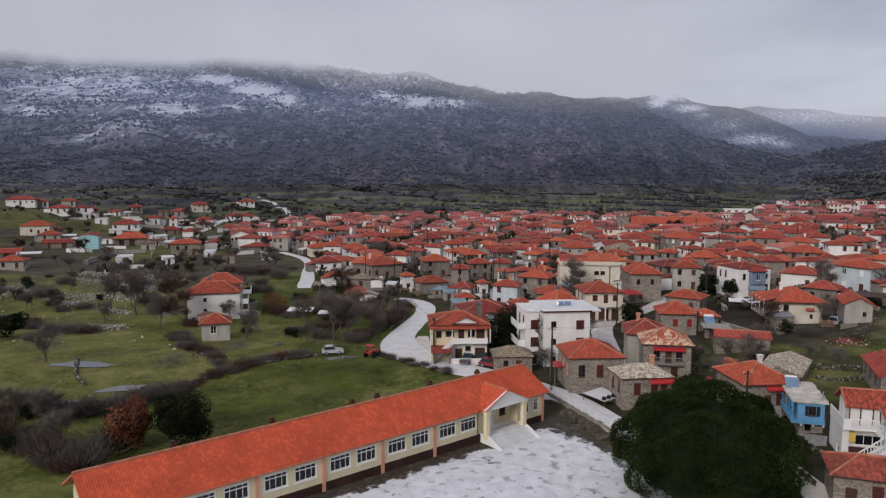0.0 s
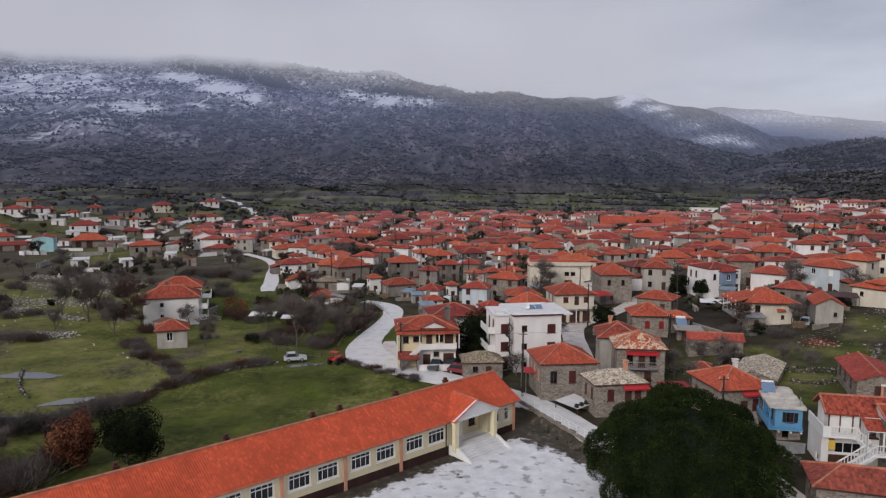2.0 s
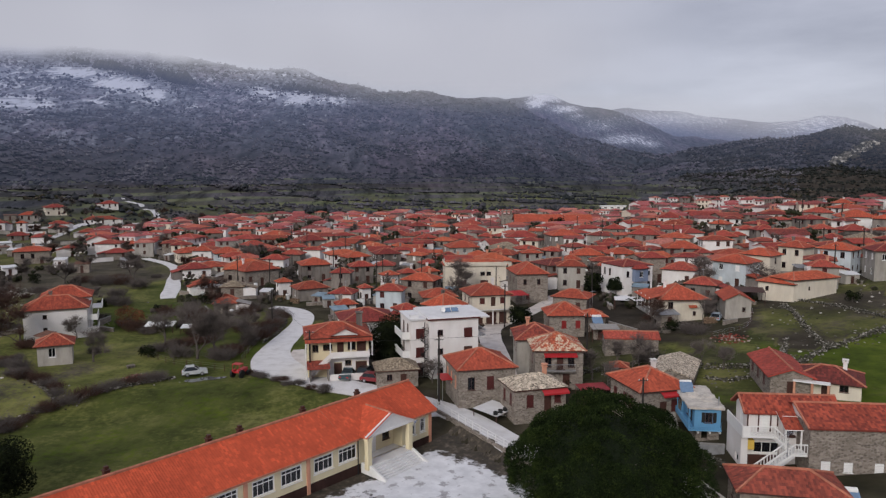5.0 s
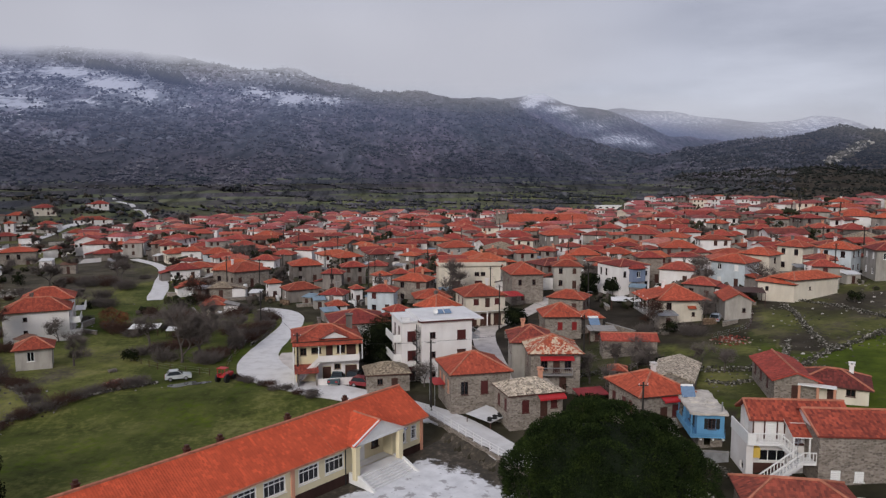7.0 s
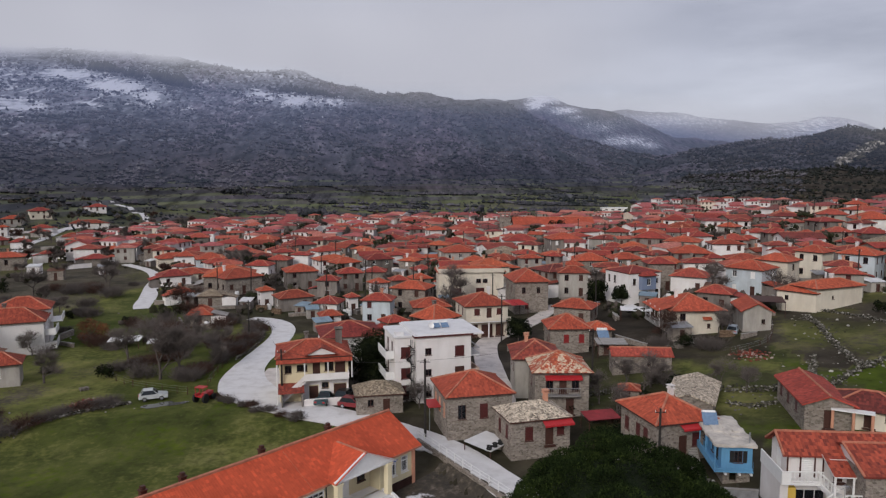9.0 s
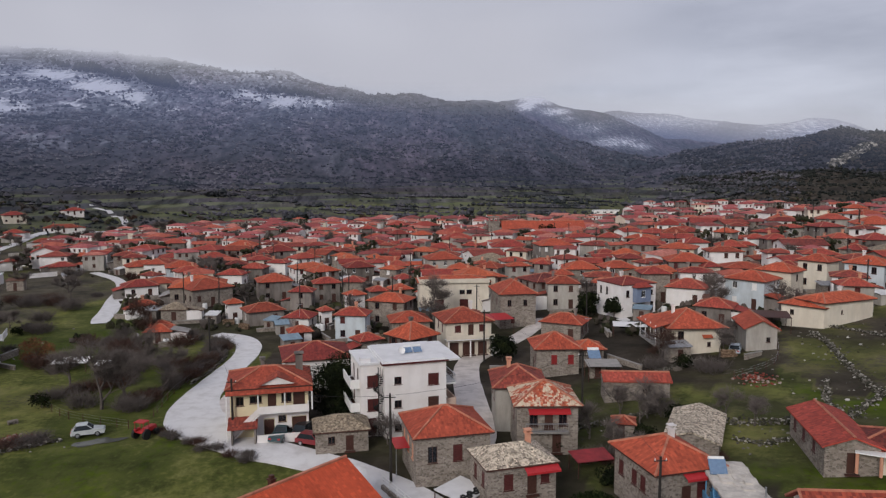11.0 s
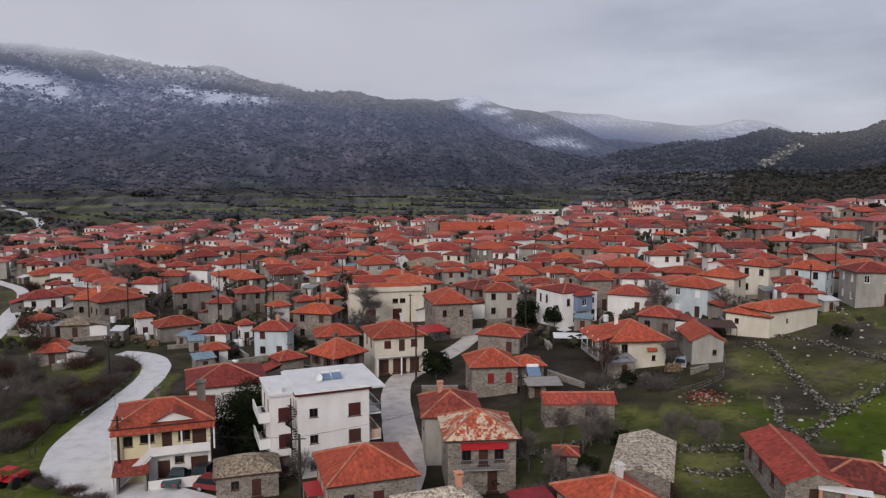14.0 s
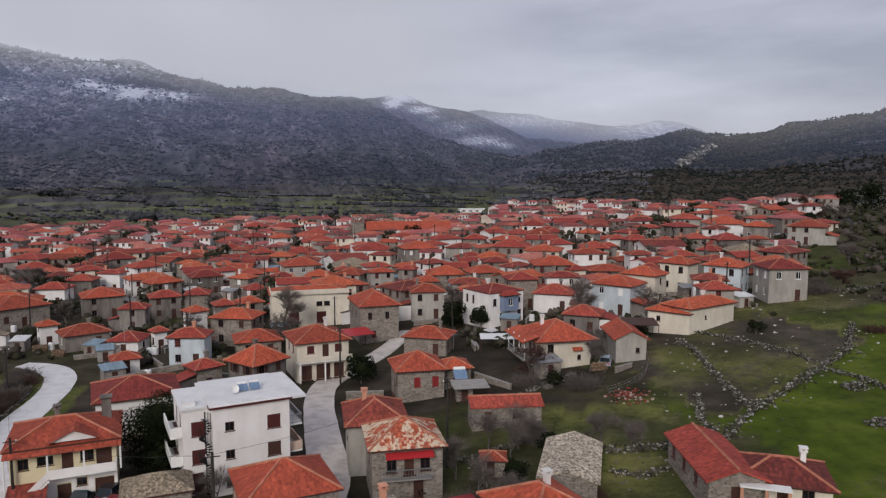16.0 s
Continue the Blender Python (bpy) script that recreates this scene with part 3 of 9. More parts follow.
def roof_mesh(w, d, rise, over, kind, mat, thick=0.16):
    """Hip or gable roof; height zero is the top of the walls. Returns the mesh and its ridge lines."""
    flip = d > w
    if flip:
        w, d = d, w
    a, b = w / 2 + over, d / 2 + over
    low = -rise * over / (d / 2)
    r = max(0.05, a - b) if kind == "hip" else a

    def at(x, y, z):
        return (-y, x, z) if flip else (x, y, z)

    s = Shape()
    c = [at(-a, -b, low), at(a, -b, low), at(a, b, low), at(-a, b, low)]
    rl, rr = at(-r, 0, rise), at(r, 0, rise)
    slope(s, c[0], c[1], [rr, rl])
    slope(s, c[2], c[3], [rl, rr])
    lines = [(rl, rr)]
    under = [(x, y, z - thick) for x, y, z in c]
    if kind == "hip":
        slope(s, c[1], c[2], [rr])
        slope(s, c[3], c[0], [rl])
        lines += [(c[0], rl), (c[3], rl), (c[1], rr), (c[2], rr)]
        for k in range(4):
            j = (k + 1) % 4
            s.face([under[k], under[j], c[j], c[k]], 1)
        s.face(under[::-1], 1)
    else:
        rlu, rru = (rl[0], rl[1], rl[2] - thick), (rr[0], rr[1], rr[2] - thick)
        s.face([under[0], under[1], c[1], c[0]], 1)
        s.face([under[2], under[3], c[3], c[2]], 1)
        s.face([under[1], rru, rr, c[1]], 1)
        s.face([rru, under[2], c[2], rr], 1)
        s.face([under[3], rlu, rl, c[3]], 1)
        s.face([rlu, under[0], c[0], rl], 1)
        s.face([under[1], under[0], rlu, rru], 1)
        s.face([under[3], under[2], rru, rlu], 1)
    return s.mesh("roof", [mat, WOOD_DARK if kind == "hip" else mat]), lines


def ridge_mesh(lines, wide=0.13):
    s = Shape()
    for p, q in lines:
        s.beam((p[0], p[1], p[2] + 0.02), (q[0], q[1], q[2] + 0.02), wide, 5)
    return s.mesh("ridge_tiles", RIDGE)


SHARED = {}


def window_mesh(w, h, frame_mat, bars=1, thin=0.07):
    """A window's frame with its sill, at the outer edge of a recess; local -y looks out."""
    key = ("frame", round(w, 2), round(h, 2), frame_mat.name, bars)
    if key not in SHARED:
        s = Shape()
        for x0, z0, x1, z1 in ((0, 0, thin, h), (w - thin, 0, w, h), (thin, 0, w - thin, thin), (thin, h - thin, w - thin, h)):
            s.box(x0 - w / 2, 0.08, z0, x1 - w / 2, 0.14, z1)
        for k in range(bars):
            x = -w / 2 + w * (k + 1) / (bars + 1)
            s.box(x - 0.03, 0.085, thin, x + 0.03, 0.135, h - thin)
        s.box(-w / 2 - 0.08, -0.07, -0.08, w / 2 + 0.08, 0.13, -0.002)
        SHARED[key] = s.mesh("window", frame_mat)
    return SHARED[key]


def pane_mesh(w, h):
    key = ("pane", round(w, 2), round(h, 2))
    if key not in SHARED:
        s = Shape()
        s.box(-w / 2 + 0.02, 0.10, 0.02, w / 2 - 0.02, 0.115, h - 0.02)
        SHARED[key] = s.mesh("pane", GLASS)
    return SHARED[key]


def small_window_mesh(w, h, kind, mat):
    """A window of a far house in one piece: frame, sill and glass or closed boards."""
    key = ("small", round(w, 2), round(h, 2), kind == "closed", mat.name)
    if key not in SHARED:
        s = Shape()
        t = 0.07
        for x0, z0, x1, z1 in ((0, 0, t, h), (w - t, 0, w, h), (t, 0, w - t, t), (t, h - t, w - t, h), (w / 2 - 0.03, t, w / 2 + 0.03, h - t)):
            s.box(x0 - w / 2, 0.06, z0, x1 - w / 2, 0.13, z1)
        s.box(-w / 2 - 0.08, -0.07, -0.08, w / 2 + 0.08, 0.13, -0.002)
        s.box(-w / 2 + 0.02, 0.10, 0.02, w / 2 - 0.02, 0.12, h - 0.02, 1)
        SHARED[key] = s.mesh("window", [mat, mat if kind == "closed" else GLASS])
    return SHARED[key]


def shutter_mesh(w, h, mat):
    """A slatted shutter leaf, hinged at x = 0."""
    key = ("shutter", round(w, 2), round(h, 2), mat.name)
    if key not in SHARED:
        s = Shape()
        n = max(4, int(h / 0.16))
        line = [(0, 0.0)] + [q for k in range(n) for q in ((-0.02, h * k / n), (-0.05, h * (k + 0.75) / n))] + [(-0.02, h), (0, h)]
        for (y0, z0), (y1, z1) in zip(line, line[1:]):
            s.face([(0, y0, z0), (w, y0, z0), (w, y1, z1), (0, y1, z1)])
        for x in (0, w):
            s.face([(x, y, z) for y, z in (line if x == 0 else line[::-1])])
        s.face([(w, 0, 0), (0, 0, 0), (0, 0, h), (w, 0, h)])
        SHARED[key] = s.mesh("shutter", mat)
    return SHARED[key]


def door_mesh(w, h, mat):
    key = ("door", round(w, 2), round(h, 2), mat.name)
    if key not in SHARED:
        s = Shape()
        s.box(-w / 2, 0.08, 0, w / 2, 0.14, h)
        for k in (-1, 1):
            for z0, z1 in ((0.08, 0.42), (0.48, 0.92)):
                s.box(k * w / 4 - w * 0.17, 0.055, h * z0, k * w / 4 + w * 0.17, 0.08, h * z1)
        s.box(-w / 2 - 0.15, -0.35, -0.15, w / 2 + 0.15, 0.1, -0.002)
        SHARED[key] = s.mesh("door", mat)
    return SHARED[key]


def chimney_mesh(h, mat):
    key = ("chimney", round(h, 1), mat.name)
    if key not in SHARED:
        s = Shape()
        s.box(-0.24, -0.24, -1.2, 0.24, 0.24, h)
        s.box(-0.36, -0.36, h, 0.36, 0.36, h + 0.1)
        for k in (-1, 1):
            s.box(k * 0.2 - 0.07, -0.25, h + 0.1, k * 0.2 + 0.07, 0.25, h + 0.32)
        s.box(-0.38, -0.38, h + 0.32, 0.38, 0.38, h + 0.4)
        SHARED[key] = s.mesh("chimney", mat)
    return SHARED[key]


WORDS = {"white": "white rendered", "cream": "cream rendered", "yellow": "pale yellow", "peach": "peach rendered", "grey": "grey cement rendered", "pale": "pale grey rendered", "ice": "bluish white", "aqua": "aqua painted", "blue": "sky blue", "stone": "rubble stone", "slateblue": "slate blue", "pink": "salmon"}
ROOFS = {"tile": "orange tiled", "red": "red tiled", "rusty": "lichen-stained tiled", "dull": "weathered red tiled", "brown": "brown stone-slab", "slate": "grey slate", "school": "orange tiled"}
HOUSES = []


def add_opening(home, side, spec, sides, near):
    """Fill one opening: (kind, left, bottom, width, height, material)."""
    kind, u, z, w, h, mat = spec
    (ax, ay), (bx, by) = sides[side]
    far = math.hypot(bx - ax, by - ay)
    turn = math.degrees(math.atan2(by - ay, bx - ax))
    k = (u + w / 2) / far
    m = pose(ax + (bx - ax) * k, ay + (by - ay) * k, z, 0, 0, turn)
    if kind == "door":
        part("door", door_mesh(w, h, mat), home, m)
        return
    bars = 2 if w > 1.5 else 1
    if not near:
        part("window", small_window_mesh(w, h, kind, mat), home, m)
        return
    window = part("window", window_mesh(w, h, mat if kind == "closed" or mat is PAINT_WHITE else WOOD_DARK, bars), home, m)
    if kind == "closed":
        for j in (-1, 1):
            part("shutter", shutter_mesh(w / 2, h, mat), window, pose(-w / 2, 0.06, 0) if j < 0 else pose(0, 0.06, 0))
    else:
        part("pane", pane_mesh(w, h), window)
        if kind == "open" and near:
            part("shutter", shutter_mesh(w / 2, h, mat), window, pose(-w - 0.02, -0.01, 0))
            part("shutter", shutter_mesh(w / 2, h, mat), window, pose(w / 2 + 0.02, -0.01, 0))


def house(wall, roof, x, y, rot, w, d, h, storeys, kind="hip", rise=None, over=0.45, holes=None, label="", base=None, chimneys=1, shut=None, near=False):
    """A house of one block; its front is local -y. holes: {side: [(kind, left, bottom, width, height, material)]}, sides 0 front, 1 right, 2 back, 3 left."""
    rng = random.Random(int(x * 7 + y * 13 + w * 31))
    z = relief(x, y) if base is None else base
    sides = [((-w / 2, -d / 2), (w / 2, -d / 2)), ((w / 2, -d / 2), (w / 2, d / 2)), ((w / 2, d / 2), (-w / 2, d / 2)), ((-w / 2, d / 2), (-w / 2, -d / 2))]
    label = label or f"{WORDS[wall]} {'two-storey' if storeys > 1 else 'single-storey'} house with {ROOFS.get(roof, 'flat concrete')} roof"
    home = thing("house", label, "house", pose(x, y, z, 0, 0, rot), "village houses")
    if holes is None:
        holes = {}
        mat = shut or rng.choice([WOOD_DARK, WOOD_RED, WOOD_DARK, PAINT_WHITE])
        per = h / storeys
        for side in (0, 1, 3):
            run = w if side == 0 else d
            n = max(1, int((run - 0.6) / 2.5))
            holes[side] = []
            for floor in range(storeys):
                for k in range(n):
                    ww, hh = 0.95, min(1.35, per * 0.48)
                    u, zz = run * (k + 0.5) / n - ww / 2, floor * per + per * 0.32
                    if floor == 0 and side == 0 and k == n // 2:
                        holes[side].append(("door", u - 0.03, 0.15, 1.0, min(2.1, per * 0.78), WOOD_DARK))
                    elif rng.random() < 0.8:
                        holes[side].append((rng.choice(["closed", "plain", "open"]), u, zz, ww, hh, mat))
    s = Shape()
    for k, (a, b) in enumerate(sides):
        wall_side(s, a, b, h, [o[1:5] for o in holes.get(k, [])])
    rise = rise if rise is not None else 0.36 * min(w, d) / 2 + 0.2
    if roof in TILE:
        if kind == "gable":
            if w >= d:
                s.face([(w / 2, -d / 2, h), (w / 2, d / 2, h), (w / 2, 0, h + rise)])
                s.face([(-w / 2, d / 2, h), (-w / 2, -d / 2, h), (-w / 2, 0, h + rise)])
            else:
                s.face([(-w / 2, -d / 2, h), (w / 2, -d / 2, h), (0, -d / 2, h + rise)])
                s.face([(w / 2, d / 2, h), (-w / 2, d / 2, h), (0, d / 2, h + rise)])
        me, lines = roof_mesh(w, d, rise, over, kind, TILE[roof])
        cover_part = part("roof", me, home, pose(0, 0, h))
        if roof not in ("brown", "slate"):
            part("ridge_tiles", ridge_mesh(lines, 0.13 if near else 0.10), cover_part)
    else:
        q = Shape()
        q.box(-w / 2 - 0.2, -d / 2 - 0.2, h, w / 2 + 0.2, d / 2 + 0.2, h + 0.25)
        q.box(-w / 2 + 0.5, -d / 2 + 0.5, h + 0.25, w / 2 - 0.5, d / 2 - 0.5, h + 0.4)
        cover_part = part("roof", q.mesh("roof", SLAB_WHITE), home)
    part("wall", s.mesh("wall", WALL[wall]), home)
    for side, specs in holes.items():
        for spec in specs:
            add_opening(home, side, spec, sides, near)
    for k in range(chimneys):
        if roof in TILE and rng.random() < 0.7:
            part("chimney", chimney_mesh(0.8, WALL["white"] if rng.random() < 0.2 else WALL["pink"] if rng.random() < 0.3 else WALL["grey"]), home, pose(w * rng.uniform(-0.3, 0.3), d * rng.uniform(0.05, 0.3), h + rise * 0.7))
    if not near and rng.random() < 0.45:
        annex(home, rng, wall, roof, w, d, h)
    HOUSES.append((x, y, max(w, d)))
    return home


def annex(home, rng, wall, roof, w, d, h):
    """A lower lean-to wing against one side of a house."""
    k = rng.choice([-1, 1])
    out, deep, low = rng.uniform(1.8, 3.2), d * rng.uniform(0.5, 0.85), min(h - 0.5, rng.uniform(2.2, 2.8))
    y0 = -d / 2 + rng.choice([0.0, d - deep])
    xa, xb = (w / 2, w / 2 + out) if k > 0 else (-w / 2 - out, -w / 2)
    s = Shape()
    s.box(xa + 0.003, y0, -1.6, xb - 0.003, y0 + deep, low)
    part("annex_wall", s.mesh("annex_wall", WALL[rng.choice([wall, "grey", "white"])]), home)
    s = Shape()
    edge, top = (xb + 0.3, xa) if k > 0 else (xa - 0.3, xb)
    a, b = (edge, y0 - 0.25, low - 0.05), (edge, y0 + deep + 0.25, low - 0.05)
    p, q = (top, y0 - 0.25, low + 0.45 + 0.1 * out), (top, y0 + deep + 0.25, low + 0.45 + 0.1 * out)
    slope(s, a if k > 0 else b, b if k > 0 else a, [q, p] if k > 0 else [p, q])
    for c, e in ((a, b), (b, q), (q, p), (p, a)):
        s.face([c, e, (e[0], e[1], e[2] - 0.14), (c[0], c[1], c[2] - 0.14)], 1)
    part("annex_roof", s.mesh("annex_roof", [TILE[roof] if roof in TILE and rng.random() < 0.8 else CONCRETE, WOOD_DARK]), home)



# ---- the school ----
SCHOOL = pose(-20.15, 69.7, -1.5, 0, 0, 45.65)


def school_window(parent, x, y, z, w, h):
    m = pose(x, y, z)
    win = part("window", window_mesh(w, h, PAINT_WHITE, 3, 0.17), parent, m)
    part("pane", pane_mesh(w, h), win)
    s = Shape()
    s.box(-w / 2 + 0.08, 0.086, h * 0.68, w / 2 - 0.08, 0.134, h * 0.68 + 0.1)
    part("transom", s.mesh("transom", PAINT_WHITE), win)


def build_school():
    school = thing("school", "long single-storey cream school with orange tiled roof and portico", "school", SCHOOL)
    x0, x1, yf, h = -27.3, 27.8, 4.35, 4.1
    opens, px = [], [-27.8 + 7.4 * k for k in range(7)]
    for k in range(6):
        mid = px[k] + 3.7
        for dx in (-1.65, 1.65):
            opens.append((mid + dx - 1.3, 1.75, 2.6, 1.7))
    opens += [(24.2, 1.7, 1.05, 1.75), (25.9, 1.7, 1.05, 1.75), (16.9, 0.95, 6.0, 3.1)]
    s = Shape()
    wall_side(s, (x0, -yf), (x1, -yf), h, [(u - x0, z, w, t) for u, z, w, t in opens], 0.2)
    wall_side(s, (x1, -yf), (x1, yf), h, [])
    wall_side(s, (x1, yf), (x0, yf), h, [])
    wall_side(s, (x0, yf), (x0, -yf), h, [])
    for k in (x0, x1):
        q = [(k, -yf, h), (k, yf, h), (k, 0, h + 2.3)]
        s.face(q if k > 0 else q[::-1])
    part("wall", s.mesh("wall", WALL["yellow"]), school)
    # recessed porch behind the opening
    s = Shape()
    s.box(16.7, -yf + 0.2, 0.9, 16.95, -2.7, h, 0)
    s.box(22.85, -yf + 0.2, 0.9, 23.1, -2.7, h, 0)
    s.box(16.95, -2.9, 0.9, 22.85, -2.7, h, 0)
    part("porch_wall", s.mesh("porch_wall", WALL["yellow"]), school)
    s = Shape()
    s.box(16.95, -yf - 1.4, 0.5, 22.85, -2.9, 0.95)
    part("porch_floor", s.mesh("porch_floor", SLAB_WHITE), school)
    part("door", door_mesh(1.6, 2.3, PAINT_WHITE), school, pose(19.2, -3.05, 0.96))
    win = part("window", window_mesh(1.0, 1.0, WOOD_DARK), school, pose(21.6, -3.05, 1.9))
    part("pane", pane_mesh(1.0, 1.0), win)
    # steps with side walls
    for k in range(6):
        s = Shape()
        s.box(16.8, -yf - 1.4 - 0.33 * (k + 1), -0.6, 23.0, -yf - 1.4 - 0.33 * k, 0.80 - 0.16 * k)
        part("step", s.mesh("step", SLAB_WHITE), school)
    for x in (16.45, 23.05):
        s = Shape()
        ys = (-yf, -yf - 1.5, -yf - 3.7)
        zs = (1.0, 1.0, 0.05)
        for a in (0, 1):
            for q in (((x, ys[a], zs[a]), (x + 0.3, ys[a], zs[a]), (x + 0.3, ys[a + 1], zs[a + 1]), (x, ys[a + 1], zs[a + 1])),):
                s.face(q[::-1])
            for xx in (x, x + 0.3):
                q = [(xx, ys[a], -0.6), (xx, ys[a + 1], -0.6), (xx, ys[a + 1], zs[a + 1]), (xx, ys[a], zs[a])]
                s.face(q if xx == x else q[::-1])
        s.box(x, ys[2] - 0.12, -0.6, x + 0.3, ys[2], 0.05)
        part("stair_wall", s.mesh("stair_wall", PAINT_WHITE), school)
    # columns and pediment
    for x in (16.55, 22.95):
        s = Shape()
        s.box(x - 0.3, -yf - 1.35, 0.5, x + 0.3, -yf - 0.8, h)
        s.box(x - 0.38, -yf - 1.43, h - 0.25, x + 0.38, -yf - 0.72, h)
        part("column", s.mesh("column", WALL["yellow"]), school)
    s = Shape()
    yp = -yf - 1.3
    s.box(16.1, yp, h, 23.4, yp + 0.3, h + 0.25)
    s.face([(16.2, yp + 0.05, h + 0.25), (23.3, yp + 0.05, h + 0.25), (19.75, yp + 0.05, h + 1.85)])
    for sx in (16.0, 23.5):
        s.beam((sx, yp + 0.02, h + 0.15), (19.75, yp + 0.02, h + 1.95), 0.14, 4)
    part("pediment", s.mesh("pediment", PAINT_WHITE), school)
    s = Shape()
    apex0, apex1 = (19.75, yp - 0.25, h + 2.05), (19.75, 0.0, h + 2.05)
    slope(s, (15.9, 0.0, h + 0.1), (15.9, yp - 0.25, h + 0.1), [apex0, apex1])
    slope(s, (23.6, yp - 0.25, h + 0.1), (23.6, 0.0, h + 0.1), [apex1, apex0])
    part("porch_roof", s.mesh("porch_roof", TILE["school"]), school)
    part("ridge_tiles", ridge_mesh([(apex0, (19.75, -1.6, h + 2.05))], 0.12), school)
    # main roof in two lengths, the entrance length a little higher
    for a, b, lift in ((-28.2, 14.2, 0.0), (14.2, 28.5, 0.05)):
        s = Shape()
        e, r = 4.85, 2.65
        z0 = h - 0.05 + lift
        slope(s, (a, -e, z0), (b, -e, z0), [(b, 0, z0 + r), (a, 0, z0 + r)])
        slope(s, (b, e, z0), (a, e, z0), [(a, 0, z0 + r), (b, 0, z0 + r)])
        for x, back in ((a, False), (b, True)):
            for e0, e1 in ((-e, 0), (0, e)):
                za, zb = (z0, z0 + r) if e0 < 0 else (z0 + r, z0)
                q = [(x, e0, za - 0.22), (x, e1, zb - 0.22), (x, e1, zb), (x, e0, za)]
                s.face(q if back else q[::-1], 1)
        s.face([(a, -e, z0 - 0.22), (b, -e, z0 - 0.22), (b, -e, z0), (a, -e, z0)], 1)
        s.face([(b, e, z0 - 0.22), (a, e, z0 - 0.22), (a, e, z0), (b, e, z0)], 1)
        s.face([(a, -e, z0 - 0.22), (a, 0, z0 + r - 0.22), (b, 0, z0 + r - 0.22), (b, -e, z0 - 0.22)], 1)
        s.face([(b, e, z0 - 0.22), (b, 0, z0 + r - 0.22), (a, 0, z0 + r - 0.22), (a, e, z0 - 0.22)], 1)
        cover_part = part("roof", s.mesh("roof", [TILE["school"], RIDGE]), school)
        part("ridge_tiles", ridge_mesh([((a, 0, z0 + r), (b, 0, z0 + r))], 0.16), cover_part)
    s = Shape()
    s.box(x0 - 0.04, -yf - 0.05, -1.2, 16.4, -yf, 0.95)
    part("plinth", s.mesh("plinth", WALL["plinth"]), school)
    s = Shape()
    s.box(23.4, -yf - 0.05, -1.2, x1 + 0.05, -yf, 0.95)
    s.box(x1, -yf - 0.05, -1.2, x1 + 0.05, yf, 0.95)
    part("plinth", s.mesh("plinth", WALL["plinth"]), school)
    for x in px[:6] + [x1 - 0.15]:
        s = Shape()
        s.box(x - 0.2, -yf - 0.14, -0.9, x + 0.2, -yf + 0.02, h - 0.02)
        part("pilaster", s.mesh("pilaster", WALL["pink"]), school)
    for u, z, w, t in opens[:-1]:
        school_window(school, u + w / 2, -yf, z, w, t)
    s = Shape()
    s.beam((15.9, -yf - 0.15, -0.8), (15.9, -yf - 0.15, h), 0.06, 6)
    part("drainpipe", s.mesh("drainpipe", TAR), school)
    for x in (-19, -8.5, 1.5, 5.0, 13, 21):
        s = Shape()
        s.box(-0.25, -0.25, -0.9, 0.25, 0.25, 0.55)
        s.box(-0.32, -0.32, 0.55, 0.32, 0.32, 0.65)
        s.box(-0.18, -0.18, 0.65, 0.18, 0.18, 0.95)
        part("chimney", s.mesh("chimney", WOOD_DARK), school, pose(x, 1.3, h + 2.0))
    return school


build_school()


def yard_material():
    m, t, b = material("melting_snow_on_concrete", 0.75, 0.35)
    p = position(t)
    holes = maths(t, "ADD", maths(t, "MULTIPLY", noise_of(t, p, 0.9, 5), 0.65), maths(t, "MULTIPLY", noise_of(t, p, 0.09, 4), 0.5))
    bare = ramp_of(t, noise_of(t, p, 1.2, 6), [(0.3, (0.022, 0.019, 0.014)), (0.55, (0.060, 0.048, 0.034)), (0.72, (0.17, 0.14, 0.11))])
    snow = ramp_of(t, noise_of(t, p, 0.6, 6), [(0.35, (0.60, 0.60, 0.62)), (0.65, (0.76, 0.76, 0.78))])
    side = t.nodes.new("ShaderNodeAttribute")
    side.attribute_name = "bare"
    slush = ramp_of(t, noise_of(t, p, 1.5, 5), [(0.3, (0.26, 0.25, 0.26)), (0.7, (0.42, 0.41, 0.42))])
    snow = mixed(t, ramp_of(t, maths(t, "ADD", noise_of(t, p, 0.75, 4), maths(t, "MULTIPLY", side.outputs["Fac"], 0.3)), [(0.57, (0, 0, 0)), (0.63, (1, 1, 1))]), snow, slush)
    fac = ramp_of(t, maths(t, "ADD", holes, side.outputs["Fac"]), [(0.63, (1, 1, 1)), (0.70, (0, 0, 0))])
    t.links.new(mixed(t, fac, bare, snow), b.inputs["Base Color"])
    bump(t, b, noise_of(t, p, 3, 5), 0.3, 0.03)
    return m


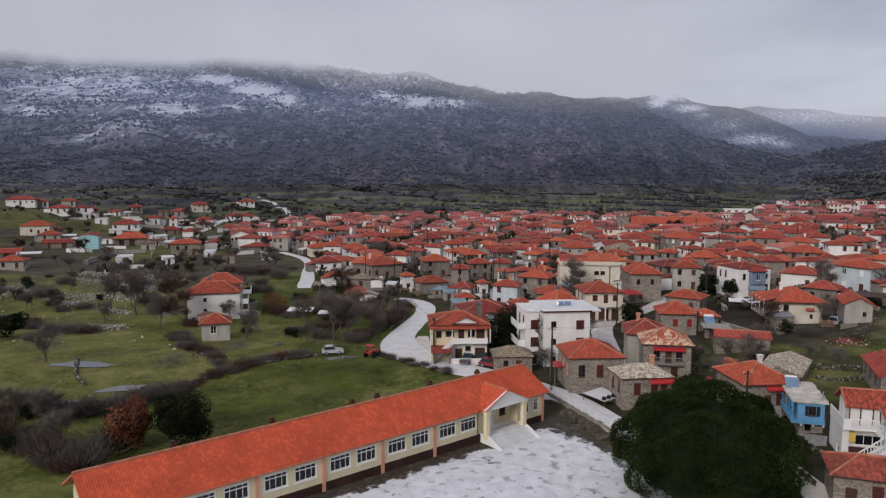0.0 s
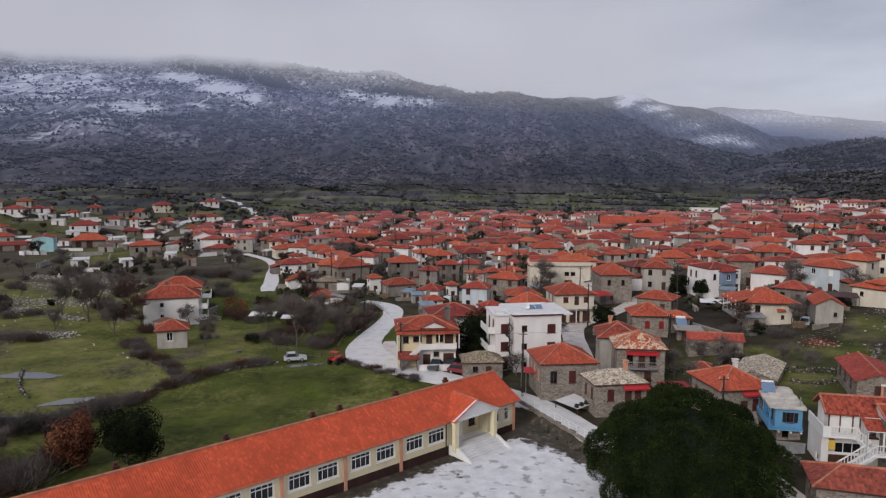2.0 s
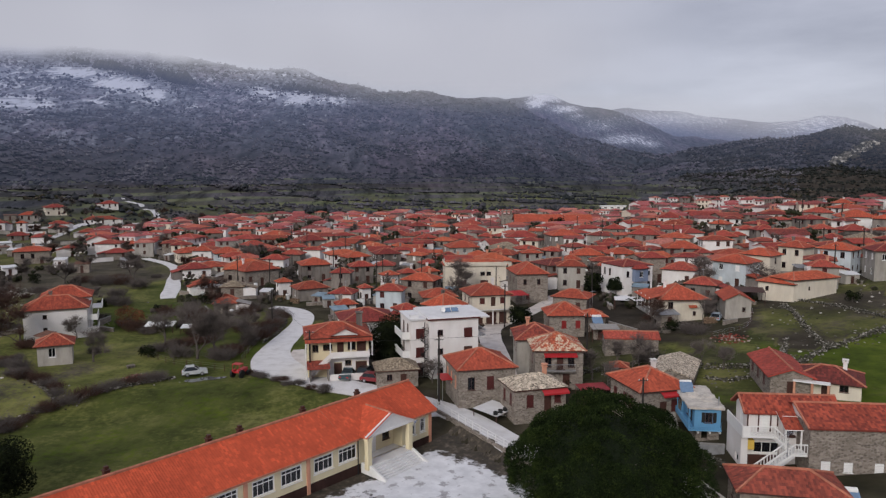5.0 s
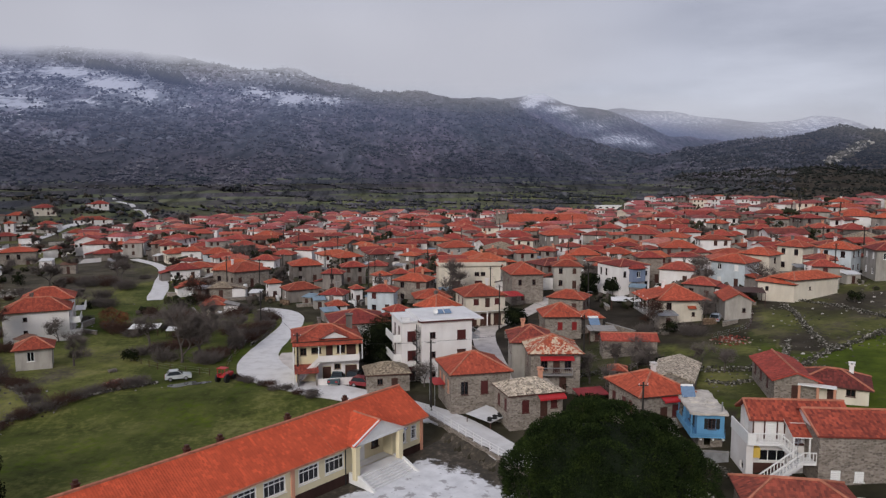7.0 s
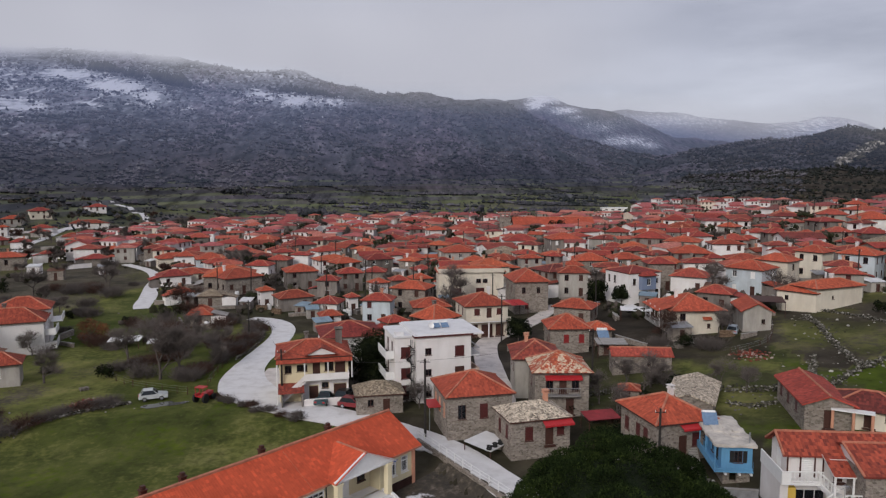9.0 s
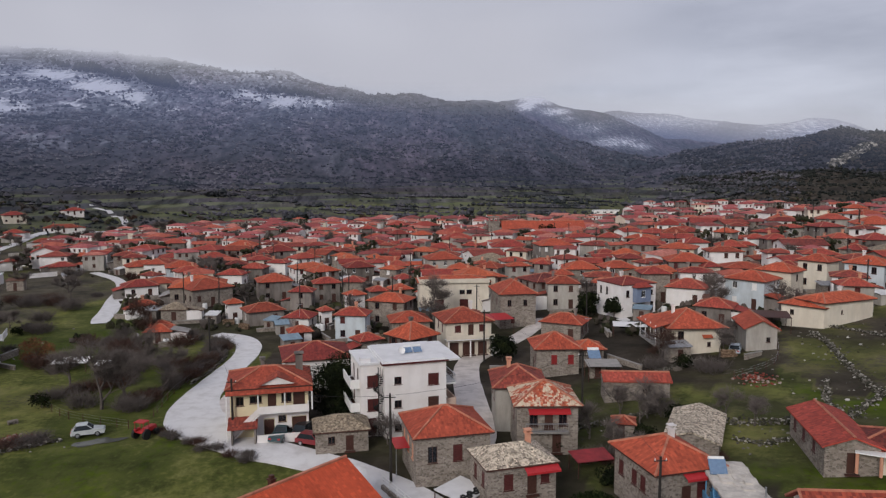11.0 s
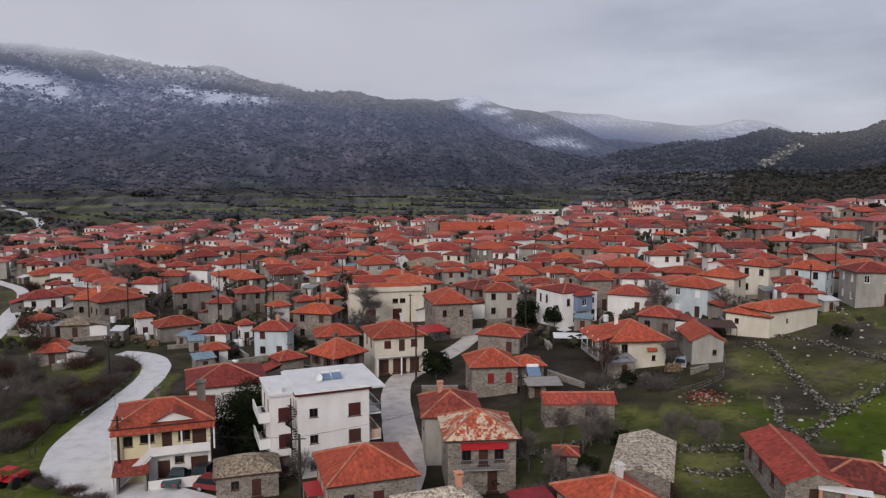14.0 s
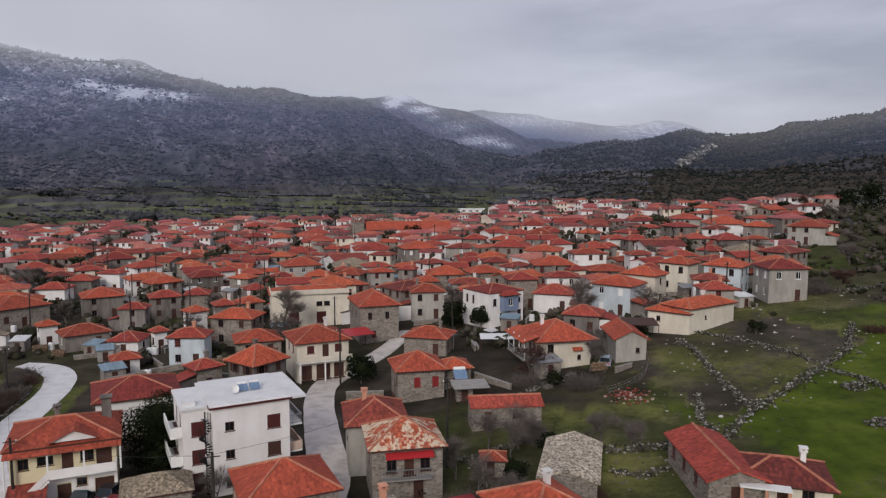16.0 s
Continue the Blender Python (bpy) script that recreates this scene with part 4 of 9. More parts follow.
def build_yard():
    """Yard in front of the school, bare along the walls where the snow has melted."""
    m = Matrix.LocRotScale(SCHOOL.translation, SCHOOL.to_quaternion(), None)
    v, f, c = [], [], []
    nx, ny = 70, 46
    for j in range(ny + 1):
        for k in range(nx + 1):
            x, y = -34 + 66 * k / nx, -4.3 - 30 * j / ny
            p = m @ Vector((x, y, 0))
            v.append((p.x, p.y, relief(p.x, p.y) + 0.12))
            edge = smooth(8.2 - 1.5 * smooth(2, 20, x), 4.4, -y) * 0.42 + smooth(-8.5 + 4.5 * smooth(86, 74, p.y), -0.8, (p.x - 3.4) * 0.88 + (p.y - 94) * 0.475) * 0.36 - 0.05
            c.append(edge)
    for j in range(ny):
        for k in range(nx):
            a = j * (nx + 1) + k
            p = v[a]
            if (p[0] - 3.4) * 0.88 + (p[1] - 94) * 0.475 < -0.1:
                f.append((a, a + 1, a + nx + 2, a + nx + 1)[::-1])
    me = bpy.data.meshes.new("pavement")
    me.from_pydata(v, [], f)
    me.attributes.new("bare", "FLOAT", "POINT").data.foreach_set("value", c)
    me.materials.append(yard_material())
    return tagged(new("pavement", me), "school yard of concrete under patchy melting snow", "yard", "", "structure")


build_yard()


# ---- house details ----
def rail(home, a, b, z, style, mat=PAINT_WHITE, high=0.95):
    """A balustrade from a to b: balusters, bars or a solid parapet."""
    a, b = Vector((*a, z)), Vector((*b, z))
    far = (b - a).length
    if style == "solid":
        s = Shape()
        way = (b - a) / far
        n = Vector((-way.y, way.x, 0)) * 0.07
        up = Vector((0, 0, high))
        q = [a - n, b - n, b + n, a + n]
        for k in range(4):
            s.face([q[k], q[(k + 1) % 4], q[(k + 1) % 4] + up, q[k] + up])
        s.face([p + up for p in q])
        return part("parapet", s.mesh("parapet", mat), home)
    s = Shape()
    s.beam(a + Vector((0, 0, high)), b + Vector((0, 0, high)), 0.07, 4)
    s.beam(a + Vector((0, 0, 0.1)), b + Vector((0, 0, 0.1)), 0.05, 4)
    bar = part("handrail", s.mesh("handrail", mat), home)
    key = ("baluster", style, mat.name)
    if key not in SHARED:
        q = Shape()
        r = 0.055 if style == "balusters" else 0.018
        q.beam((0, 0, 0.1), (0, 0, 0.45), r * 0.6, 6, 0, r)
        q.beam((0, 0, 0.45), (0, 0, 0.95), r, 6, 0, r * 0.6)
        SHARED[key] = q.mesh("baluster", mat)
    n = max(2, int(far / 0.28))
    for k in range(n + 1):
        p = a + (b - a) * (k / n)
        part("baluster", SHARED[key], bar, pose(p.x, p.y, p.z))
    return bar


def slab(home, x0, y0, x1, y1, z, thick=0.16, mat=PAINT_WHITE, name="balcony_slab"):
    s = Shape()
    s.box(x0, y0, z - thick, x1, y1, z)
    return part(name, s.mesh(name, mat), home)


def awning(home, x0, x1, y, z, out, drop=0.4, mat=RED_PAINT):
    s = Shape()
    p = [(x0, y, z), (x1, y, z), (x1, y - out, z - drop), (x0, y - out, z - drop)]
    s.face(p[::-1])
    s.face([(a, b, c - 0.05) for a, b, c in p])
    s.box(x0, y - out - 0.03, z - drop - 0.22, x1, y - out, z - drop)
    return part("awning", s.mesh("awning", mat), home, label="bright red awning")


def post(home, x, y, z0, z1, mat=PAINT_WHITE, r=0.08):
    s = Shape()
    s.beam((x, y, z0), (x, y, z1), r, 6)
    return part("post", s.mesh("post", mat), home)


def W(u, z, w=0.95, h=1.3, kind="closed", mat=WOOD_RED):
    return (kind, u, z, w, h, mat)


def D(u, w=1.0, h=2.1, z=0.12, mat=WOOD_DARK):
    return ("door", u, z, w, h, mat)


# ---- houses of the near village ----
h = house("stone", "tile", 9.7, 98.9, 10, 7.9, 7.4, 5.6, 1, rise=1.75, over=0.35, base=-0.3, near=True, label="stone house with orange hipped roof and framed windows",
      holes={0: [W(1.25, 2.6, 1.0, 1.75, "plain"), W(3.9, 2.6, 1.0, 1.75)], 3: [W(0.8, 2.6, 0.9, 1.7, "closed", WALL["pink"]), W(2.9, 2.6, 0.9, 1.7, "closed", WALL["pink"]), W(5.2, 2.6, 0.9, 1.7, "closed", WALL["pink"])], 1: [W(3, 2.6)]})
slab(h, -5.5, -0.6, -3.96, 2.6, 3.3, 0.07, RED_PAINT, "canopy")
for y in (-0.5, 2.5):
    post(h, -5.4, y, -1.0, 3.22, METAL, 0.05)
h = house("stone", "slate", 15.9, 92.2, 13, 7.0, 5.2, 4.4, 1, rise=1.2, over=0.3, base=-0.2, near=True, label="low stone house with pale slate roof and red awning",
          holes={0: [W(1.6, 1.9, 0.95, 1.6), D(4.0, 1.0, 2.2, 1.2), W(5.4, 2.2, 0.9, 1.1)], 3: [W(1.2, 2.0, 0.8, 1.5), W(3.4, 2.0, 0.8, 1.5)], 1: [W(2, 2)]})
awning(h, 0.1, 3.6, -2.62, 4.1, 0.9, 0.35)
h = house("stone", "rusty", 21.7, 105.2, -3, 6.9, 6.6, 5.9, 2, rise=1.7, base=0.1, near=True, chimneys=0, label="two-storey stone house with lichen-bleached tiled roof",
          holes={0: [W(1.4, 3.2, 0.95, 1.4, "plain"), D(3.1, 0.95, 2.1, 2.9), W(4.7, 3.2, 0.95, 1.4, "plain"), D(4.0, 1.0, 2.1), W(0.7, 0.9, 0.5, 0.5, "plain")], 3: [W(3, 3.2)], 1: [W(3, 3.2)]})
awning(h, -2.2, 2.5, -3.32, 5.25, 0.7, 0.25)
slab(h, -2.6, -4.3, 2.2, -3.3, 2.85, 0.14, CONCRETE)
rail(h, (-2.6, -4.25), (2.2, -4.25), 2.85, "bars", METAL)
h = house("pale", "dull", 20.1, 113.4, -4, 6.2, 7.2, 5.2, 2, rise=1.6, base=0.5, near=True, label="grey house with dark red roof beside the street", holes={3: [W(1.5, 2.8), W(4.5, 2.8)], 0: [W(4.2, 3.0, 0.8, 1.2, "plain")], 1: []})


def build_white_block():
    """The white three-storey block: a main body, a set-back wing, stair, balconies and flat roof."""
    home = thing("house", "white three-storey block with flat whitewashed roof and balconies", "house", pose(6.9, 109.1, 0.0, 0, 0, 13), "village houses")
    h = 9.0
    s = Shape()
    front = [(1.2, 6.5, 0.9, 0.95), (1.2, 3.6, 0.9, 0.95), (5.4, 6.1, 1.35, 1.45), (5.4, 3.2, 1.35, 1.45), (5.3, 0.6, 1.2, 1.0), (1.2, 0.7, 0.9, 0.9)]
    wall_side(s, (-3.85, 0), (3.85, 0), h, front)
    wall_side(s, (3.85, 0), (3.85, 9.0), h, [(2.0, 6.0, 1.2, 2.1), (2.0, 3.1, 1.2, 2.1), (5.5, 6.0, 1.2, 2.1)])
    wall_side(s, (3.85, 9.0), (-3.85, 9.0), h, [])
    wall_side(s, (-3.85, 9.0), (-3.85, 0), h, [])
    part("wall", s.mesh("wall", WALL["white"]), home)
    s = Shape()
    wing = [(0.8, 6.0, 1.3, 1.5), (0.8, 3.1, 1.3, 1.5), (0.7, 0.2, 1.2, 2.0)]
    wall_side(s, (-6.5, 1.3), (-3.86, 1.3), h - 0.2, wing)
    wall_side(s, (-6.5, 8.2), (-6.5, 1.3), h - 0.2, [(1.5, 6.0, 1.2, 2.0), (4.2, 6.0, 1.2, 2.0), (1.5, 3.1, 1.2, 2.0)])
    wall_side(s, (-3.86, 8.2), (-6.5, 8.2), h - 0.2, [])
    part("wall", s.mesh("wall", WALL["white"]), home)
    s = Shape()
    s.box(-4.15, -0.3, h, 5.6, 9.3, h + 0.22)
    s.box(-3.9, -0.05, h + 0.22, 3.9, 9.0, h + 0.38, 0)
    for a, b, c, d in ((-4.17, -0.33, 4.1, -0.29), (-4.19, -0.33, -4.15, 1.0)):
        s.box(a, b, h - 0.02, c, d, h + 0.2, 1)
    part("roof", s.mesh("roof", [SLAB_WHITE, WOOD_RED]), home)
    s = Shape()
    s.box(-6.7, 1.1, h - 0.2, -4.16, 8.4, h + 0.05)
    s.box(-6.4, 1.6, h + 0.05, -5.2, 2.6, h + 0.55)
    part("roof", s.mesh("roof", SLAB_WHITE), home)
    sides = {0: ((-3.85, 0), (3.85, 0)), 1: ((-6.5, 1.3), (-3.86, 1.3)), 2: ((3.85, 0), (3.85, 9.0)), 3: ((-6.5, 8.2), (-6.5, 1.3))}
    for u, z, w, t in front:
        add_opening(home, 0, ("closed" if w > 1.25 else "plain", u, z, w, t, WOOD_RED if z > 5 else WOOD_DARK), sides, True)
    for u, z, w, t in wing:
        add_opening(home, 1, ("closed", u, z, w, t, WOOD_RED), sides, True)
    for u, z, w, t in ((2.0, 6.0, 1.2, 2.1), (2.0, 3.1, 1.2, 2.1), (5.5, 6.0, 1.2, 2.1)):
        add_opening(home, 2, ("door", u, z, w, t, WOOD_DARK), sides, True)
    for u, z, w, t in ((1.5, 6.0, 1.2, 2.0), (4.2, 6.0, 1.2, 2.0), (1.5, 3.1, 1.2, 2.0)):
        add_opening(home, 3, ("door", u, z, w, t, WOOD_DARK), sides, True)
    for z in (3.0, 5.9):
        slab(home, 3.86, 0.8, 5.4, 8.4, z)
        rail(home, (5.35, 0.85), (5.35, 8.4), z, "solid" if z < 4 else "bars", WALL["peach"] if z < 4 else METAL)
        rail(home, (3.9, 0.85), (5.35, 0.85), z, "solid" if z < 4 else "bars", WALL["peach"] if z < 4 else METAL)
        slab(home, -7.6, 2.2, -6.51, 7.6, z)
        rail(home, (-7.55, 2.2), (-7.55, 7.6), z, "solid")
        rail(home, (-7.55, 2.25), (-6.5, 2.25), z, "solid")
    # outside spiral stair in the corner of the wing
    s = Shape()
    s.beam((-4.45, 0.75, 0), (-4.45, 0.75, 8.6), 0.07, 6)
    post_part = part("stair_post", s.mesh("stair_post", TAR), home)
    tread = Shape()
    tread.face([(0, -0.06, 0), (0.62, -0.2, 0), (0.62, 0.2, 0), (0, 0.06, 0)])
    tread.face([(0, 0.06, -0.04), (0.62, 0.2, -0.04), (0.62, -0.2, -0.04), (0, -0.06, -0.04)])
    tread.box(0.58, -0.2, -0.04, 0.62, -0.17, 0.9)
    me = tread.mesh("tread", TAR)
    for k in range(38):
        part("tread", me, post_part, pose(-4.45, 0.75, 0.3 + 0.2 * k, 0, 0, 32 * k))
    HOUSES.append((6.5, 114, 12))
    return home


build_white_block()


def build_balcony_house():
    """Pale yellow house with a gabled front over a long balcony, a side stair and a garage."""
    h = 6.3
    home = house("yellow", "tile", -11.3, 113.4, 9, 9.2, 7.4, h, 2, rise=1.35, over=0.55, base=0.2, near=True, label="pale yellow two-storey house with red roof and balcony",
                 holes={0: [W(0.7, 3.9, 0.9, 1.1, "plain"), W(2.3, 4.1, 1.4, 0.9, "plain"), D(4.4, 1.0, 2.2, 3.35), W(6.0, 4.0, 1.2, 1.2, "plain"), D(7.4, 1.4, 2.4, 3.35), D(3.9, 1.2, 1.9), W(5.6, 1.6, 0.9, 0.8, "plain"), D(7.2, 1.7, 2.0)], 1: [W(3, 4)], 3: [W(2, 4), W(4.6, 4)]})
    slab(home, -1.2, -5.0, 4.6, -3.7, 3.25)
    for x0, x1, z0, z1 in ((-1.6, -0.75, 0.1, 2.95), (0.55, 0.95, 0.1, 2.95), (2.0, 2.55, 0.1, 2.95), (4.35, 4.6, 0.1, 2.95), (-0.75, 0.55, 2.15, 2.95), (0.95, 2.0, 0.1, 1.55), (0.95, 2.0, 2.45, 2.95), (2.55, 4.35, 2.2, 2.95)):
        s = Shape()
        s.box(x0, -3.74, z0, x1, -3.69, z1)
        part("white_panel", s.mesh("white_panel", WALL["white"]), home)
    s = Shape()
    s.face([(-1.2, -5.05, 3.25), (-4.3, -5.05, 0.45), (-4.3, -5.05, 1.15), (-1.2, -5.05, 4.0)])
    s.face([(-1.2, -4.93, 4.0), (-4.3, -4.93, 1.15), (-4.3, -4.93, 0.45), (-1.2, -4.93, 3.25)])
    s.face([(-1.2, -5.05, 4.0), (-4.3, -5.05, 1.15), (-4.3, -4.93, 1.15), (-1.2, -4.93, 4.0)])
    part("stair_parapet", s.mesh("stair_parapet", WALL["white"]), home)
    rail(home, (-1.2, -4.95), (4.6, -4.95), 3.25, "solid", WALL["white"], 0.75)
    rail(home, (4.55, -4.95), (4.55, -3.7), 3.25, "solid", WALL["white"], 0.75)
    for k in range(14):
        s = Shape()
        s.box(-1.2 - 0.22 * (k + 1), -5.0, 3.25 - 0.2 * (k + 1) - 0.25, -1.2 - 0.22 * k, -3.9, 3.25 - 0.2 * (k + 1))
        part("step", s.mesh("step", WALL["white"]), home)
    s = Shape()
    slope(s, (-5.0, -4.9, h - 0.75), (-1.4, -4.9, h - 0.75), [(-1.4, -3.7, h - 0.1), (-5.0, -3.7, h - 0.1)])
    slope(s, (-1.4, -4.9, h - 0.75), (5.1, -4.9, h - 0.75), [(5.1, -3.7, h - 0.1), (-1.4, -3.7, h - 0.1)])
    s.face([(-5.0, -4.9, h - 0.8), (-5.0, -3.7, h - 0.2), (5.1, -3.7, h - 0.2), (5.1, -4.9, h - 0.8)], 1)
    part("balcony_roof", s.mesh("balcony_roof", [TILE["tile"], WOOD_DARK]), home)
    s = Shape()
    s.face([(-1.0, -4.2, h + 0.1), (3.0, -4.2, h + 0.1), (1.0, -4.2, h + 1.0)])
    part("gable", s.mesh("gable", WALL["white"]), home)
    s = Shape()
    slope(s, (-1.3, -1.6, h + 0.05), (-1.3, -4.5, h + 0.05), [(1.0, -4.5, h + 1.15), (1.0, -1.6, h + 1.15)])
    slope(s, (3.3, -4.5, h + 0.05), (3.3, -1.6, h + 0.05), [(1.0, -1.6, h + 1.15), (1.0, -4.5, h + 1.15)])
    part("gable_roof", s.mesh("gable_roof", TILE["tile"]), home)
    for x in (-4.9, -1.3, 1.8, 5.0):
        post(home, x, -4.85, 0 if x < -2 else 3.25, h - 0.8, PAINT_WHITE, 0.09)
    for x in (-4.4, -1.8):
        s = Shape()
        s.box(x, -6.2, -0.5, x + 0.2, -3.7, 2.0)
        part("garage_wall", s.mesh("garage_wall", WALL["grey"]), home)
    s = Shape()
    slope(s, (-4.8, -6.5, 2.0), (-1.4, -6.5, 2.0), [(-1.4, -3.7, 2.6), (-4.8, -3.7, 2.6)])
    s.face([(-4.8, -6.5, 1.92), (-4.8, -3.7, 2.52), (-1.4, -3.7, 2.52), (-1.4, -6.5, 1.92)])
    part("garage_roof", s.mesh("garage_roof", TILE["dull"]), home)
    s = Shape()
    s.box(-0.45, -0.45, -1.4, 0.45, 0.45, 1.1)
    s.box(-0.6, -0.6, 1.25, 0.6, 0.6, 1.4)
    for x in (-0.4, 0.4):
        s.box(x - 0.05, -0.4, 1.1, x + 0.05, 0.4, 1.25)
    part("chimney", s.mesh("chimney", WALL["grey"]), home, pose(3.7, 1.6, h + 1.1))
    slab(home, -1.5, -6.0, 5.0, -5.85, 0.9, 1.4, WALL["white"], "yard_wall")


build_balcony_house()
house("stone", "brown", -2.0, 106.6, 8, 6.0, 4.6, 2.7, 1, rise=1.1, over=0.3, base=0.0, near=True, label="low stone hut with brown slab roof", chimneys=0,
      holes={0: [W(1.4, 1.0, 0.8, 0.9, "plain"), D(3.4, 0.9, 1.8)]})
h = house("stone", "tile", 29.6, 134.6, -2, 6.6, 6.2, 4.6, 1, rise=1.7, over=0.5, near=True, label="stone house with orange roof and red shutters",
          holes={0: [W(2.3, 1.9, 0.9, 1.4, "closed", SHUTTER_RED), W(4.9, 1.9, 0.9, 1.4, "closed", SHUTTER_RED)], 3: [D(2.5, 1.2, 2.2), W(4.4, 1.9)]})
house("stone", "tile", 35.4, 136.0, -2, 4.2, 4.0, 3.0, 1, rise=0.9, near=True, label="low stone lean-to with orange roof", chimneys=0)
h = house("cream", "tile", 52.6, 138.4, -2, 8.2, 8.6, 4.7, 1, rise=1.9, over=0.9, near=True, label="cream house with broad orange roof and veranda",
          holes={0: [W(1.2, 2.4, 1.0, 1.3, "plain"), W(6.0, 1.1, 0.6, 0.8, "plain")], 3: [W(1.2, 2.0), D(3.5, 1.0, 2.1, 1.2), W(5.6, 2.0)], 1: [W(4, 2)]})
slab(h, -6.6, -4.0, -4.1, 4.0, 1.4, 0.2, CONCRETE)
rail(h, (-6.5, -4.0), (-6.5, 4.0), 1.4, "bars", METAL)
for y in (-3.9, -1.3, 1.3, 3.9):
    post(h, -6.4, y, 1.4, 4.6)
s = Shape()
slope(s, (-7.0, 4.6, 4.2), (-7.0, -4.6, 4.2), [(-4.3, -4.6, 5.0), (-4.3, 4.6, 5.0)])
s.face([(-7.0, -4.6, 4.1), (-7.0, 4.6, 4.1), (-4.3, 4.6, 4.9), (-4.3, -4.6, 4.9)], 1)
part("veranda_roof", s.mesh("veranda_roof", [TILE["tile"], WOOD_DARK]), h)
s = Shape()
slope(s, (1.0, -4.9, 2.7), (2.6, -4.9, 2.7), [(2.6, -4.3, 3.1), (1.0, -4.3, 3.1)])
s.face([(1.0, -4.9, 2.65), (1.0, -4.3, 3.05), (2.6, -4.3, 3.05), (2.6, -4.9, 2.65)])
part("door_hood", s.mesh("door_hood", TILE["tile"]), h)
house("pale", "tile", 63.2, 136.0, -14, 4.6, 8.4, 3.6, 1, "gable", 1.2, 0.5, near=True, label="pale grey house with orange gable roof", holes={0: [W(3.0, 1.2, 0.6, 0.8, "plain")], 3: []})
house("cream", "tile", 77.0, 143.9, -52, 7.1, 6.0, 3.8, 1, rise=1.2, near=True, label="cream house with orange roof at the meadow edge", holes={0: [W(1.5, 1.8, 0.7, 0.9, "plain")], 1: [W(2, 1.8)]})
house("cream", "tile", 81.6, 143.7, 19, 11.9, 5.5, 4.2, 1, rise=1.0, near=True, label="cream house wing stepping down the slope", holes={0: [W(4.0, 1.8, 0.5, 0.7, "plain")]})
house("grey", "tile", 7.3, 142.6, 40, 6.0, 5.6, 5.4, 2, rise=1.8, over=0.5, near=True, label="grey house with bright orange hipped roof", shut=WOOD_DARK)
h = house("cream", "tile", 16.5, 150.3, 10, 8.2, 8.0, 6.2, 2, rise=1.7, over=0.5, near=True, label="cream house with shop front below orange roof", base=0.1,
          holes={0: [W(1.6, 4.2, 1.1, 1.2), D(4.0, 1.0, 2.1, 3.4), W(6.0, 4.2, 1.1, 1.2), D(0.7, 1.6, 2.3, 0.1), D(3.0, 2.2, 2.3, 0.1), D(5.8, 1.6, 2.3, 0.1)], 1: [W(3, 4)], 3: [W(2, 4), W(5, 4)]})
slab(h, -4.3, -5.4, 4.3, -4.0, 3.2)
rail(h, (-4.3, -5.35), (4.3, -5.35), 3.2, "solid", WALL["cream"], 0.7)
for x in (-3.9, 0, 3.9):
    post(h, x, -5.2, 0, 3.05, WALL["white"], 0.14)
house("stone", "tile", 29.2, 172.5, 4, 7.4, 10.0, 7.2, 2, rise=2.0, near=True, label="tall stone house with orange roof", holes={0: [W(1.5, 4.4, 0.8, 1.3, "plain"), W(4.8, 4.4, 0.8, 1.3, "plain"), W(2.2, 1.0, 0.8, 1.2)], 3: [W(2, 4.4), W(6, 4.4)], 1: [W(4, 4)]})
h = house("cream", "tile", 17.9, 189.5, 2, 16.0, 7.0, 6.5, 2, rise=1.0, near=True, label="long cream building with parapet and roofs behind", base=0.6,
          holes={0: [("plain", 4.6, 3.2, 1.4, 0.5, WOOD_DARK), ("plain", 9.2, 3.6, 1.2, 1.0, WOOD_DARK), ("plain", 10.8, 3.6, 1.2, 1.0, WOOD_DARK), ("door", 3.4, 0.1, 2.2, 2.3, WOOD_RED), ("door", 9.2, 0.1, 2.0, 2.3, WOOD_RED)], 3: [W(2, 4)]})
rail(h, (-8.05, -3.95), (8.05, -3.95), 6.2, "solid", WALL["cream"], 1.0)
rail(h, (-8.05, 3.6), (-8.05, -3.95), 6.2, "solid", WALL["cream"], 1.0)
house("cream", "tile", 24.0, 199.0, 4, 9.0, 8.0, 7.2, 2, rise=1.6, near=False)
# white house in the western fields
h = house("white", "tile", -66.6, 140.2, 20, 10.6, 6.5, 5.8, 2, rise=1.8, near=True, label="white two-storey house with orange roof in the fields", base=0.2,
          holes={0: [W(3.2, 3.8, 0.7, 0.75, "plain"), W(3.2, 1.4, 0.7, 0.75, "plain")], 1: [D(1.2, 1.0, 2.1, 0.1), D(1.2, 1.0, 2.1, 3.0)], 3: []})
for z in (0.6, 3.0):
    slab(h, 5.3, -2.6, 7.1, 3.0, z)
    rail(h, (7.0, -2.6), (7.0, 3.0), z, "solid")
    rail(h, (5.3, -2.55), (7.0, -2.55), z, "solid")
h = house("white", "tile", -67.6, 146.6, 20, 8.6, 6.5, 6.8, 2, rise=1.7, near=True, label="white rear block with stepped orange roofs", base=0.2, holes={0: [W(7.8, 5.2, 0.7, 0.75, "plain")], 1: []})
slab(h, 4.5, -3.0, 6.4, 2.0, 4.2)
rail(h, (6.3, -3.0), (6.3, 2.0), 4.2, "solid")
house("pale", "tile", -57.8, 120.6, 22, 5.0, 4.4, 3.6, 1, rise=1.2, near=True, label="small grey outbuilding with orange roof", holes={0: [("plain", 1.6, 1.4, 1.0, 1.5, PAINT_WHITE)], 3: []}, chimneys=0)
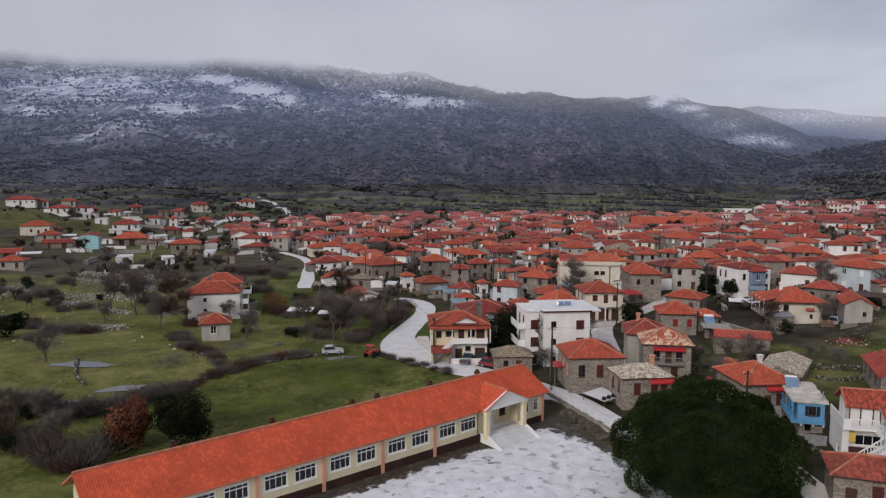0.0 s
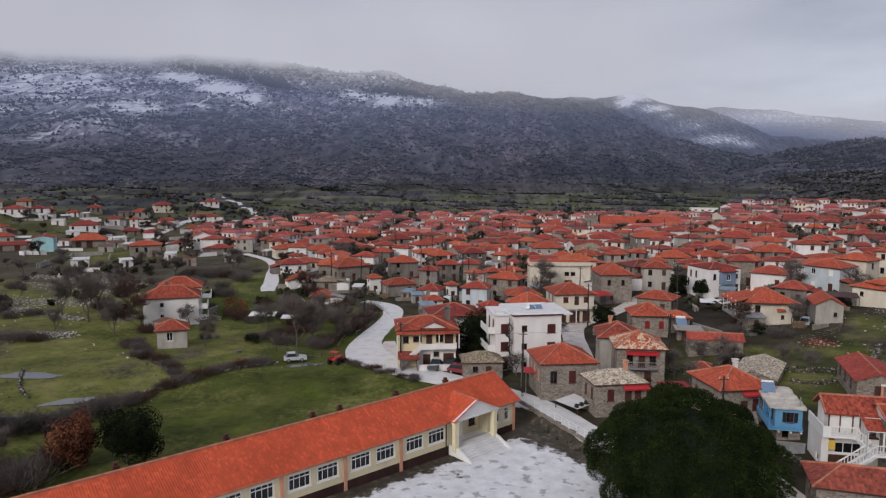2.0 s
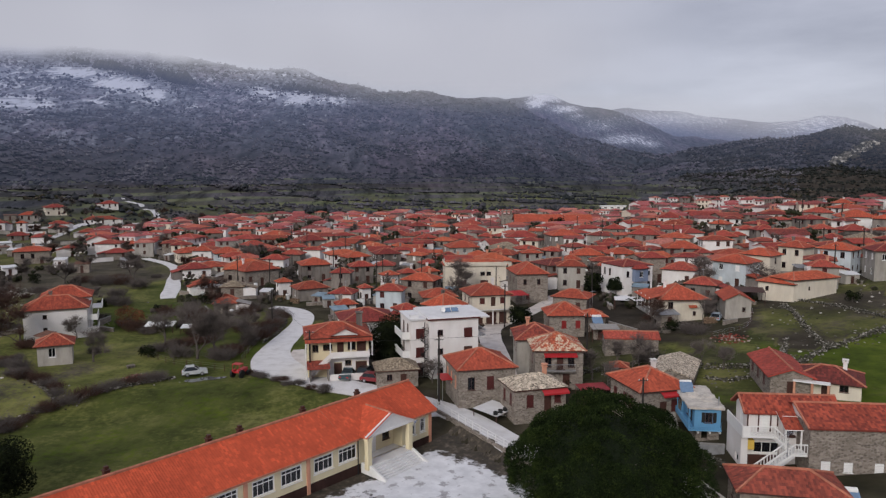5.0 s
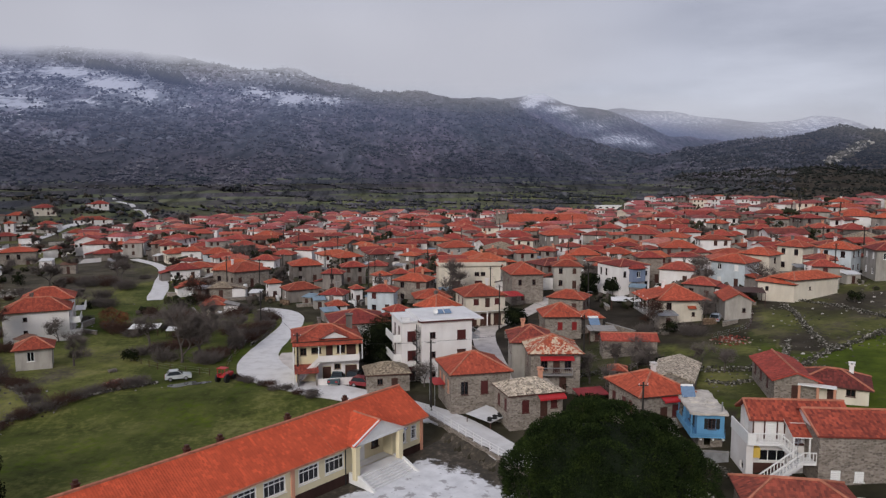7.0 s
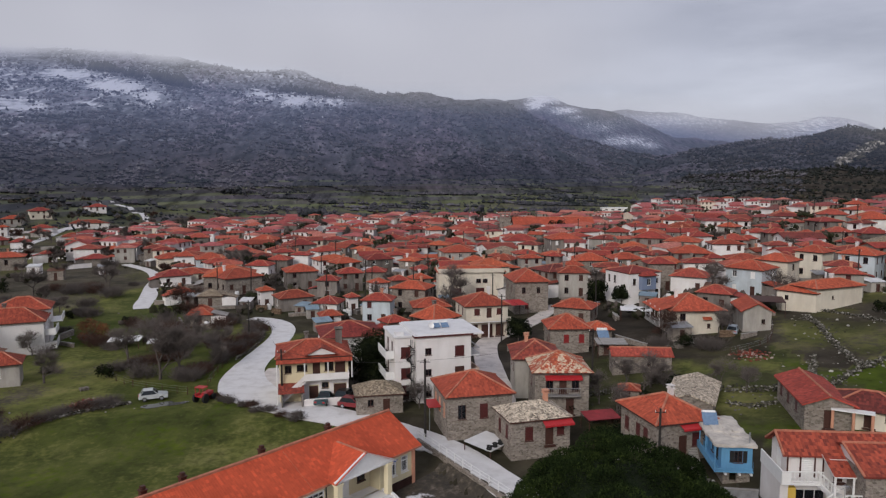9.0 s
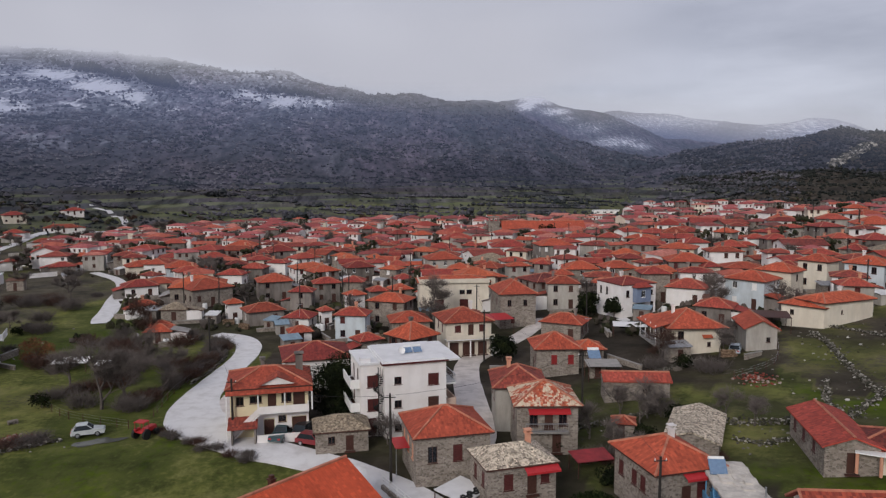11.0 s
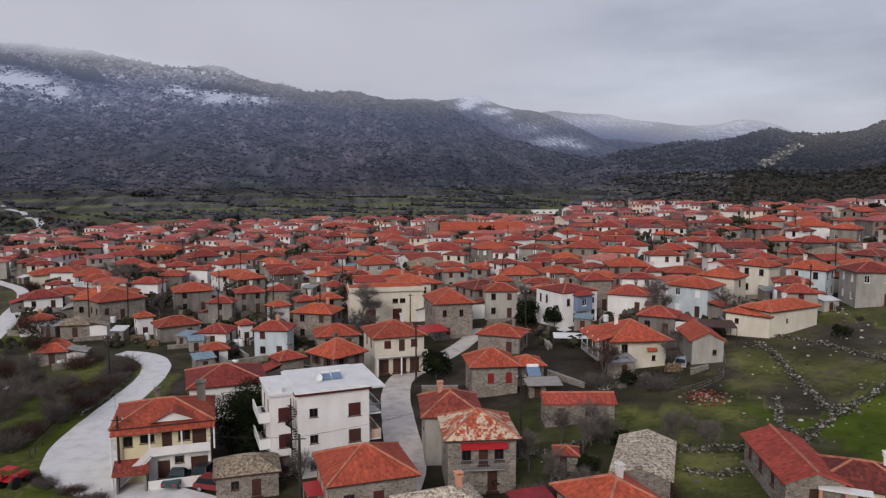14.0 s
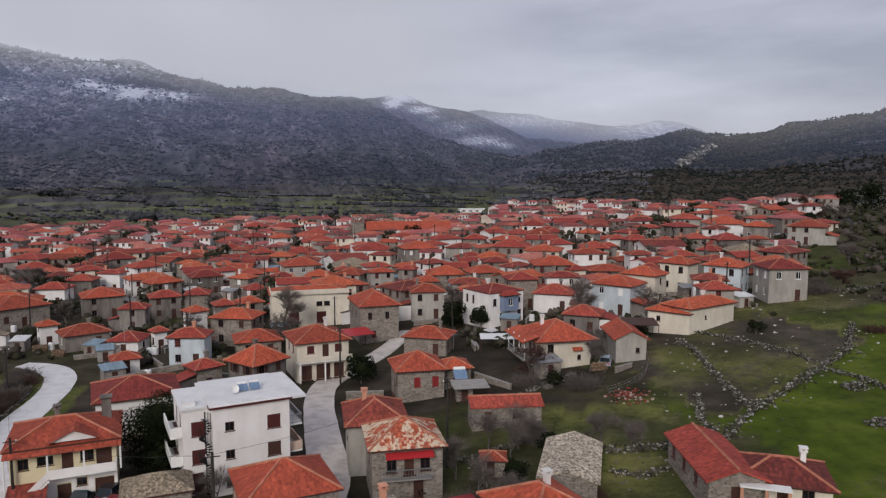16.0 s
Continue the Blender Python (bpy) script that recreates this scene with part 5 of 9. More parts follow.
# stone house with awning, blue house and the villa below the hill
h = house("stone", "tile", 30.1, 88.9, 12, 6.6, 7.4, 4.7, 1, rise=1.6, over=0.5, base=0.6, near=True, label="stone house with orange hipped roof and red awning",
          holes={0: [D(2.6, 1.0, 2.1, 0.8), W(4.2, 1.6, 1.0, 1.5)], 3: [W(0.8, 1.8, 0.9, 1.5), W(3.2, 1.8, 0.9, 1.5), W(4.7, 1.8, 0.9, 1.5)]})
awning(h, -0.8, 3.2, -3.75, 4.3, 1.0, 0.35)


def build_blue_house():
    """Sky blue upper floor on a dark stone base, under a cracked flat roof with deep eaves, with a gallery and an outside stair."""
    home = thing("house", "sky blue house with cracked flat roof over a dark base", "house", pose(34.1, 82.9, 0.3, 0, 0, -9), "village houses")
    w, d, low, h = 2.9, 7.8, 2.0, 4.45
    sides = [((-w / 2, -d / 2), (w / 2, -d / 2)), ((w / 2, -d / 2), (w / 2, d / 2)), ((w / 2, d / 2), (-w / 2, d / 2)), ((-w / 2, d / 2), (-w / 2, -d / 2))]
    holes = {0: [("open", 1.2, 2.75, 0.8, 1.2, TAR)], 3: [("plain", 1.0, 2.7, 0.8, 1.25, TAR), ("door", 2.6, 2.05, 0.9, 2.0, WALL["blue"]), ("plain", 4.3, 2.7, 0.8, 1.25, TAR), ("closed", 6.0, 2.7, 0.8, 1.25, TAR)]}
    s = Shape()
    for k, (a, b) in enumerate(sides):
        wall_side(s, a, b, h, [o[1:5] for o in holes.get(k, [])], 0.16, low)
    part("wall", s.mesh("wall", WALL["blue"]), home)
    s = Shape()
    q = [(-w / 2 + 0.35, -d / 2 + 0.5), (w / 2, -d / 2 + 0.5), (w / 2, d / 2), (-w / 2 + 0.35, d / 2)]
    for a, b in zip(q, q[1:] + q[:1]):
        wall_side(s, a, b, low, [(0.6, 0.7, 0.7, 1.0)] if a[1] < 0 and b[1] < 0 else [], 0.3, -1.8)
    part("base_wall", s.mesh("base_wall", WALL["stone"]), home)
    s = Shape()
    s.box(-w / 2, -d / 2, low - 0.18, w / 2, d / 2, low)
    part("floor_slab", s.mesh("floor_slab", CONCRETE), home)
    for side, specs in holes.items():
        for spec in specs:
            add_opening(home, side, spec, sides, True)
    # uneven roof screed with thick ragged eaves
    rng = random.Random(2)
    nx, ny = 9, 18
    x0, x1, y0, y1 = -w / 2 - 0.75, w / 2 + 0.35, -d / 2 - 0.45, d / 2 + 0.25
    top = [[(x0 + (x1 - x0) * i / nx + rng.uniform(-.08, .08), y0 + (y1 - y0) * j / ny + rng.uniform(-.08, .08), h + 0.2 + rng.uniform(-0.03, 0.09)) for j in range(ny + 1)] for i in range(nx + 1)]
    s = Shape()
    for i in range(nx):
        for j in range(ny):
            s.face([top[i][j], top[i + 1][j], top[i + 1][j + 1], top[i][j + 1]])
    rim = [top[i][0] for i in range(nx + 1)] + [top[nx][j] for j in range(1, ny + 1)] + [top[i][ny] for i in range(nx - 1, -1, -1)] + [top[0][j] for j in range(ny - 1, 0, -1)]
    for a, b in zip(rim, rim[1:] + rim[:1]):
        s.face([(a[0], a[1], h - 0.02), (b[0], b[1], h - 0.02), b, a])
    s.face([(p[0], p[1], h - 0.02) for p in rim[::-1]])
    roof = part("roof", s.mesh("roof", SLATE_PALE), home)
    for _ in range(16):
        x, y = rng.uniform(x0 + 0.3, x1 - 1.0), rng.uniform(y0 + 0.3, y1 - 1.2)
        s = Shape()
        s.box(x, y, h + 0.15, x + rng.uniform(0.4, 1.0), y + rng.uniform(0.5, 1.1), h + 0.3 + rng.uniform(0.0, 0.06))
        part("slab", s.mesh("slab", SLATE_PALE), roof)
    slab(home, -w / 2 - 0.7, -d / 2 - 0.35, w / 2 + 0.05, -d / 2, low + 0.02, 0.14, WALL["blue"], "gallery")
    slab(home, -w / 2 - 0.7, -d / 2, -w / 2, d / 2 - 1.5, low + 0.02, 0.14, WALL["blue"], "gallery")
    rail(home, (-w / 2 - 0.65, d / 2 - 1.5), (-w / 2 - 0.65, -d / 2 - 0.3), low, "solid", WALL["blue"], 0.62)
    rail(home, (-w / 2 - 0.65, -d / 2 - 0.3), (w / 2, -d / 2 - 0.3), low, "bars", WALL["blue"], 0.25)
    for y in (-d / 2 - 0.25, -0.8, 1.6):
        post(home, -w / 2 - 0.65, y, low, h, WALL["blue"], 0.06)
    for x in (-1.1, 0.2, 1.3):
        s = Shape()
        s.box(x - 0.09, -d / 2 - 0.5, low - 0.34, x + 0.09, -d / 2 + 0.6, low - 0.18)
        part("joist", s.mesh("joist", PAINT_WHITE), home)
    for k in range(11):
        s = Shape()
        s.box(-w / 2 - 1.7, d / 2 - 1.5 - 0.28 * (k + 1), -1.2, -w / 2 - 0.75, d / 2 - 1.5 - 0.28 * k, low - 0.17 * (k + 1))
        part("step", s.mesh("step", CONCRETE), home)
    s = Shape()
    s.beam((1.2, -d / 2 + 0.2, h), (1.2, -d / 2 + 0.2, h + 1.3), 0.07, 8)
    part("flue", s.mesh("flue", METAL), home)
    HOUSES.append((33.9, 82.9, 9))


SLATE_PALE = plain("cracked_pale_roof_screed", (0.60, 0.55, 0.49), 0.9, 0, 0.45, 0.9)
build_blue_house()


def build_villa():
    """White villa: upper floor behind a wrap-round balcony, a turning outside stair, a stone wing in front under joined red roofs."""
    home = thing("villa", "white two-storey villa with baluster balcony and stone wing", "house", pose(34.75, 72.5, 0.9, 0, 0, -8), "village houses")
    w, d, f, h = 8.9, 3.5, 3.55, 5.97
    sides = [((0, 0), (w, 0)), ((w, 0), (w, d)), ((w, d), (0, d)), ((0, d), (0, 0))]
    holes = {0: [("closed", 1.25, 3.65, 1.0, 1.95, PAINT_WHITE), ("door", 3.35, 3.6, 0.9, 2.0, WOOD_DARK), ("plain", 0.75, 1.35, 2.6, 1.15, PAINT_WHITE)], 3: [("closed", 1.2, 3.65, 1.1, 1.9, PAINT_WHITE)]}
    s = Shape()
    for k, (a, b) in enumerate(sides):
        wall_side(s, a, b, h, [o[1:5] for o in holes.get(k, [])])
    for x in (0, w):
        q = [(x, 0, h), (x, d, h), (x, d / 2, h + 1.15)]
        s.face(q if x else q[::-1])
    part("wall", s.mesh("wall", WALL["white"]), home)
    for side, specs in holes.items():
        for spec in specs:
            add_opening(home, side, spec, sides, True)
    for x in (0.0, 1.08, 2.3, 3.0):
        s = Shape()
        s.box(x, -0.035, f + 0.05, x + 0.14, -0.003, h - 0.02)
        part("trim_board", s.mesh("trim_board", WOOD_DARK), home, label="dark brown quoin strip")
    s = Shape()
    s.box(1.22, -0.035, h - 0.36, 2.3, -0.003, h - 0.22)
    part("trim_board", s.mesh("trim_board", WOOD_DARK), home, label="dark brown quoin strip")
    s = Shape()
    s.box(0.0, -0.04, -1.0, 4.6, -0.003, 1.15)
    part("plinth", s.mesh("plinth", WOOD_DARK), home, label="dark brown painted plinth")
    me, lines = roof_mesh(w + 0.2, d, 1.15, 0.4, "gable", TILE["villa"])
    cover_part = part("roof", me, home, pose(w / 2, d / 2, h))
    part("ridge_tiles", ridge_mesh(lines, 0.11), cover_part)
    s = Shape()
    for y in (-0.4, d + 0.4):
        s.beam((-0.45, y, h - 0.24), (-0.45, d / 2, h + 1.17), 0.11, 5)
    part("verge_tiles", s.mesh("verge_tiles", RIDGE), home)
    # wrap-round balcony
    slab(home, -0.75, -1.1, 2.7, -0.003, f, 0.24)
    slab(home, -0.75, 0.0, -0.003, d + 0.6, f, 0.24)
    rail(home, (0.0, -1.02), (2.7, -1.02), f, "balusters")
    rail(home, (-0.68, -1.02), (0.0, -1.02), f, "solid", PAINT_WHITE, 0.95)
    rail(home, (-0.68, d + 0.6), (-0.68, -1.02), f, "solid", PAINT_WHITE, 0.95)
    # store below the side balcony, with a yellow wall
    s = Shape()
    wall_side(s, (-0.7, -0.6), (0.0, -0.6), f - 0.25, [], 0.1, -1.2)
    wall_side(s, (-0.7, d + 0.5), (-0.7, -0.6), f - 0.25, [(2.9, 0.2, 1.0, 0.9)], 0.2, -1.2)
    part("store_wall", s.mesh("store_wall", WALL["white"]), home)
    s = Shape()
    s.box(-0.02, -0.66, 1.9, 0.62, -0.05, 2.9)
    part("store_panel", s.mesh("store_panel", WALL["ochre"]), home, label="yellow painted panel")
    # two flights of stairs with a landing between
    def flight(x0, y0, z0, x1, y1, z1, n, wide, sides_on=(1, -1)):
        a, b = Vector((x0, y0, z0)), Vector((x1, y1, z1))
        way = Vector((b.x - a.x, b.y - a.y, 0))
        run = way.length / n
        turn = math.degrees(math.atan2(way.y, way.x))
        q = Shape()
        q.box(0, -wide / 2, -0.32, run, wide / 2, 0)
        me = q.mesh("step", SLAB_WHITE)
        for k in range(n):
            p = a.lerp(b, k / n)
            part("step", me, home, pose(p.x, p.y, a.z + (b.z - a.z) * (k + 1) / n, 0, 0, turn))
        side = Vector((-way.y, way.x, 0)).normalized() * wide / 2
        for k in sides_on:
            s = Shape()
            for lift, r in ((0.95, 0.075), (0.05, 0.12)):
                s.beam(a + side * k + Vector((0, 0, lift)), b + side * k + Vector((0, 0, lift)), r, 4)
            hand = part("handrail", s.mesh("handrail", PAINT_WHITE), home)
            q = Shape()
            q.beam((0, 0, 0.1), (0, 0, 0.45), 0.04, 6, 0, 0.06)
            q.beam((0, 0, 0.45), (0, 0, 0.92), 0.06, 6, 0, 0.035)
            me = q.mesh("baluster", PAINT_WHITE)
            m = int(way.length / 0.3)
            for i in range(1, m):
                p = a.lerp(b, i / m) + side * k
                part("baluster", me, hand, pose(p.x, p.y, p.z))
    flight(2.75, -0.55, f, 3.75, -2.3, 2.75, 5, 1.0, (-1,))
    slab(home, 3.3, -3.7, 4.66, -2.3, 2.75, 0.25)
    rail(home, (3.5, -3.65), (4.66, -3.65), 2.75, "balusters")
    flight(3.4, -3.1, 2.75, -0.3, -3.5, 0.1, 15, 1.1)
    # white block behind the stair, porch roof over the landing
    s = Shape()
    wall_side(s, (3.2, -0.9), (4.66, -0.9), h - 0.3, [(0.35, f + 0.1, 0.8, 1.9)], 0.15, -1.0)
    wall_side(s, (3.2, 0.0), (3.2, -0.9), h - 0.3, [], 0.15, -1.0)
    part("porch_wall", s.mesh("porch_wall", WALL["white"]), home)
    part("door", door_mesh(0.8, 1.9, WOOD_DARK), home, pose(3.95, -0.9, f + 0.1))
    s = Shape()
    slope(s, (2.8, -2.75, h - 1.1), (4.6, -2.75, h - 1.1), [(4.6, -0.1, h - 0.05), (2.8, -0.1, h - 0.05)])
    s.face([(2.8, -2.75, h - 1.2), (2.8, -0.1, h - 0.15), (4.6, -0.1, h - 0.15), (4.6, -2.75, h - 1.2)], 1)
    s.face([(2.8, -2.75, h - 1.2), (4.6, -2.75, h - 1.2), (4.6, -2.75, h - 1.1), (2.8, -2.75, h - 1.1)], 1)
    s.face([(2.8, -0.1, h - 0.15), (2.8, -2.75, h - 1.2), (2.8, -2.75, h - 1.1), (2.8, -0.1, h - 0.05)], 1)
    part("porch_roof", s.mesh("porch_roof", [TILE["villa"], PAINT_WHITE]), home)
    for x, y in ((2.95, -2.6), (4.45, -2.6)):
        post(home, x, y, 2.75, h - 1.1, PAINT_WHITE, 0.1)
    # stone wing
    x0, x1, y0, y1, top = 4.67, 13.2, -4.05, 3.3, 5.75
    low = [(1.15, 1.3, 0.9, 0.95), (3.3, 1.2, 0.85, 1.0), (6.2, 1.2, 0.85, 1.0)]
    s = Shape()
    wall_side(s, (x0, y0), (x1, y0), top, low)
    wall_side(s, (x1, y0), (x1, y1), top, [])
    wall_side(s, (x1, y1), (x0, y1), top, [])
    wall_side(s, (x0, y1), (x0, y0), top, [(2.2, 3.7, 0.9, 1.9)])
    part("wing_wall", s.mesh("wing_wall", WALL["stone"]), home)
    add_opening(home, 0, ("door", 2.2, 3.7, 0.9, 1.9, WOOD_DARK), [((x0, y1), (x0, y0))], True)
    for u, z, ww, t in low:
        add_opening(home, 0, ("closed", u, z, ww, t, PAINT_WHITE), [((x0, y0), (x1, y0))], True)
    me, lines = roof_mesh(x1 - x0, y1 - y0, 1.25, 0.3, "gable", TILE["villa"])
    cover_part = part("wing_roof", me, home, pose((x0 + x1) / 2, (y0 + y1) / 2, top))
    part("ridge_tiles", ridge_mesh(lines, 0.12), cover_part)
    s = Shape()
    s.beam((x0 - 0.28, y0 - 0.3, top - 0.1), (x0 - 0.28, (y0 + y1) / 2, top + 1.27), 0.11, 5)
    part("verge_tiles", s.mesh("verge_tiles", RIDGE), home)
    s = Shape()
    s.face([(x0, y1, top), (x0, y0, top), (x0, (y0 + y1) / 2, top + 1.22)])
    s.face([(x1, y0, top), (x1, y1, top), (x1, (y0 + y1) / 2, top + 1.22)])
    part("gable_wall", s.mesh("gable_wall", WALL["white"]), home)
    HOUSES.append((38, 72, 14))


build_villa()
h = house("stone", "dull", 33.6, 62.6, -14, 8.8, 5.0, 3.4, 1, rise=1.1, base=0.3, near=True, label="low stone house with weathered red roof below the villa", holes={0: [D(1.0, 1.0, 1.9), W(3.2, 1.2)], 3: [W(1.6, 1.3, 0.8, 1.1, "plain")]}, chimneys=0)
# long red-roofed range at the meadow's lower edge
h = house("stone", "red", 49.6, 93.6, -14, 5.0, 11.0, 3.0, 1, "gable", 0.9, 0.4, near=True, label="long low house with red roof and red trim", holes={0: [D(2.0)], 3: [W(1.2, 1.0), W(4.2, 1.0), W(7.4, 1.0)]}, chimneys=0)
h = house("cream", "dull", 53.8, 89.6, -32, 7.6, 6.0, 2.3, 1, rise=1.2, near=True, label="low cream house with dark red hipped roof and salmon porch posts", holes={0: [W(1.0, 1.0, 1.0, 1.3, "plain"), D(3.2), W(5.2, 1.0, 1.0, 1.3, "plain")]}, chimneys=1)
slab(h, -3.8, -4.6, 0.4, -3.0, 2.15, 0.12, PAINT_WHITE, "terrace_roof")
for x in (-3.6, -1.6, 0.2):
    post(h, x, -4.4, 0, 2.05, WALL["pink"], 0.16)
house("stone", "red", 37.2, 118.4, -8, 8.6, 3.6, 2.7, 1, "gable", 0.7, 0.3, near=True, label="long low stone shed with red tiled roof", holes={0: [D(1.5, 0.9, 1.8), W(5, 1.0, 0.6, 0.6, "plain")]}, chimneys=0)
house("stone", "slate", 38.0, 100.3, -28, 5.4, 10.0, 2.3, 1, "gable", 0.9, 0.3, near=True, label="old stone barn with sagging slate roof", holes={3: [D(2, 1.0, 1.8)]}, chimneys=0)
house("stone", "tile", 31.5, 105.6, -16, 2.4, 2.2, 2.0, 1, rise=0.5, over=0.25, near=True, label="tiny stone outhouse with orange roof", holes={0: [D(0.5, 0.8, 1.6)]}, chimneys=0)
h = house("white", "red", -7.6, 131.5, 12, 9.4, 8.6, 5.0, 2, rise=1.5, near=True, label="white house with broad red roof behind a dark tree", holes={3: [D(2.2, 0.9, 2.2, 2.6), D(4.2, 0.9, 2.2, 2.6)], 0: []})


def build_bay_house():
    home = house("white", "red", 52.3, 168.6, 20, 8.4, 8.4, 6.6, 2, rise=1.1, over=0.15, near=True, label="white modern house with slate blue corner bay",
                 holes={0: [W(6.9, 4.2, 0.8, 1.0, "plain"), W(7.0, 0.8, 0.9, 2.0, "plain"), W(1.0, 4.0, 0.8, 1.4, "plain")], 3: [W(1.0, 4.0, 0.7, 1.6, "plain"), W(3.0, 4.0, 0.7, 1.6, "plain")]})
    s = Shape()
    wall_side(s, (-1.6, -5.4), (2.0, -5.4), 6.3, [(1.2, 4.0, 1.0, 1.4)], 0.15, 3.0)
    wall_side(s, (2.0, -5.4), (2.0, -4.2), 6.3, [], 0.15, 3.0)
    wall_side(s, (-1.6, -4.2), (-1.6, -5.4), 6.3, [], 0.15, 3.0)
    s.face([(-1.6, -4.2, 3.0), (2.0, -4.2, 3.0), (2.0, -5.4, 3.0), (-1.6, -5.4, 3.0)])
    part("bay", s.mesh("bay", WALL["slateblue"]), home)
    win = part("window", window_mesh(1.0, 1.4, PAINT_WHITE), home, pose(0.1, -5.4, 4.0))
    part("pane", pane_mesh(1.0, 1.4), win)
    for x in (-1.2, 0.2):
        win = part("window", window_mesh(1.1, 1.9, PAINT_WHITE, 1), home, pose(x, -4.38, 0.7))
        part("pane", pane_mesh(1.1, 1.9), win)
    me, lines = roof_mesh(3.6, 1.6, 0.6, 0.3, "hip", TILE["red"])
    part("bay_roof", me, home, pose(0.2, -4.7, 6.3))
    slab(home, -5.5, -6.6, 6.5, -4.2, -0.1, 1.6, SLAB_WHITE, "terrace")


build_bay_house()


def build_church():
    home = thing("church", "long stone church under a broad orange tiled roof", "church", pose(74, 358, relief(74, 358), 0, 0, -4))
    w, d, h = 38, 13, 5.6
    s = Shape()
    holes = [(3 + 5 * k, 2.4, 1.0, 1.8) for k in range(7)]
    wall_side(s, (-w / 2, -d / 2), (w / 2, -d / 2), h, holes)
    wall_side(s, (w / 2, -d / 2), (w / 2, d / 2), h, [])
    wall_side(s, (w / 2, d / 2), (-w / 2, d / 2), h, [])
    wall_side(s, (-w / 2, d / 2), (-w / 2, -d / 2), h, [])
    for k in (-1, 1):
        q = [(k * w / 2, -d / 2, h), (k * w / 2, d / 2, h), (k * w / 2, 0, h + 3)]
        s.face(q if k > 0 else q[::-1])
    part("wall", s.mesh("wall", WALL["stone"]), home)
    for u, z, ww, t in holes:
        add_opening(home, 0, ("plain", u, z, ww, t, WOOD_DARK), [((-w / 2, -d / 2), (w / 2, -d / 2))], False)
    me, lines = roof_mesh(w, d, 3.0, 0.5, "gable", TILE["tile"])
    cover_part = part("roof", me, home, pose(0, 0, h))
    part("ridge_tiles", ridge_mesh(lines, 0.15), cover_part)
    s = Shape()
    s.box(-25.5, -4, -1, -20.5, 1, 8.2)
    s.box(-25.8, -4.3, 8.2, -20.2, 1.3, 8.5)
    for x in (-25.3, -23.3, -21.1):
        for y in (-3.8, 0.4):
            s.box(x, y, 8.5, x + 0.5, y + 0.5, 10.4)
    s.box(-25.8, -4.3, 10.4, -20.2, 1.3, 10.7)
    part("bell_tower", s.mesh("bell_tower", WALL["stone"]), home)
    HOUSES.append((62, 358, 26))
    HOUSES.append((86, 358, 26))


build_church()
h = house("white", "flat", 177, 578, -5, 33, 9, 2.6, 1, label="long low white hall at the mountain foot", chimneys=0, holes={0: [("plain", 2 + 5.2 * k, 0.9, 2.2, 0.9, WOOD_DARK) for k in range(6)]})


house("stone", "brown", -43.2, 181.9, 3, 5.3, 4.5, 3.0, 1)
house("stone", "tile", -40.1, 161.3, 5, 4.6, 3.7, 2.6, 1)
house("white", "tile", -31.0, 182.4, 27, 3.0, 2.5, 4.0, 2)
house("grey", "tile", -23.9, 178.5, 25, 7.5, 5.5, 3.2, 1)
house("white", "red", -15.0, 171.5, -14, 5.2, 4.9, 3.0, 1)
house("white", "tile", -13.5, 158.7, 16, 3.9, 3.0, 2.6, 1)
house("ice", "red", -3.7, 161.4, -11, 5.8, 4.4, 5.2, 2)
house("white", "red", -10.0, 171.9, 26, 2.2, 1.9, 4.0, 1)
house("stone", "red", -0.4, 145.5, 30, 3.9, 3.3, 4.0, 1)
house("stone", "tile", 7.2, 165.9, 6, 7.5, 6.5, 3.0, 1)
house("stone", "tile", 36.1, 154.4, -29, 7.4, 5.7, 3.4, 1)
house("white", "red", -19.5, 373.7, -11, 9.0, 8.3, 4.5, 1)
house("grey", "red", -8.6, 380.0, 15, 7.4, 6.0, 5.0, 2)
house("grey", "red", 6.3, 404.3, -24, 10.5, 9.2, 5.0, 2)
house("grey", "red", -3.4, 341.5, -22, 9.8, 7.4, 4.0, 1)
house("grey", "red", 6.2, 348.4, 12, 9.5, 7.0, 5.0, 2)
house("grey", "red", 20.2, 399.0, 24, 13.1, 9.5, 5.0, 2)
house("white", "tile", 16.1, 330.2, 24, 7.6, 6.0, 6.0, 2)
house("cream", "red", 32.3, 354.2, 8, 12.1, 10.7, 5.0, 2)
house("cream", "red", 31.3, 329.3, 1, 13.5, 12.0, 4.0, 1)
house("white", "red", -2.2, 304.5, 8, 6.9, 5.6, 5.0, 2)
house("grey", "red", 8.6, 286.8, 26, 7.0, 6.0, 5.0, 2)
house("grey", "red", 21.6, 284.8, -19, 8.7, 8.1, 5.0, 2)
house("grey", "red", 33.6, 294.5, -30, 5.8, 4.2, 4.0, 1)
house("white", "red", 44.8, 275.0, -3, 12.3, 9.5, 4.5, 1)
house("grey", "tile", 55.6, 252.9, 6, 10.4, 8.6, 6.0, 2)
house("grey", "tile", -2.0, 256.3, 21, 4.2, 3.9, 5.0, 2)
house("grey", "red", -10.5, 284.1, 10, 5.8, 4.8, 4.0, 1)
house("grey", "red", 5.1, 235.8, 7, 6.1, 5.2, 5.0, 2)
house("pale", "tile", 19.1, 244.7, 9, 10.2, 8.7, 6.0, 2)
house("stone", "red", 13.8, 234.4, 10, 5.1, 3.9, 4.0, 1)
house("stone", "tile", 23.6, 234.1, -13, 6.6, 5.8, 4.0, 1)
house("pale", "tile", 31.5, 224.9, -31, 6.6, 6.1, 5.0, 2)
house("stone", "brown", 34.0, 242.8, 5, 11.2, 9.8, 4.5, 1)
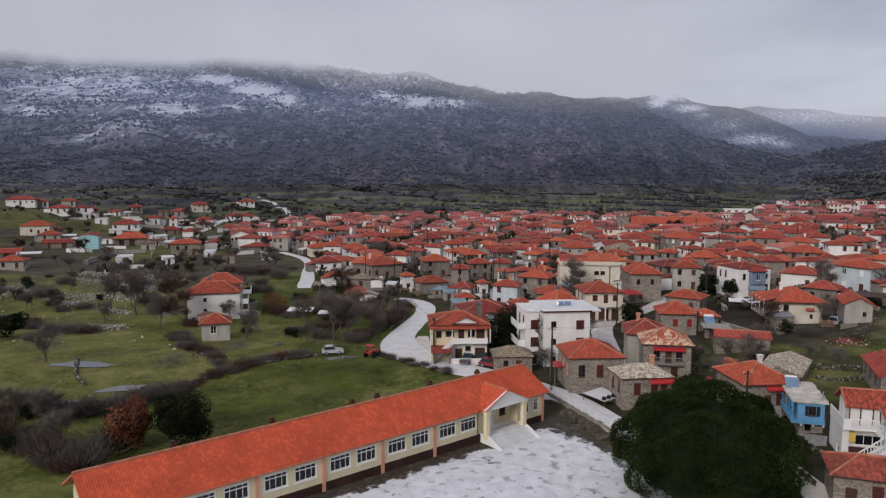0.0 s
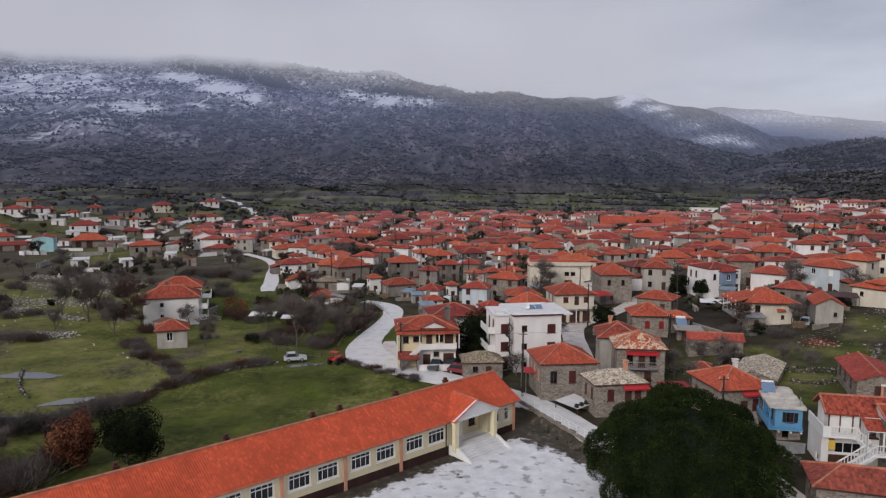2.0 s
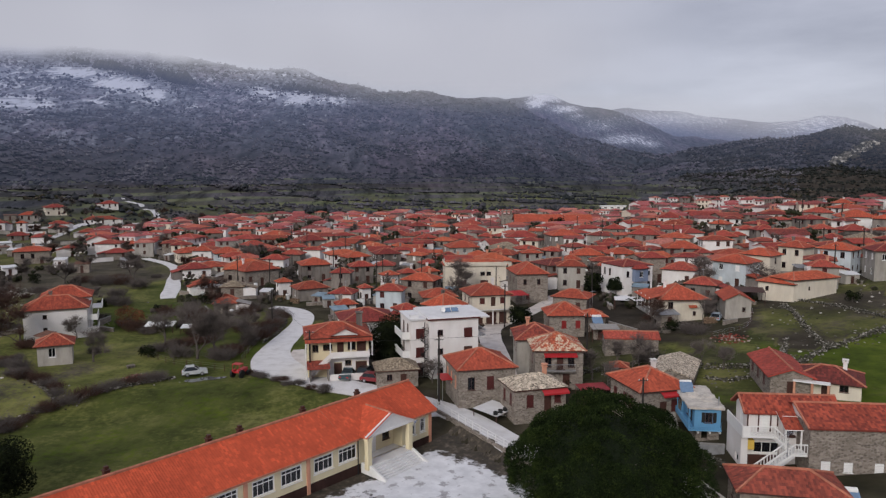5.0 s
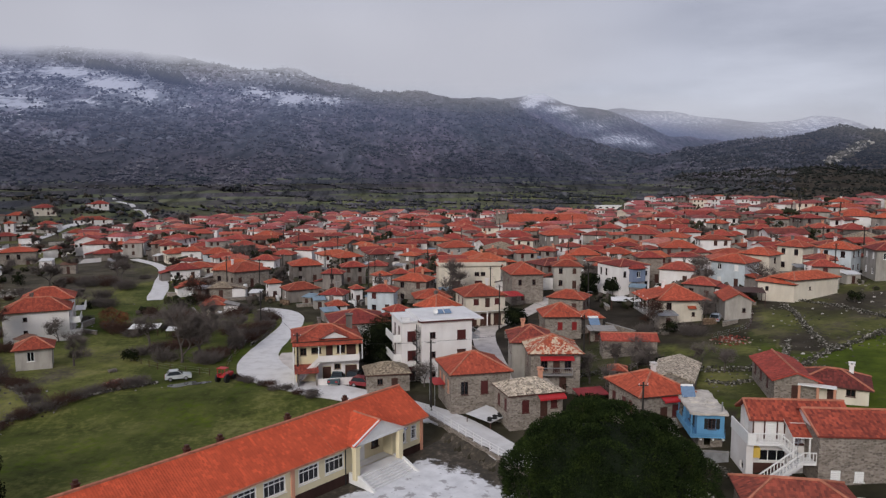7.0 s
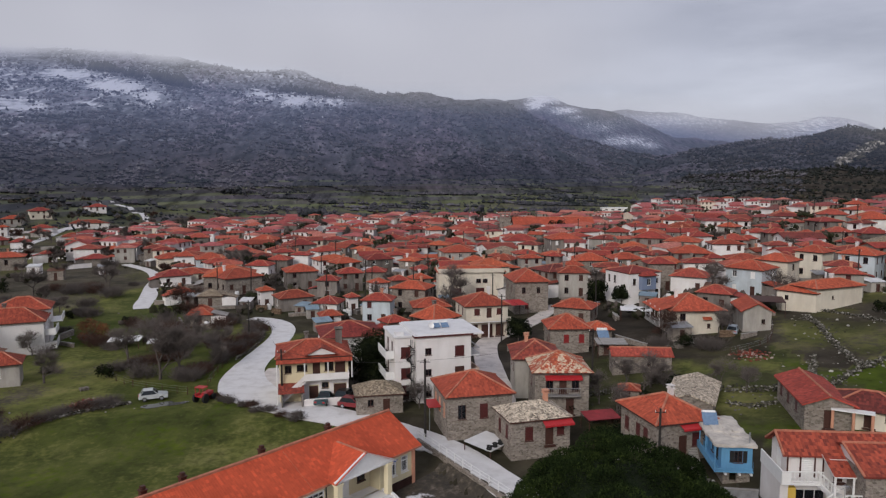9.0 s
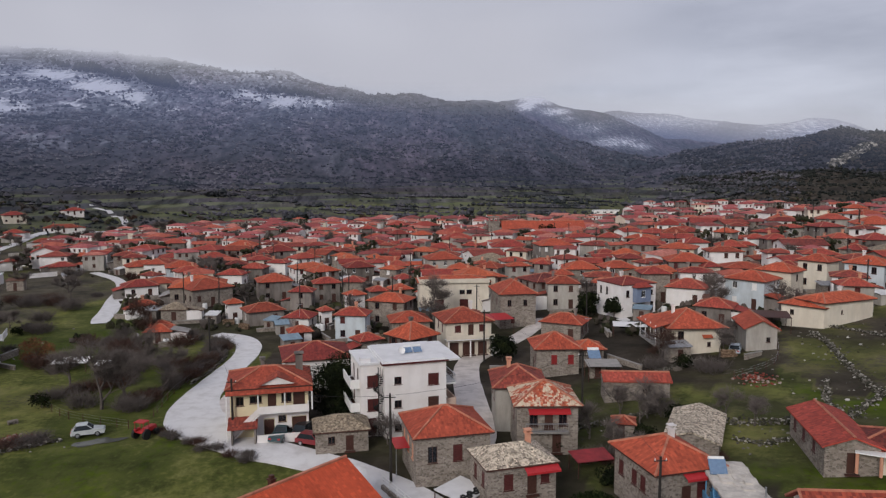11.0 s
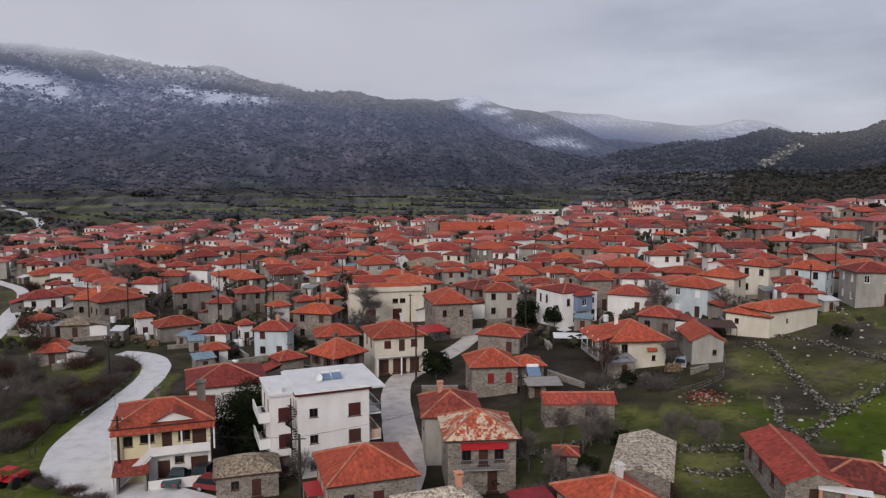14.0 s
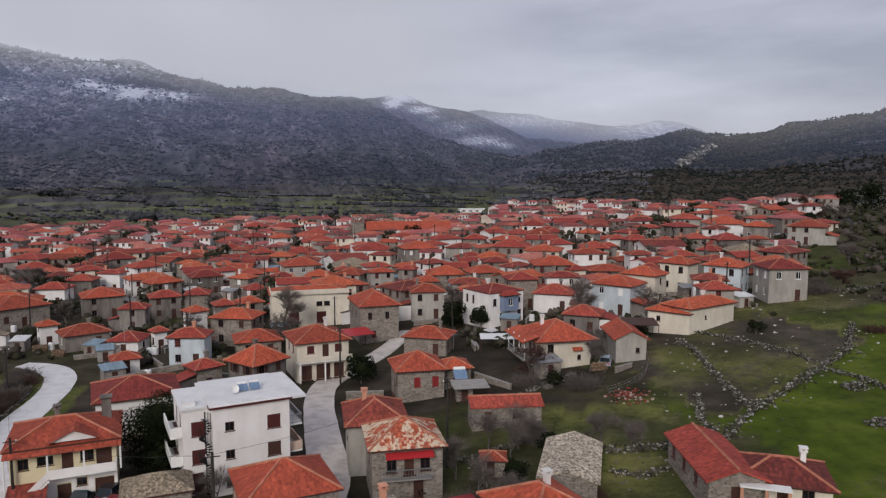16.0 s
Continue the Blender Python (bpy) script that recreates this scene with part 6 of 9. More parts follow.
house("grey", "red", 45.5, 219.1, -28, 4.1, 3.6, 5.0, 2)
house("stone", "red", -6.0, 205.9, -3, 5.1, 4.8, 5.0, 2)
house("grey", "red", 0.3, 193.1, 15, 4.0, 3.4, 4.5, 1)
house("grey", "tile", 5.6, 191.8, 19, 4.5, 4.0, 5.0, 2)
house("grey", "red", 6.7, 214.7, 18, 4.8, 4.4, 4.0, 1)
house("grey", "red", -6.3, 234.4, 16, 7.9, 6.2, 5.0, 2)
house("stone", "tile", 3.6, 174.4, -22, 7.9, 5.8, 5.5, 2)
house("white", "tile", -4.3, 178.9, 31, 3.4, 2.9, 6.0, 2)
house("grey", "red", -12.8, 204.0, 13, 6.2, 4.6, 5.0, 2)
house("grey", "tile", -15.9, 225.4, 33, 7.5, 5.5, 5.0, 2)
house("grey", "red", -17.0, 190.6, -7, 4.9, 3.5, 5.0, 2)
house("grey", "tile", -26.4, 207.7, 17, 8.0, 7.2, 5.0, 2)
house("white", "red", -24.9, 257.2, 34, 8.1, 6.1, 5.0, 2)
house("grey", "red", -36.8, 281.3, 22, 10.3, 8.8, 5.0, 2)
house("grey", "tile", -53.4, 301.3, -11, 10.3, 8.3, 5.0, 2)
house("grey", "red", -54.6, 261.9, 27, 7.9, 6.3, 5.0, 2)
house("stone", "tile", -44.3, 204.4, 9, 12.3, 10.3, 4.6, 1)
house("grey", "red", -36.8, 237.2, -11, 6.6, 5.2, 4.5, 1)
house("white", "red", -40.5, 225.5, -10, 6.8, 5.1, 4.5, 1)
house("white", "red", -54.6, 232.0, 30, 6.9, 5.0, 4.5, 2)
house("white", "tile", -69.3, 250.4, 4, 6.3, 5.9, 4.5, 1)
house("grey", "red", -82.9, 314.0, 10, 8.3, 7.1, 5.0, 2)
house("grey", "red", 69.1, 282.8, -30, 6.0, 5.3, 4.0, 1)
house("grey", "red", 66.3, 231.0, 9, 7.1, 5.6, 4.0, 1)
house("stone", "red", 77.5, 263.4, -25, 7.2, 6.7, 5.0, 2)
house("grey", "tile", 90.8, 282.5, 7, 5.4, 4.4, 5.0, 1)
house("white", "red", 102.4, 274.2, -16, 9.3, 8.6, 6.0, 2)
house("white", "tile", 94.8, 249.9, -16, 6.9, 6.0, 6.0, 2)
house("stone", "red", 101.8, 254.0, -11, 5.7, 5.0, 5.0, 1)
house("pale", "tile", 105.3, 235.8, -50, 5.5, 4.7, 6.0, 2)
house("white", "red", 92.1, 228.4, 2, 6.4, 5.4, 5.0, 1)
house("grey", "red", 97.2, 215.8, -20, 7.5, 6.5, 4.6, 2)
house("white", "red", 108.7, 224.6, -10, 5.5, 4.3, 4.6, 1)
house("grey", "red", 78.1, 229.9, -28, 10.2, 8.3, 6.0, 2)
house("white", "tile", 70.2, 224.2, -26, 7.3, 6.1, 4.4, 1)
house("grey", "tile", 75.8, 194.5, -11, 9.5, 7.6, 5.5, 2)
house("cream", "red", 79.5, 189.6, 1, 3.9, 3.2, 4.2, 1)
house("stone", "tile", 52.1, 205.3, -3, 8.9, 7.1, 5.0, 2)
house("stone", "tile", 45.8, 198.1, -7, 4.8, 4.1, 5.0, 1)
house("stone", "tile", 60.2, 199.7, 0, 7.9, 5.9, 5.0, 2)
house("stone", "red", 61.0, 176.6, -3, 5.8, 5.0, 6.5, 2)
house("pale", "tile", 41.8, 181.1, -7, 6.7, 5.4, 6.0, 2)
house("white", "red", 66.5, 171.0, -31, 7.7, 6.6, 3.8, 1)
house("grey", "red", 63.9, 152.1, -34, 6.1, 5.4, 3.6, 1)
house("ice", "tile", 75.3, 160.8, -52, 7.8, 6.7, 6.0, 2)
house("grey", "red", 102.5, 217.7, -9, 4.0, 2.9, 4.0, 1)
house("grey", "red", 142.9, 272.6, -38, 6.6, 5.1, 4.0, 1)
house("pale", "red", 140.6, 238.7, -27, 8.6, 6.8, 6.0, 2)
house("white", "tile", 167.7, 268.2, -22, 6.6, 5.2, 5.0, 2)
house("stone", "brown", 229.6, 341.9, -44, 10.6, 8.1, 3.5, 1)
house("grey", "red", 110.4, 216.7, -4, 6.6, 5.3, 5.0, 2)
house("grey", "red", 116.3, 211.1, -20, 4.5, 3.5, 4.6, 1)
house("stone", "red", 122.2, 206.2, -8, 5.9, 4.7, 5.0, 2)
house("grey", "red", 130.4, 203.8, -10, 7.2, 6.5, 4.0, 1)
house("white", "tile", 145.2, 225.7, -24, 11.2, 9.8, 5.0, 2)
house("grey", "tile", 146.2, 211.4, -54, 6.7, 5.3, 5.0, 1)
house("grey", "red", 174.9, 230.6, -57, 4.8, 4.1, 4.0, 1)
house("pale", "tile", 152.7, 199.5, -49, 9.1, 7.1, 5.0, 2)
house("stone", "red", 113.5, 186.5, -51, 4.9, 4.3, 5.0, 1)
house("stone", "brown", 119.0, 181.2, -19, 8.3, 7.4, 4.5, 1)
house("cream", "tile", 94.6, 170.3, -57, 6.1, 5.2, 6.4, 2)
house("cream", "red", 90.3, 174.6, -39, 5.1, 4.5, 5.0, 1)
house("ice", "tile", 100.4, 162.3, -52, 7.2, 5.9, 6.0, 2)
house("pale", "red", 105.0, 152.3, -14, 7.3, 6.9, 6.4, 2)
house("cream", "tile", 82.6, 163.8, -54, 6.9, 5.5, 6.4, 2)
house("pale", "red", 88.4, 149.0, -17, 5.5, 4.3, 5.0, 2)
house("pale", "tile", -162.5, 204.9, 21, 7.6, 6.0, 3.0, 1)
house("white", "tile", -120.3, 319.9, 4, 8.5, 6.5, 3.2, 1)
house("cream", "tile", -74.2, 253.0, 28, 9.9, 6.5, 3.6, 1)
house("ice", "tile", -58.3, 238.1, 19, 8.2, 6.9, 5.0, 2)
house("white", "tile", -51.8, 187.0, 33, 4.5, 3.5, 3.0, 1)
house("stone", "tile", -40.6, 163.5, 31, 3.7, 3.1, 3.0, 1)
house("stone", "tile", -41.9, 201.3, 37, 10.0, 8.8, 4.5, 1)
house("white", "red", -61.9, 213.9, 27, 8.0, 6.0, 3.2, 1)
house("grey", "red", -107.8, 332.7, 1, 9.0, 6.5, 3.2, 1)
house("stone", "tile", -86.7, 311.8, 41, 8.4, 6.0, 3.2, 1)

# western hamlet between the pastures and the mountain foot
house("aqua", "red", -173.0, 263.5, 24, 7.2, 8.5, 5.6, 2, "gable", 0.8, 0.2, near=True, label="aqua painted gable-fronted house with red roof", chimneys=0, holes={1: [W(2, 3.4)], 3: [W(2, 3.4)]})
house("stone", "red", -188.0, 265.5, 24, 11.0, 5.5, 2.4, 1, "gable", 1.0, near=True, label="low stone shed with bright red roof in the hamlet", chimneys=0, holes={0: [D(2.0), D(7.0, 2.0, 2.0)]})
house("grey", "red", -185.5, 233.0, 30, 8.5, 6.5, 2.2, 1, "gable", 1.1, near=True, label="low grey barn with bright red roof in rough pasture", chimneys=0, holes={0: [D(3.0, 2.2, 1.9)]})
house("white", "red", -274.5, 362.6, 20, 14.7, 7.5, 3.2, 1)
house("white", "red", -267.6, 368.8, 35, 6.5, 4.9, 2.8, 1)
house("white", "red", -246.4, 354.1, 12, 9.9, 7.4, 3.0, 1)
house("pale", "tile", -259.8, 381.5, 28, 7.3, 5.5, 2.8, 1)
house("white", "red", -240.7, 365.0, 24, 6.9, 5.2, 2.7, 1)
house("cream", "tile", -219.7, 297.7, 18, 12.2, 9.1, 4.3, 1)
house("pale", "red", -205.9, 286.4, 30, 8.0, 6.1, 3.2, 1)
house("white", "red", -199.3, 337.0, 22, 12.6, 9.5, 3.0, 1)
house("white", "red", -196.8, 359.1, 15, 7.3, 5.5, 3.5, 1)
house("grey", "red", -224.2, 390.2, 26, 7.7, 5.8, 2.5, 1)
house("pale", "tile", -197.9, 391.4, 20, 9.4, 7.1, 3.0, 1)
house("cream", "red", -199.6, 422.8, 35, 10.7, 8.1, 4.3, 2)
house("white", "tile", -185.5, 359.3, 12, 4.0, 3.0, 4.7, 2)
house("white", "red", -176.4, 377.0, 28, 8.3, 6.3, 2.9, 1)
house("grey", "red", -174.1, 333.4, 24, 8.0, 6.0, 2.5, 1)
house("white", "red", -157.1, 319.4, 18, 7.1, 5.3, 3.0, 1)
house("white", "red", -122.3, 270.2, 30, 4.6, 3.5, 3.4, 2)
house("white", "red", -184.3, 461.0, 22, 10.0, 7.5, 2.7, 1)
house("white", "tile", -167.6, 406.9, 15, 16.3, 7.0, 2.7, 1)
house("stone", "red", -102.4, 260.9, 26, 7.1, 5.3, 2.7, 1)
house("white", "tile", -106.7, 286.1, 20, 5.2, 3.9, 3.2, 2)
house("white", "red", -99.8, 296.9, 35, 7.5, 5.6, 3.6, 2)
house("white", "red", -228.3, 376.1, 12, 6.3, 4.7, 2.5, 1)
house("pale", "red", -237.0, 368.5, 28, 5.6, 4.3, 2.5, 1)
house("white", "tile", -149.7, 349.1, 24, 8.1, 6.1, 2.6, 1)
house("pale", "red", -172.8, 367.5, 18, 7.5, 5.7, 2.5, 1)
house("stone", "tile", -165.5, 281.5, 26, 12.5, 8.0, 3.4, 1, rise=2.0, over=0.8, near=True, label="stone barn with broad orange roof and open front", chimneys=0, holes={0: [D(1.5, 2.0, 2.3), D(5.5, 2.2, 2.3)]})
house("stone", "tile", -126.5, 251.0, 22, 10.5, 7.0, 4.4, 1, rise=1.2, near=True, label="stone house with low orange roof and white chimney", holes={0: [W(2.0, 1.8, 1.0, 1.6, "plain"), W(5.0, 1.8, 1.0, 1.6, "plain"), D(7.6)]})
house("white", "red", -115.5, 277.5, 20, 7.6, 8.0, 5.6, 2, "gable", 1.6, near=True, label="white gable-fronted house with red roof", holes={0: [W(1.6, 3.3, 0.9, 1.2, "plain"), W(4.6, 3.3, 0.9, 1.2, "plain"), W(3.2, 0.9, 0.9, 1.2, "plain")], 1: [W(3, 3)]})


# ---- houses of the far village, placed between the others ----
def fill_village():
    rng = random.Random(11)
    made = 0
    block = Shape()
    for tries in range(15000):
        reach = (165, 290) if tries < 5000 else (290, 500)
        turn, far = rng.uniform(-26, 48), math.sqrt(rng.uniform(reach[0] ** 2, reach[1] ** 2))
        x, y = CENTRE[0] + far * math.sin(radians(turn)), CENTRE[1] + far * math.cos(radians(turn))
        if not inside(VILLAGE, x, y) or (x < 14 and far < 212) or (turn > 35 and far > 215 and rng.random() < 0.65):
            continue
        w = rng.uniform(5.2, 11.0)
        if any(math.hypot(x - a, y - b) < 0.48 * (w + c) + 1.5 for a, b, c in HOUSES):
            continue
        if any(math.hypot(x - a, y - b) < 0.5 * (w + c) + 1 for a, b, c in ROADS):
            continue
        wall = rng.choice(["grey", "stone", "stone", "pale", "white", "white", "white", "white", "cream"])
        storeys = rng.choice([1, 2, 2, 2])
        rot, d, h = rng.choice([-30, -18, -8, 5, 14, 24]), w * rng.uniform(0.6, 0.95), 2.7 + rng.uniform(2.1, 2.7) * (storeys - 1)
        kind, rise = rng.choice(["hip", "hip", "hip", "gable"]), 0.235 * min(w, d) / 2 + 0.22
        if far < 400 and made < 120:
            made += 1
            house(wall, rng.choice(["tile", "red", "red", "tile", "red", "dull", "dull"]), x, y, rot, w, d, h, storeys, kind, rise)
            continue
        HOUSES.append((x, y, w))
        m = pose(x, y, relief(x, y), 0, 0, rot)
        far_block(block, m, rng, w, d, h, storeys, kind, rise)
        if rng.random() < 0.4:
            far_block(block, m @ pose((w / 2 + 1.2) * rng.choice([-1, 1]), -0.6, 0), rng, 2.6, d * 0.6, 2.4, 1, "hip", 0.5)
    ob = new("far_houses", block.mesh("far_houses", HAZED_FAR_ROOFS + [WALL["white"], WALL["grey"], WALL["cream"], WALL["stone"], WALL["pale"], WOOD_DARK]))
    tagged(ob, "distant crowd of low houses under red tiled roofs", "houses", "", "stuff")


def far_block(block, m, rng, w, d, h, storeys, kind, rise):
    """One distant house added to the crowd: walls, windows and a tiled roof with thickness."""
    tone = rng.choice([6, 6, 6, 6, 7, 8, 9, 9, 10])
    c = [m @ Vector(q) for q in ((-w / 2, -d / 2, -2), (w / 2, -d / 2, -2), (w / 2, d / 2, -2), (-w / 2, d / 2, -2))]
    up = m.to_3x3() @ Vector((0, 0, h + 2))
    for k in range(4):
        block.face([c[k], c[(k + 1) % 4], c[(k + 1) % 4] + up, c[k] + up], tone)
    for k in range(int(w / 2.2)):
        u = -w / 2 + 0.7 + 2.2 * k
        for floor in range(storeys):
            if rng.random() < 0.85:
                q = [m @ Vector((u + i, -d / 2 - 0.04, 1.0 + 2.5 * floor + j)) for i, j in ((0, 0), (0.9, 0), (0.9, 1.25), (0, 1.25))]
                block.face(q, 11)
    a, b, low, top = w / 2 + 0.4, d / 2 + 0.4, h - 0.12, h + rise
    e = [m @ Vector(q) for q in ((-a, -b, low), (a, -b, low), (a, b, low), (-a, b, low))]
    in_by = a - b * 0.9 if kind == "hip" else a
    r = [m @ Vector((-max(0.1, in_by), 0, top)), m @ Vector((max(0.1, in_by), 0, top))]
    mat = rng.randrange(6)
    slope(block, e[0], e[1], [r[1], r[0]], mat)
    slope(block, e[2], e[3], [r[0], r[1]], mat)
    if kind == "hip":
        slope(block, e[1], e[2], [r[1]], mat)
        slope(block, e[3], e[0], [r[0]], mat)
    else:
        block.face([e[1], e[2], r[1]], tone)
        block.face([e[3], e[0], r[0]], tone)
    block.face(e[::-1], 11)


# Distant tile tones, with haze put into the colour as a rosier tint.
HAZED_FAR_ROOFS = [tiles(name, light, dark, even=True) for name, light, dark in (
    ("far_orange_tiles", (0.50, 0.130, 0.082), (0.39, 0.095, 0.062)),
    ("far_red_tiles", (0.38, 0.086, 0.078), (0.28, 0.064, 0.060)),
    ("far_dull_tiles", (0.31, 0.080, 0.070), (0.20, 0.058, 0.052)),
    ("far_brown_tiles", (0.21, 0.074, 0.062), (0.14, 0.052, 0.046)),
    ("far_pale_tiles", (0.54, 0.205, 0.155), (0.43, 0.145, 0.11)),
    ("far_rose_tiles", (0.46, 0.130, 0.125), (0.35, 0.098, 0.095)))]
fill_village()


# ---- cloud hanging on the ridge and painted haze ----
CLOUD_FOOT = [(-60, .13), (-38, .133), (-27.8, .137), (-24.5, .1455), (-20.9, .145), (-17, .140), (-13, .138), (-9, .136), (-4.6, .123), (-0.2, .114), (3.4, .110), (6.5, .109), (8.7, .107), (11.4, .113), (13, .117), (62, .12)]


def cloud_haze_material():
    m = bpy.data.materials.new("cloud_and_haze_glow")
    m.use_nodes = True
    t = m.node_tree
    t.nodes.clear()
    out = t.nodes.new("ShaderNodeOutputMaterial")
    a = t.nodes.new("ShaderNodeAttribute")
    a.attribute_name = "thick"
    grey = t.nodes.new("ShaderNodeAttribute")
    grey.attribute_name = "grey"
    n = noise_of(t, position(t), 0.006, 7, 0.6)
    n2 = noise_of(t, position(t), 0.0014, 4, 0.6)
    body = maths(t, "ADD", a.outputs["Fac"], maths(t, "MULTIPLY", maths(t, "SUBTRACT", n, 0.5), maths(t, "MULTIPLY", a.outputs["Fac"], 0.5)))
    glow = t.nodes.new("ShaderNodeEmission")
    # Blue glow stands in for distance haze, grey for the cloud itself.
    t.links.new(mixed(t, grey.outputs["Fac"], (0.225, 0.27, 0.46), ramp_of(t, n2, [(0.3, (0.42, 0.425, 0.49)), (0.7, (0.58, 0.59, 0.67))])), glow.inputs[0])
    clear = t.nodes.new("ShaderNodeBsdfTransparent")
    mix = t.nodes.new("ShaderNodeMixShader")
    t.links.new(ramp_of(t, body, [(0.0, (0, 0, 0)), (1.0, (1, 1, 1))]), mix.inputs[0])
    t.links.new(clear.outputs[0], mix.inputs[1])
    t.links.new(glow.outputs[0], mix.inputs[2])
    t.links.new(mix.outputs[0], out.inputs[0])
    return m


CLOUD_HAZE = cloud_haze_material()


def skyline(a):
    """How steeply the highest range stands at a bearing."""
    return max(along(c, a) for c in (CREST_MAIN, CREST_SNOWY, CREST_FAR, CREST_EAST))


def cloud_haze_sheet(label, reach, first, last, thick):
    """A curved glowing sheet at one distance that paints cloud and haze; thick(bearing, steepness) says how dense it
    is.
    """
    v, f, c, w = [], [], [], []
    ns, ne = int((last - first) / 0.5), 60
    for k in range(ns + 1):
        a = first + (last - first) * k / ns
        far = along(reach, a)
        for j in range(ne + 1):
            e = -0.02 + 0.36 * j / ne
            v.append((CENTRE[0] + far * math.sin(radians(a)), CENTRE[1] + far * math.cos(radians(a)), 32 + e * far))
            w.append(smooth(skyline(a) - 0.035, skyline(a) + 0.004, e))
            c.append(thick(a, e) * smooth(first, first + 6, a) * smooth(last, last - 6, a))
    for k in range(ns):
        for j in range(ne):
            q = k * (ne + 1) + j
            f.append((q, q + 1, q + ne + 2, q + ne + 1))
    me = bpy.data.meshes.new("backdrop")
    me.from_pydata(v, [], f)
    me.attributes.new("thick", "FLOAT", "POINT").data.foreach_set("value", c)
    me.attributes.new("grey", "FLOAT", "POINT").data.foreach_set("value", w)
    me.materials.append(CLOUD_HAZE)
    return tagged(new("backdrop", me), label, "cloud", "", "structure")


def ridge_cloud_haze(a, e):
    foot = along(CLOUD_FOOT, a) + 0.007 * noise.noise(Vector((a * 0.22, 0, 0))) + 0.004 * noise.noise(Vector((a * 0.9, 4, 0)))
    # The veil paints haze over the slopes below the cloud.
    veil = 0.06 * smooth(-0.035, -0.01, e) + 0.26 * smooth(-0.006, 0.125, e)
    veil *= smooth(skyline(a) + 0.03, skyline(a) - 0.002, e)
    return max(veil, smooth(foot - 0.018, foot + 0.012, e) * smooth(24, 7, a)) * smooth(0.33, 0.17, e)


cloud_haze_sheet("grey low cloud clinging to the mountain ridge above a glowing haze veil", [(-75, 330), (-38, 400), (-25, 470), (-15, 560), (0, 640)], -75, 62, ridge_cloud_haze)
# Added sheets whose glow imitates aerial haze on the far ranges.
cloud_haze_sheet("thin glowing haze veil before the snowy range", [(0, 1900)], -10, 75, lambda a, e: 0.10 * smooth(-0.01, 0.03, e) * smooth(skyline(a) + 0.03, skyline(a) - 0.002, e))
cloud_haze_sheet("thin glowing blue haze veil before the far ranges", [(0, 3000)], -10, 75, lambda a, e: 0.32 * smooth(-0.01, 0.03, e) * smooth(skyline(a) + 0.03, skyline(a) - 0.002, e))


# ---- plants ----
def blob_stuff(name, label, places, mat, category="woods", coarse=False):
    """Many small rough clumps in one mesh: (x, y, z, wide, tall) each."""
    rng = np.random.RandomState(4)
    g = (1 + 5 ** 0.5) / 2
    base = np.array([(-1, g, 0), (1, g, 0), (-1, -g, 0), (1, -g, 0), (0, -1, g), (0, 1, g), (0, -1, -g), (0, 1, -g), (g, 0, -1), (g, 0, 1), (-g, 0, -1), (-g, 0, 1)], float) / 1.9
    tri = np.array([(0, 11, 5), (0, 5, 1), (0, 1, 7), (0, 7, 10), (0, 10, 11), (1, 5, 9), (5, 11, 4), (11, 10, 2), (10, 7, 6), (7, 1, 8), (3, 9, 4), (3, 4, 2), (3, 2, 6), (3, 6, 8), (3, 8, 9), (4, 9, 5), (2, 4, 11), (6, 2, 10), (8, 6, 7), (9, 8, 1)])
    if coarse:
        base = np.array([(1, 0, 0), (-1, 0, 0), (0, 1, 0), (0, -1, 0), (0, 0, 1), (0, 0, -1)], float)
        tri = np.array([(0, 2, 4), (2, 1, 4), (1, 3, 4), (3, 0, 4), (2, 0, 5), (1, 2, 5), (3, 1, 5), (0, 3, 5)])
    p = np.array(places)
    n, c = len(p), len(base)
    v = base[None] * (0.6 + 0.8 * rng.rand(n, c, 1))
    v = v * np.stack([p[:, 3], p[:, 3], p[:, 4]], -1)[:, None] / 2 + p[:, None, :3] + np.array([0, 0, 0.35]) * p[:, None, 4:5]
    f = (tri[None] + c * np.arange(n)[:, None, None]).reshape(-1, 3)
    me = bpy.data.meshes.new(name)
    me.from_pydata(v.reshape(-1, 3).tolist(), [], f.tolist())
    me.materials.append(mat)
    return tagged(new(name, me), label, category, "", "stuff")




def winter_wood():
    """Bare scrub whose tone drifts from thicket to thicket."""
    m, t, b = material("bare_winter_scrub", 0.95, 0.05)
    face = t.nodes.new("ShaderNodeMapping")
    face.inputs["Scale"].default_value = (1.0, 0.15, 1.2)
    t.links.new(position(t), face.inputs[0])
    r = t.nodes.new("ShaderNodeNewGeometry").outputs["Random Per Island"]
    tone = maths(t, "ADD", maths(t, "MULTIPLY", noise_of(t, face.outputs[0], 0.035, 5, 0.65), 0.85), maths(t, "MULTIPLY", r, 0.16))
    base = ramp_of(t, tone, [(0.36, (0.025, 0.030, 0.031)), (0.46, (0.048, 0.051, 0.056)), (0.54, (0.077, 0.073, 0.085)), (0.62, (0.113, 0.107, 0.124)), (0.70, (0.155, 0.150, 0.160))])
    t.links.new(base, b.inputs["Base Color"])
    return m


WINTER_WOOD = winter_wood()
EVERGREEN = islands("evergreen_scrub", [(0.0, (0.012, 0.015, 0.014)), (0.6, (0.024, 0.027, 0.024)), (1.0, (0.042, 0.041, 0.040))])


GARDEN = islands("garden_greenery", [(0.0, (0.016, 0.020, 0.010)), (0.4, (0.040, 0.042, 0.022)), (0.7, (0.070, 0.060, 0.048)), (1.0, (0.10, 0.085, 0.075))])


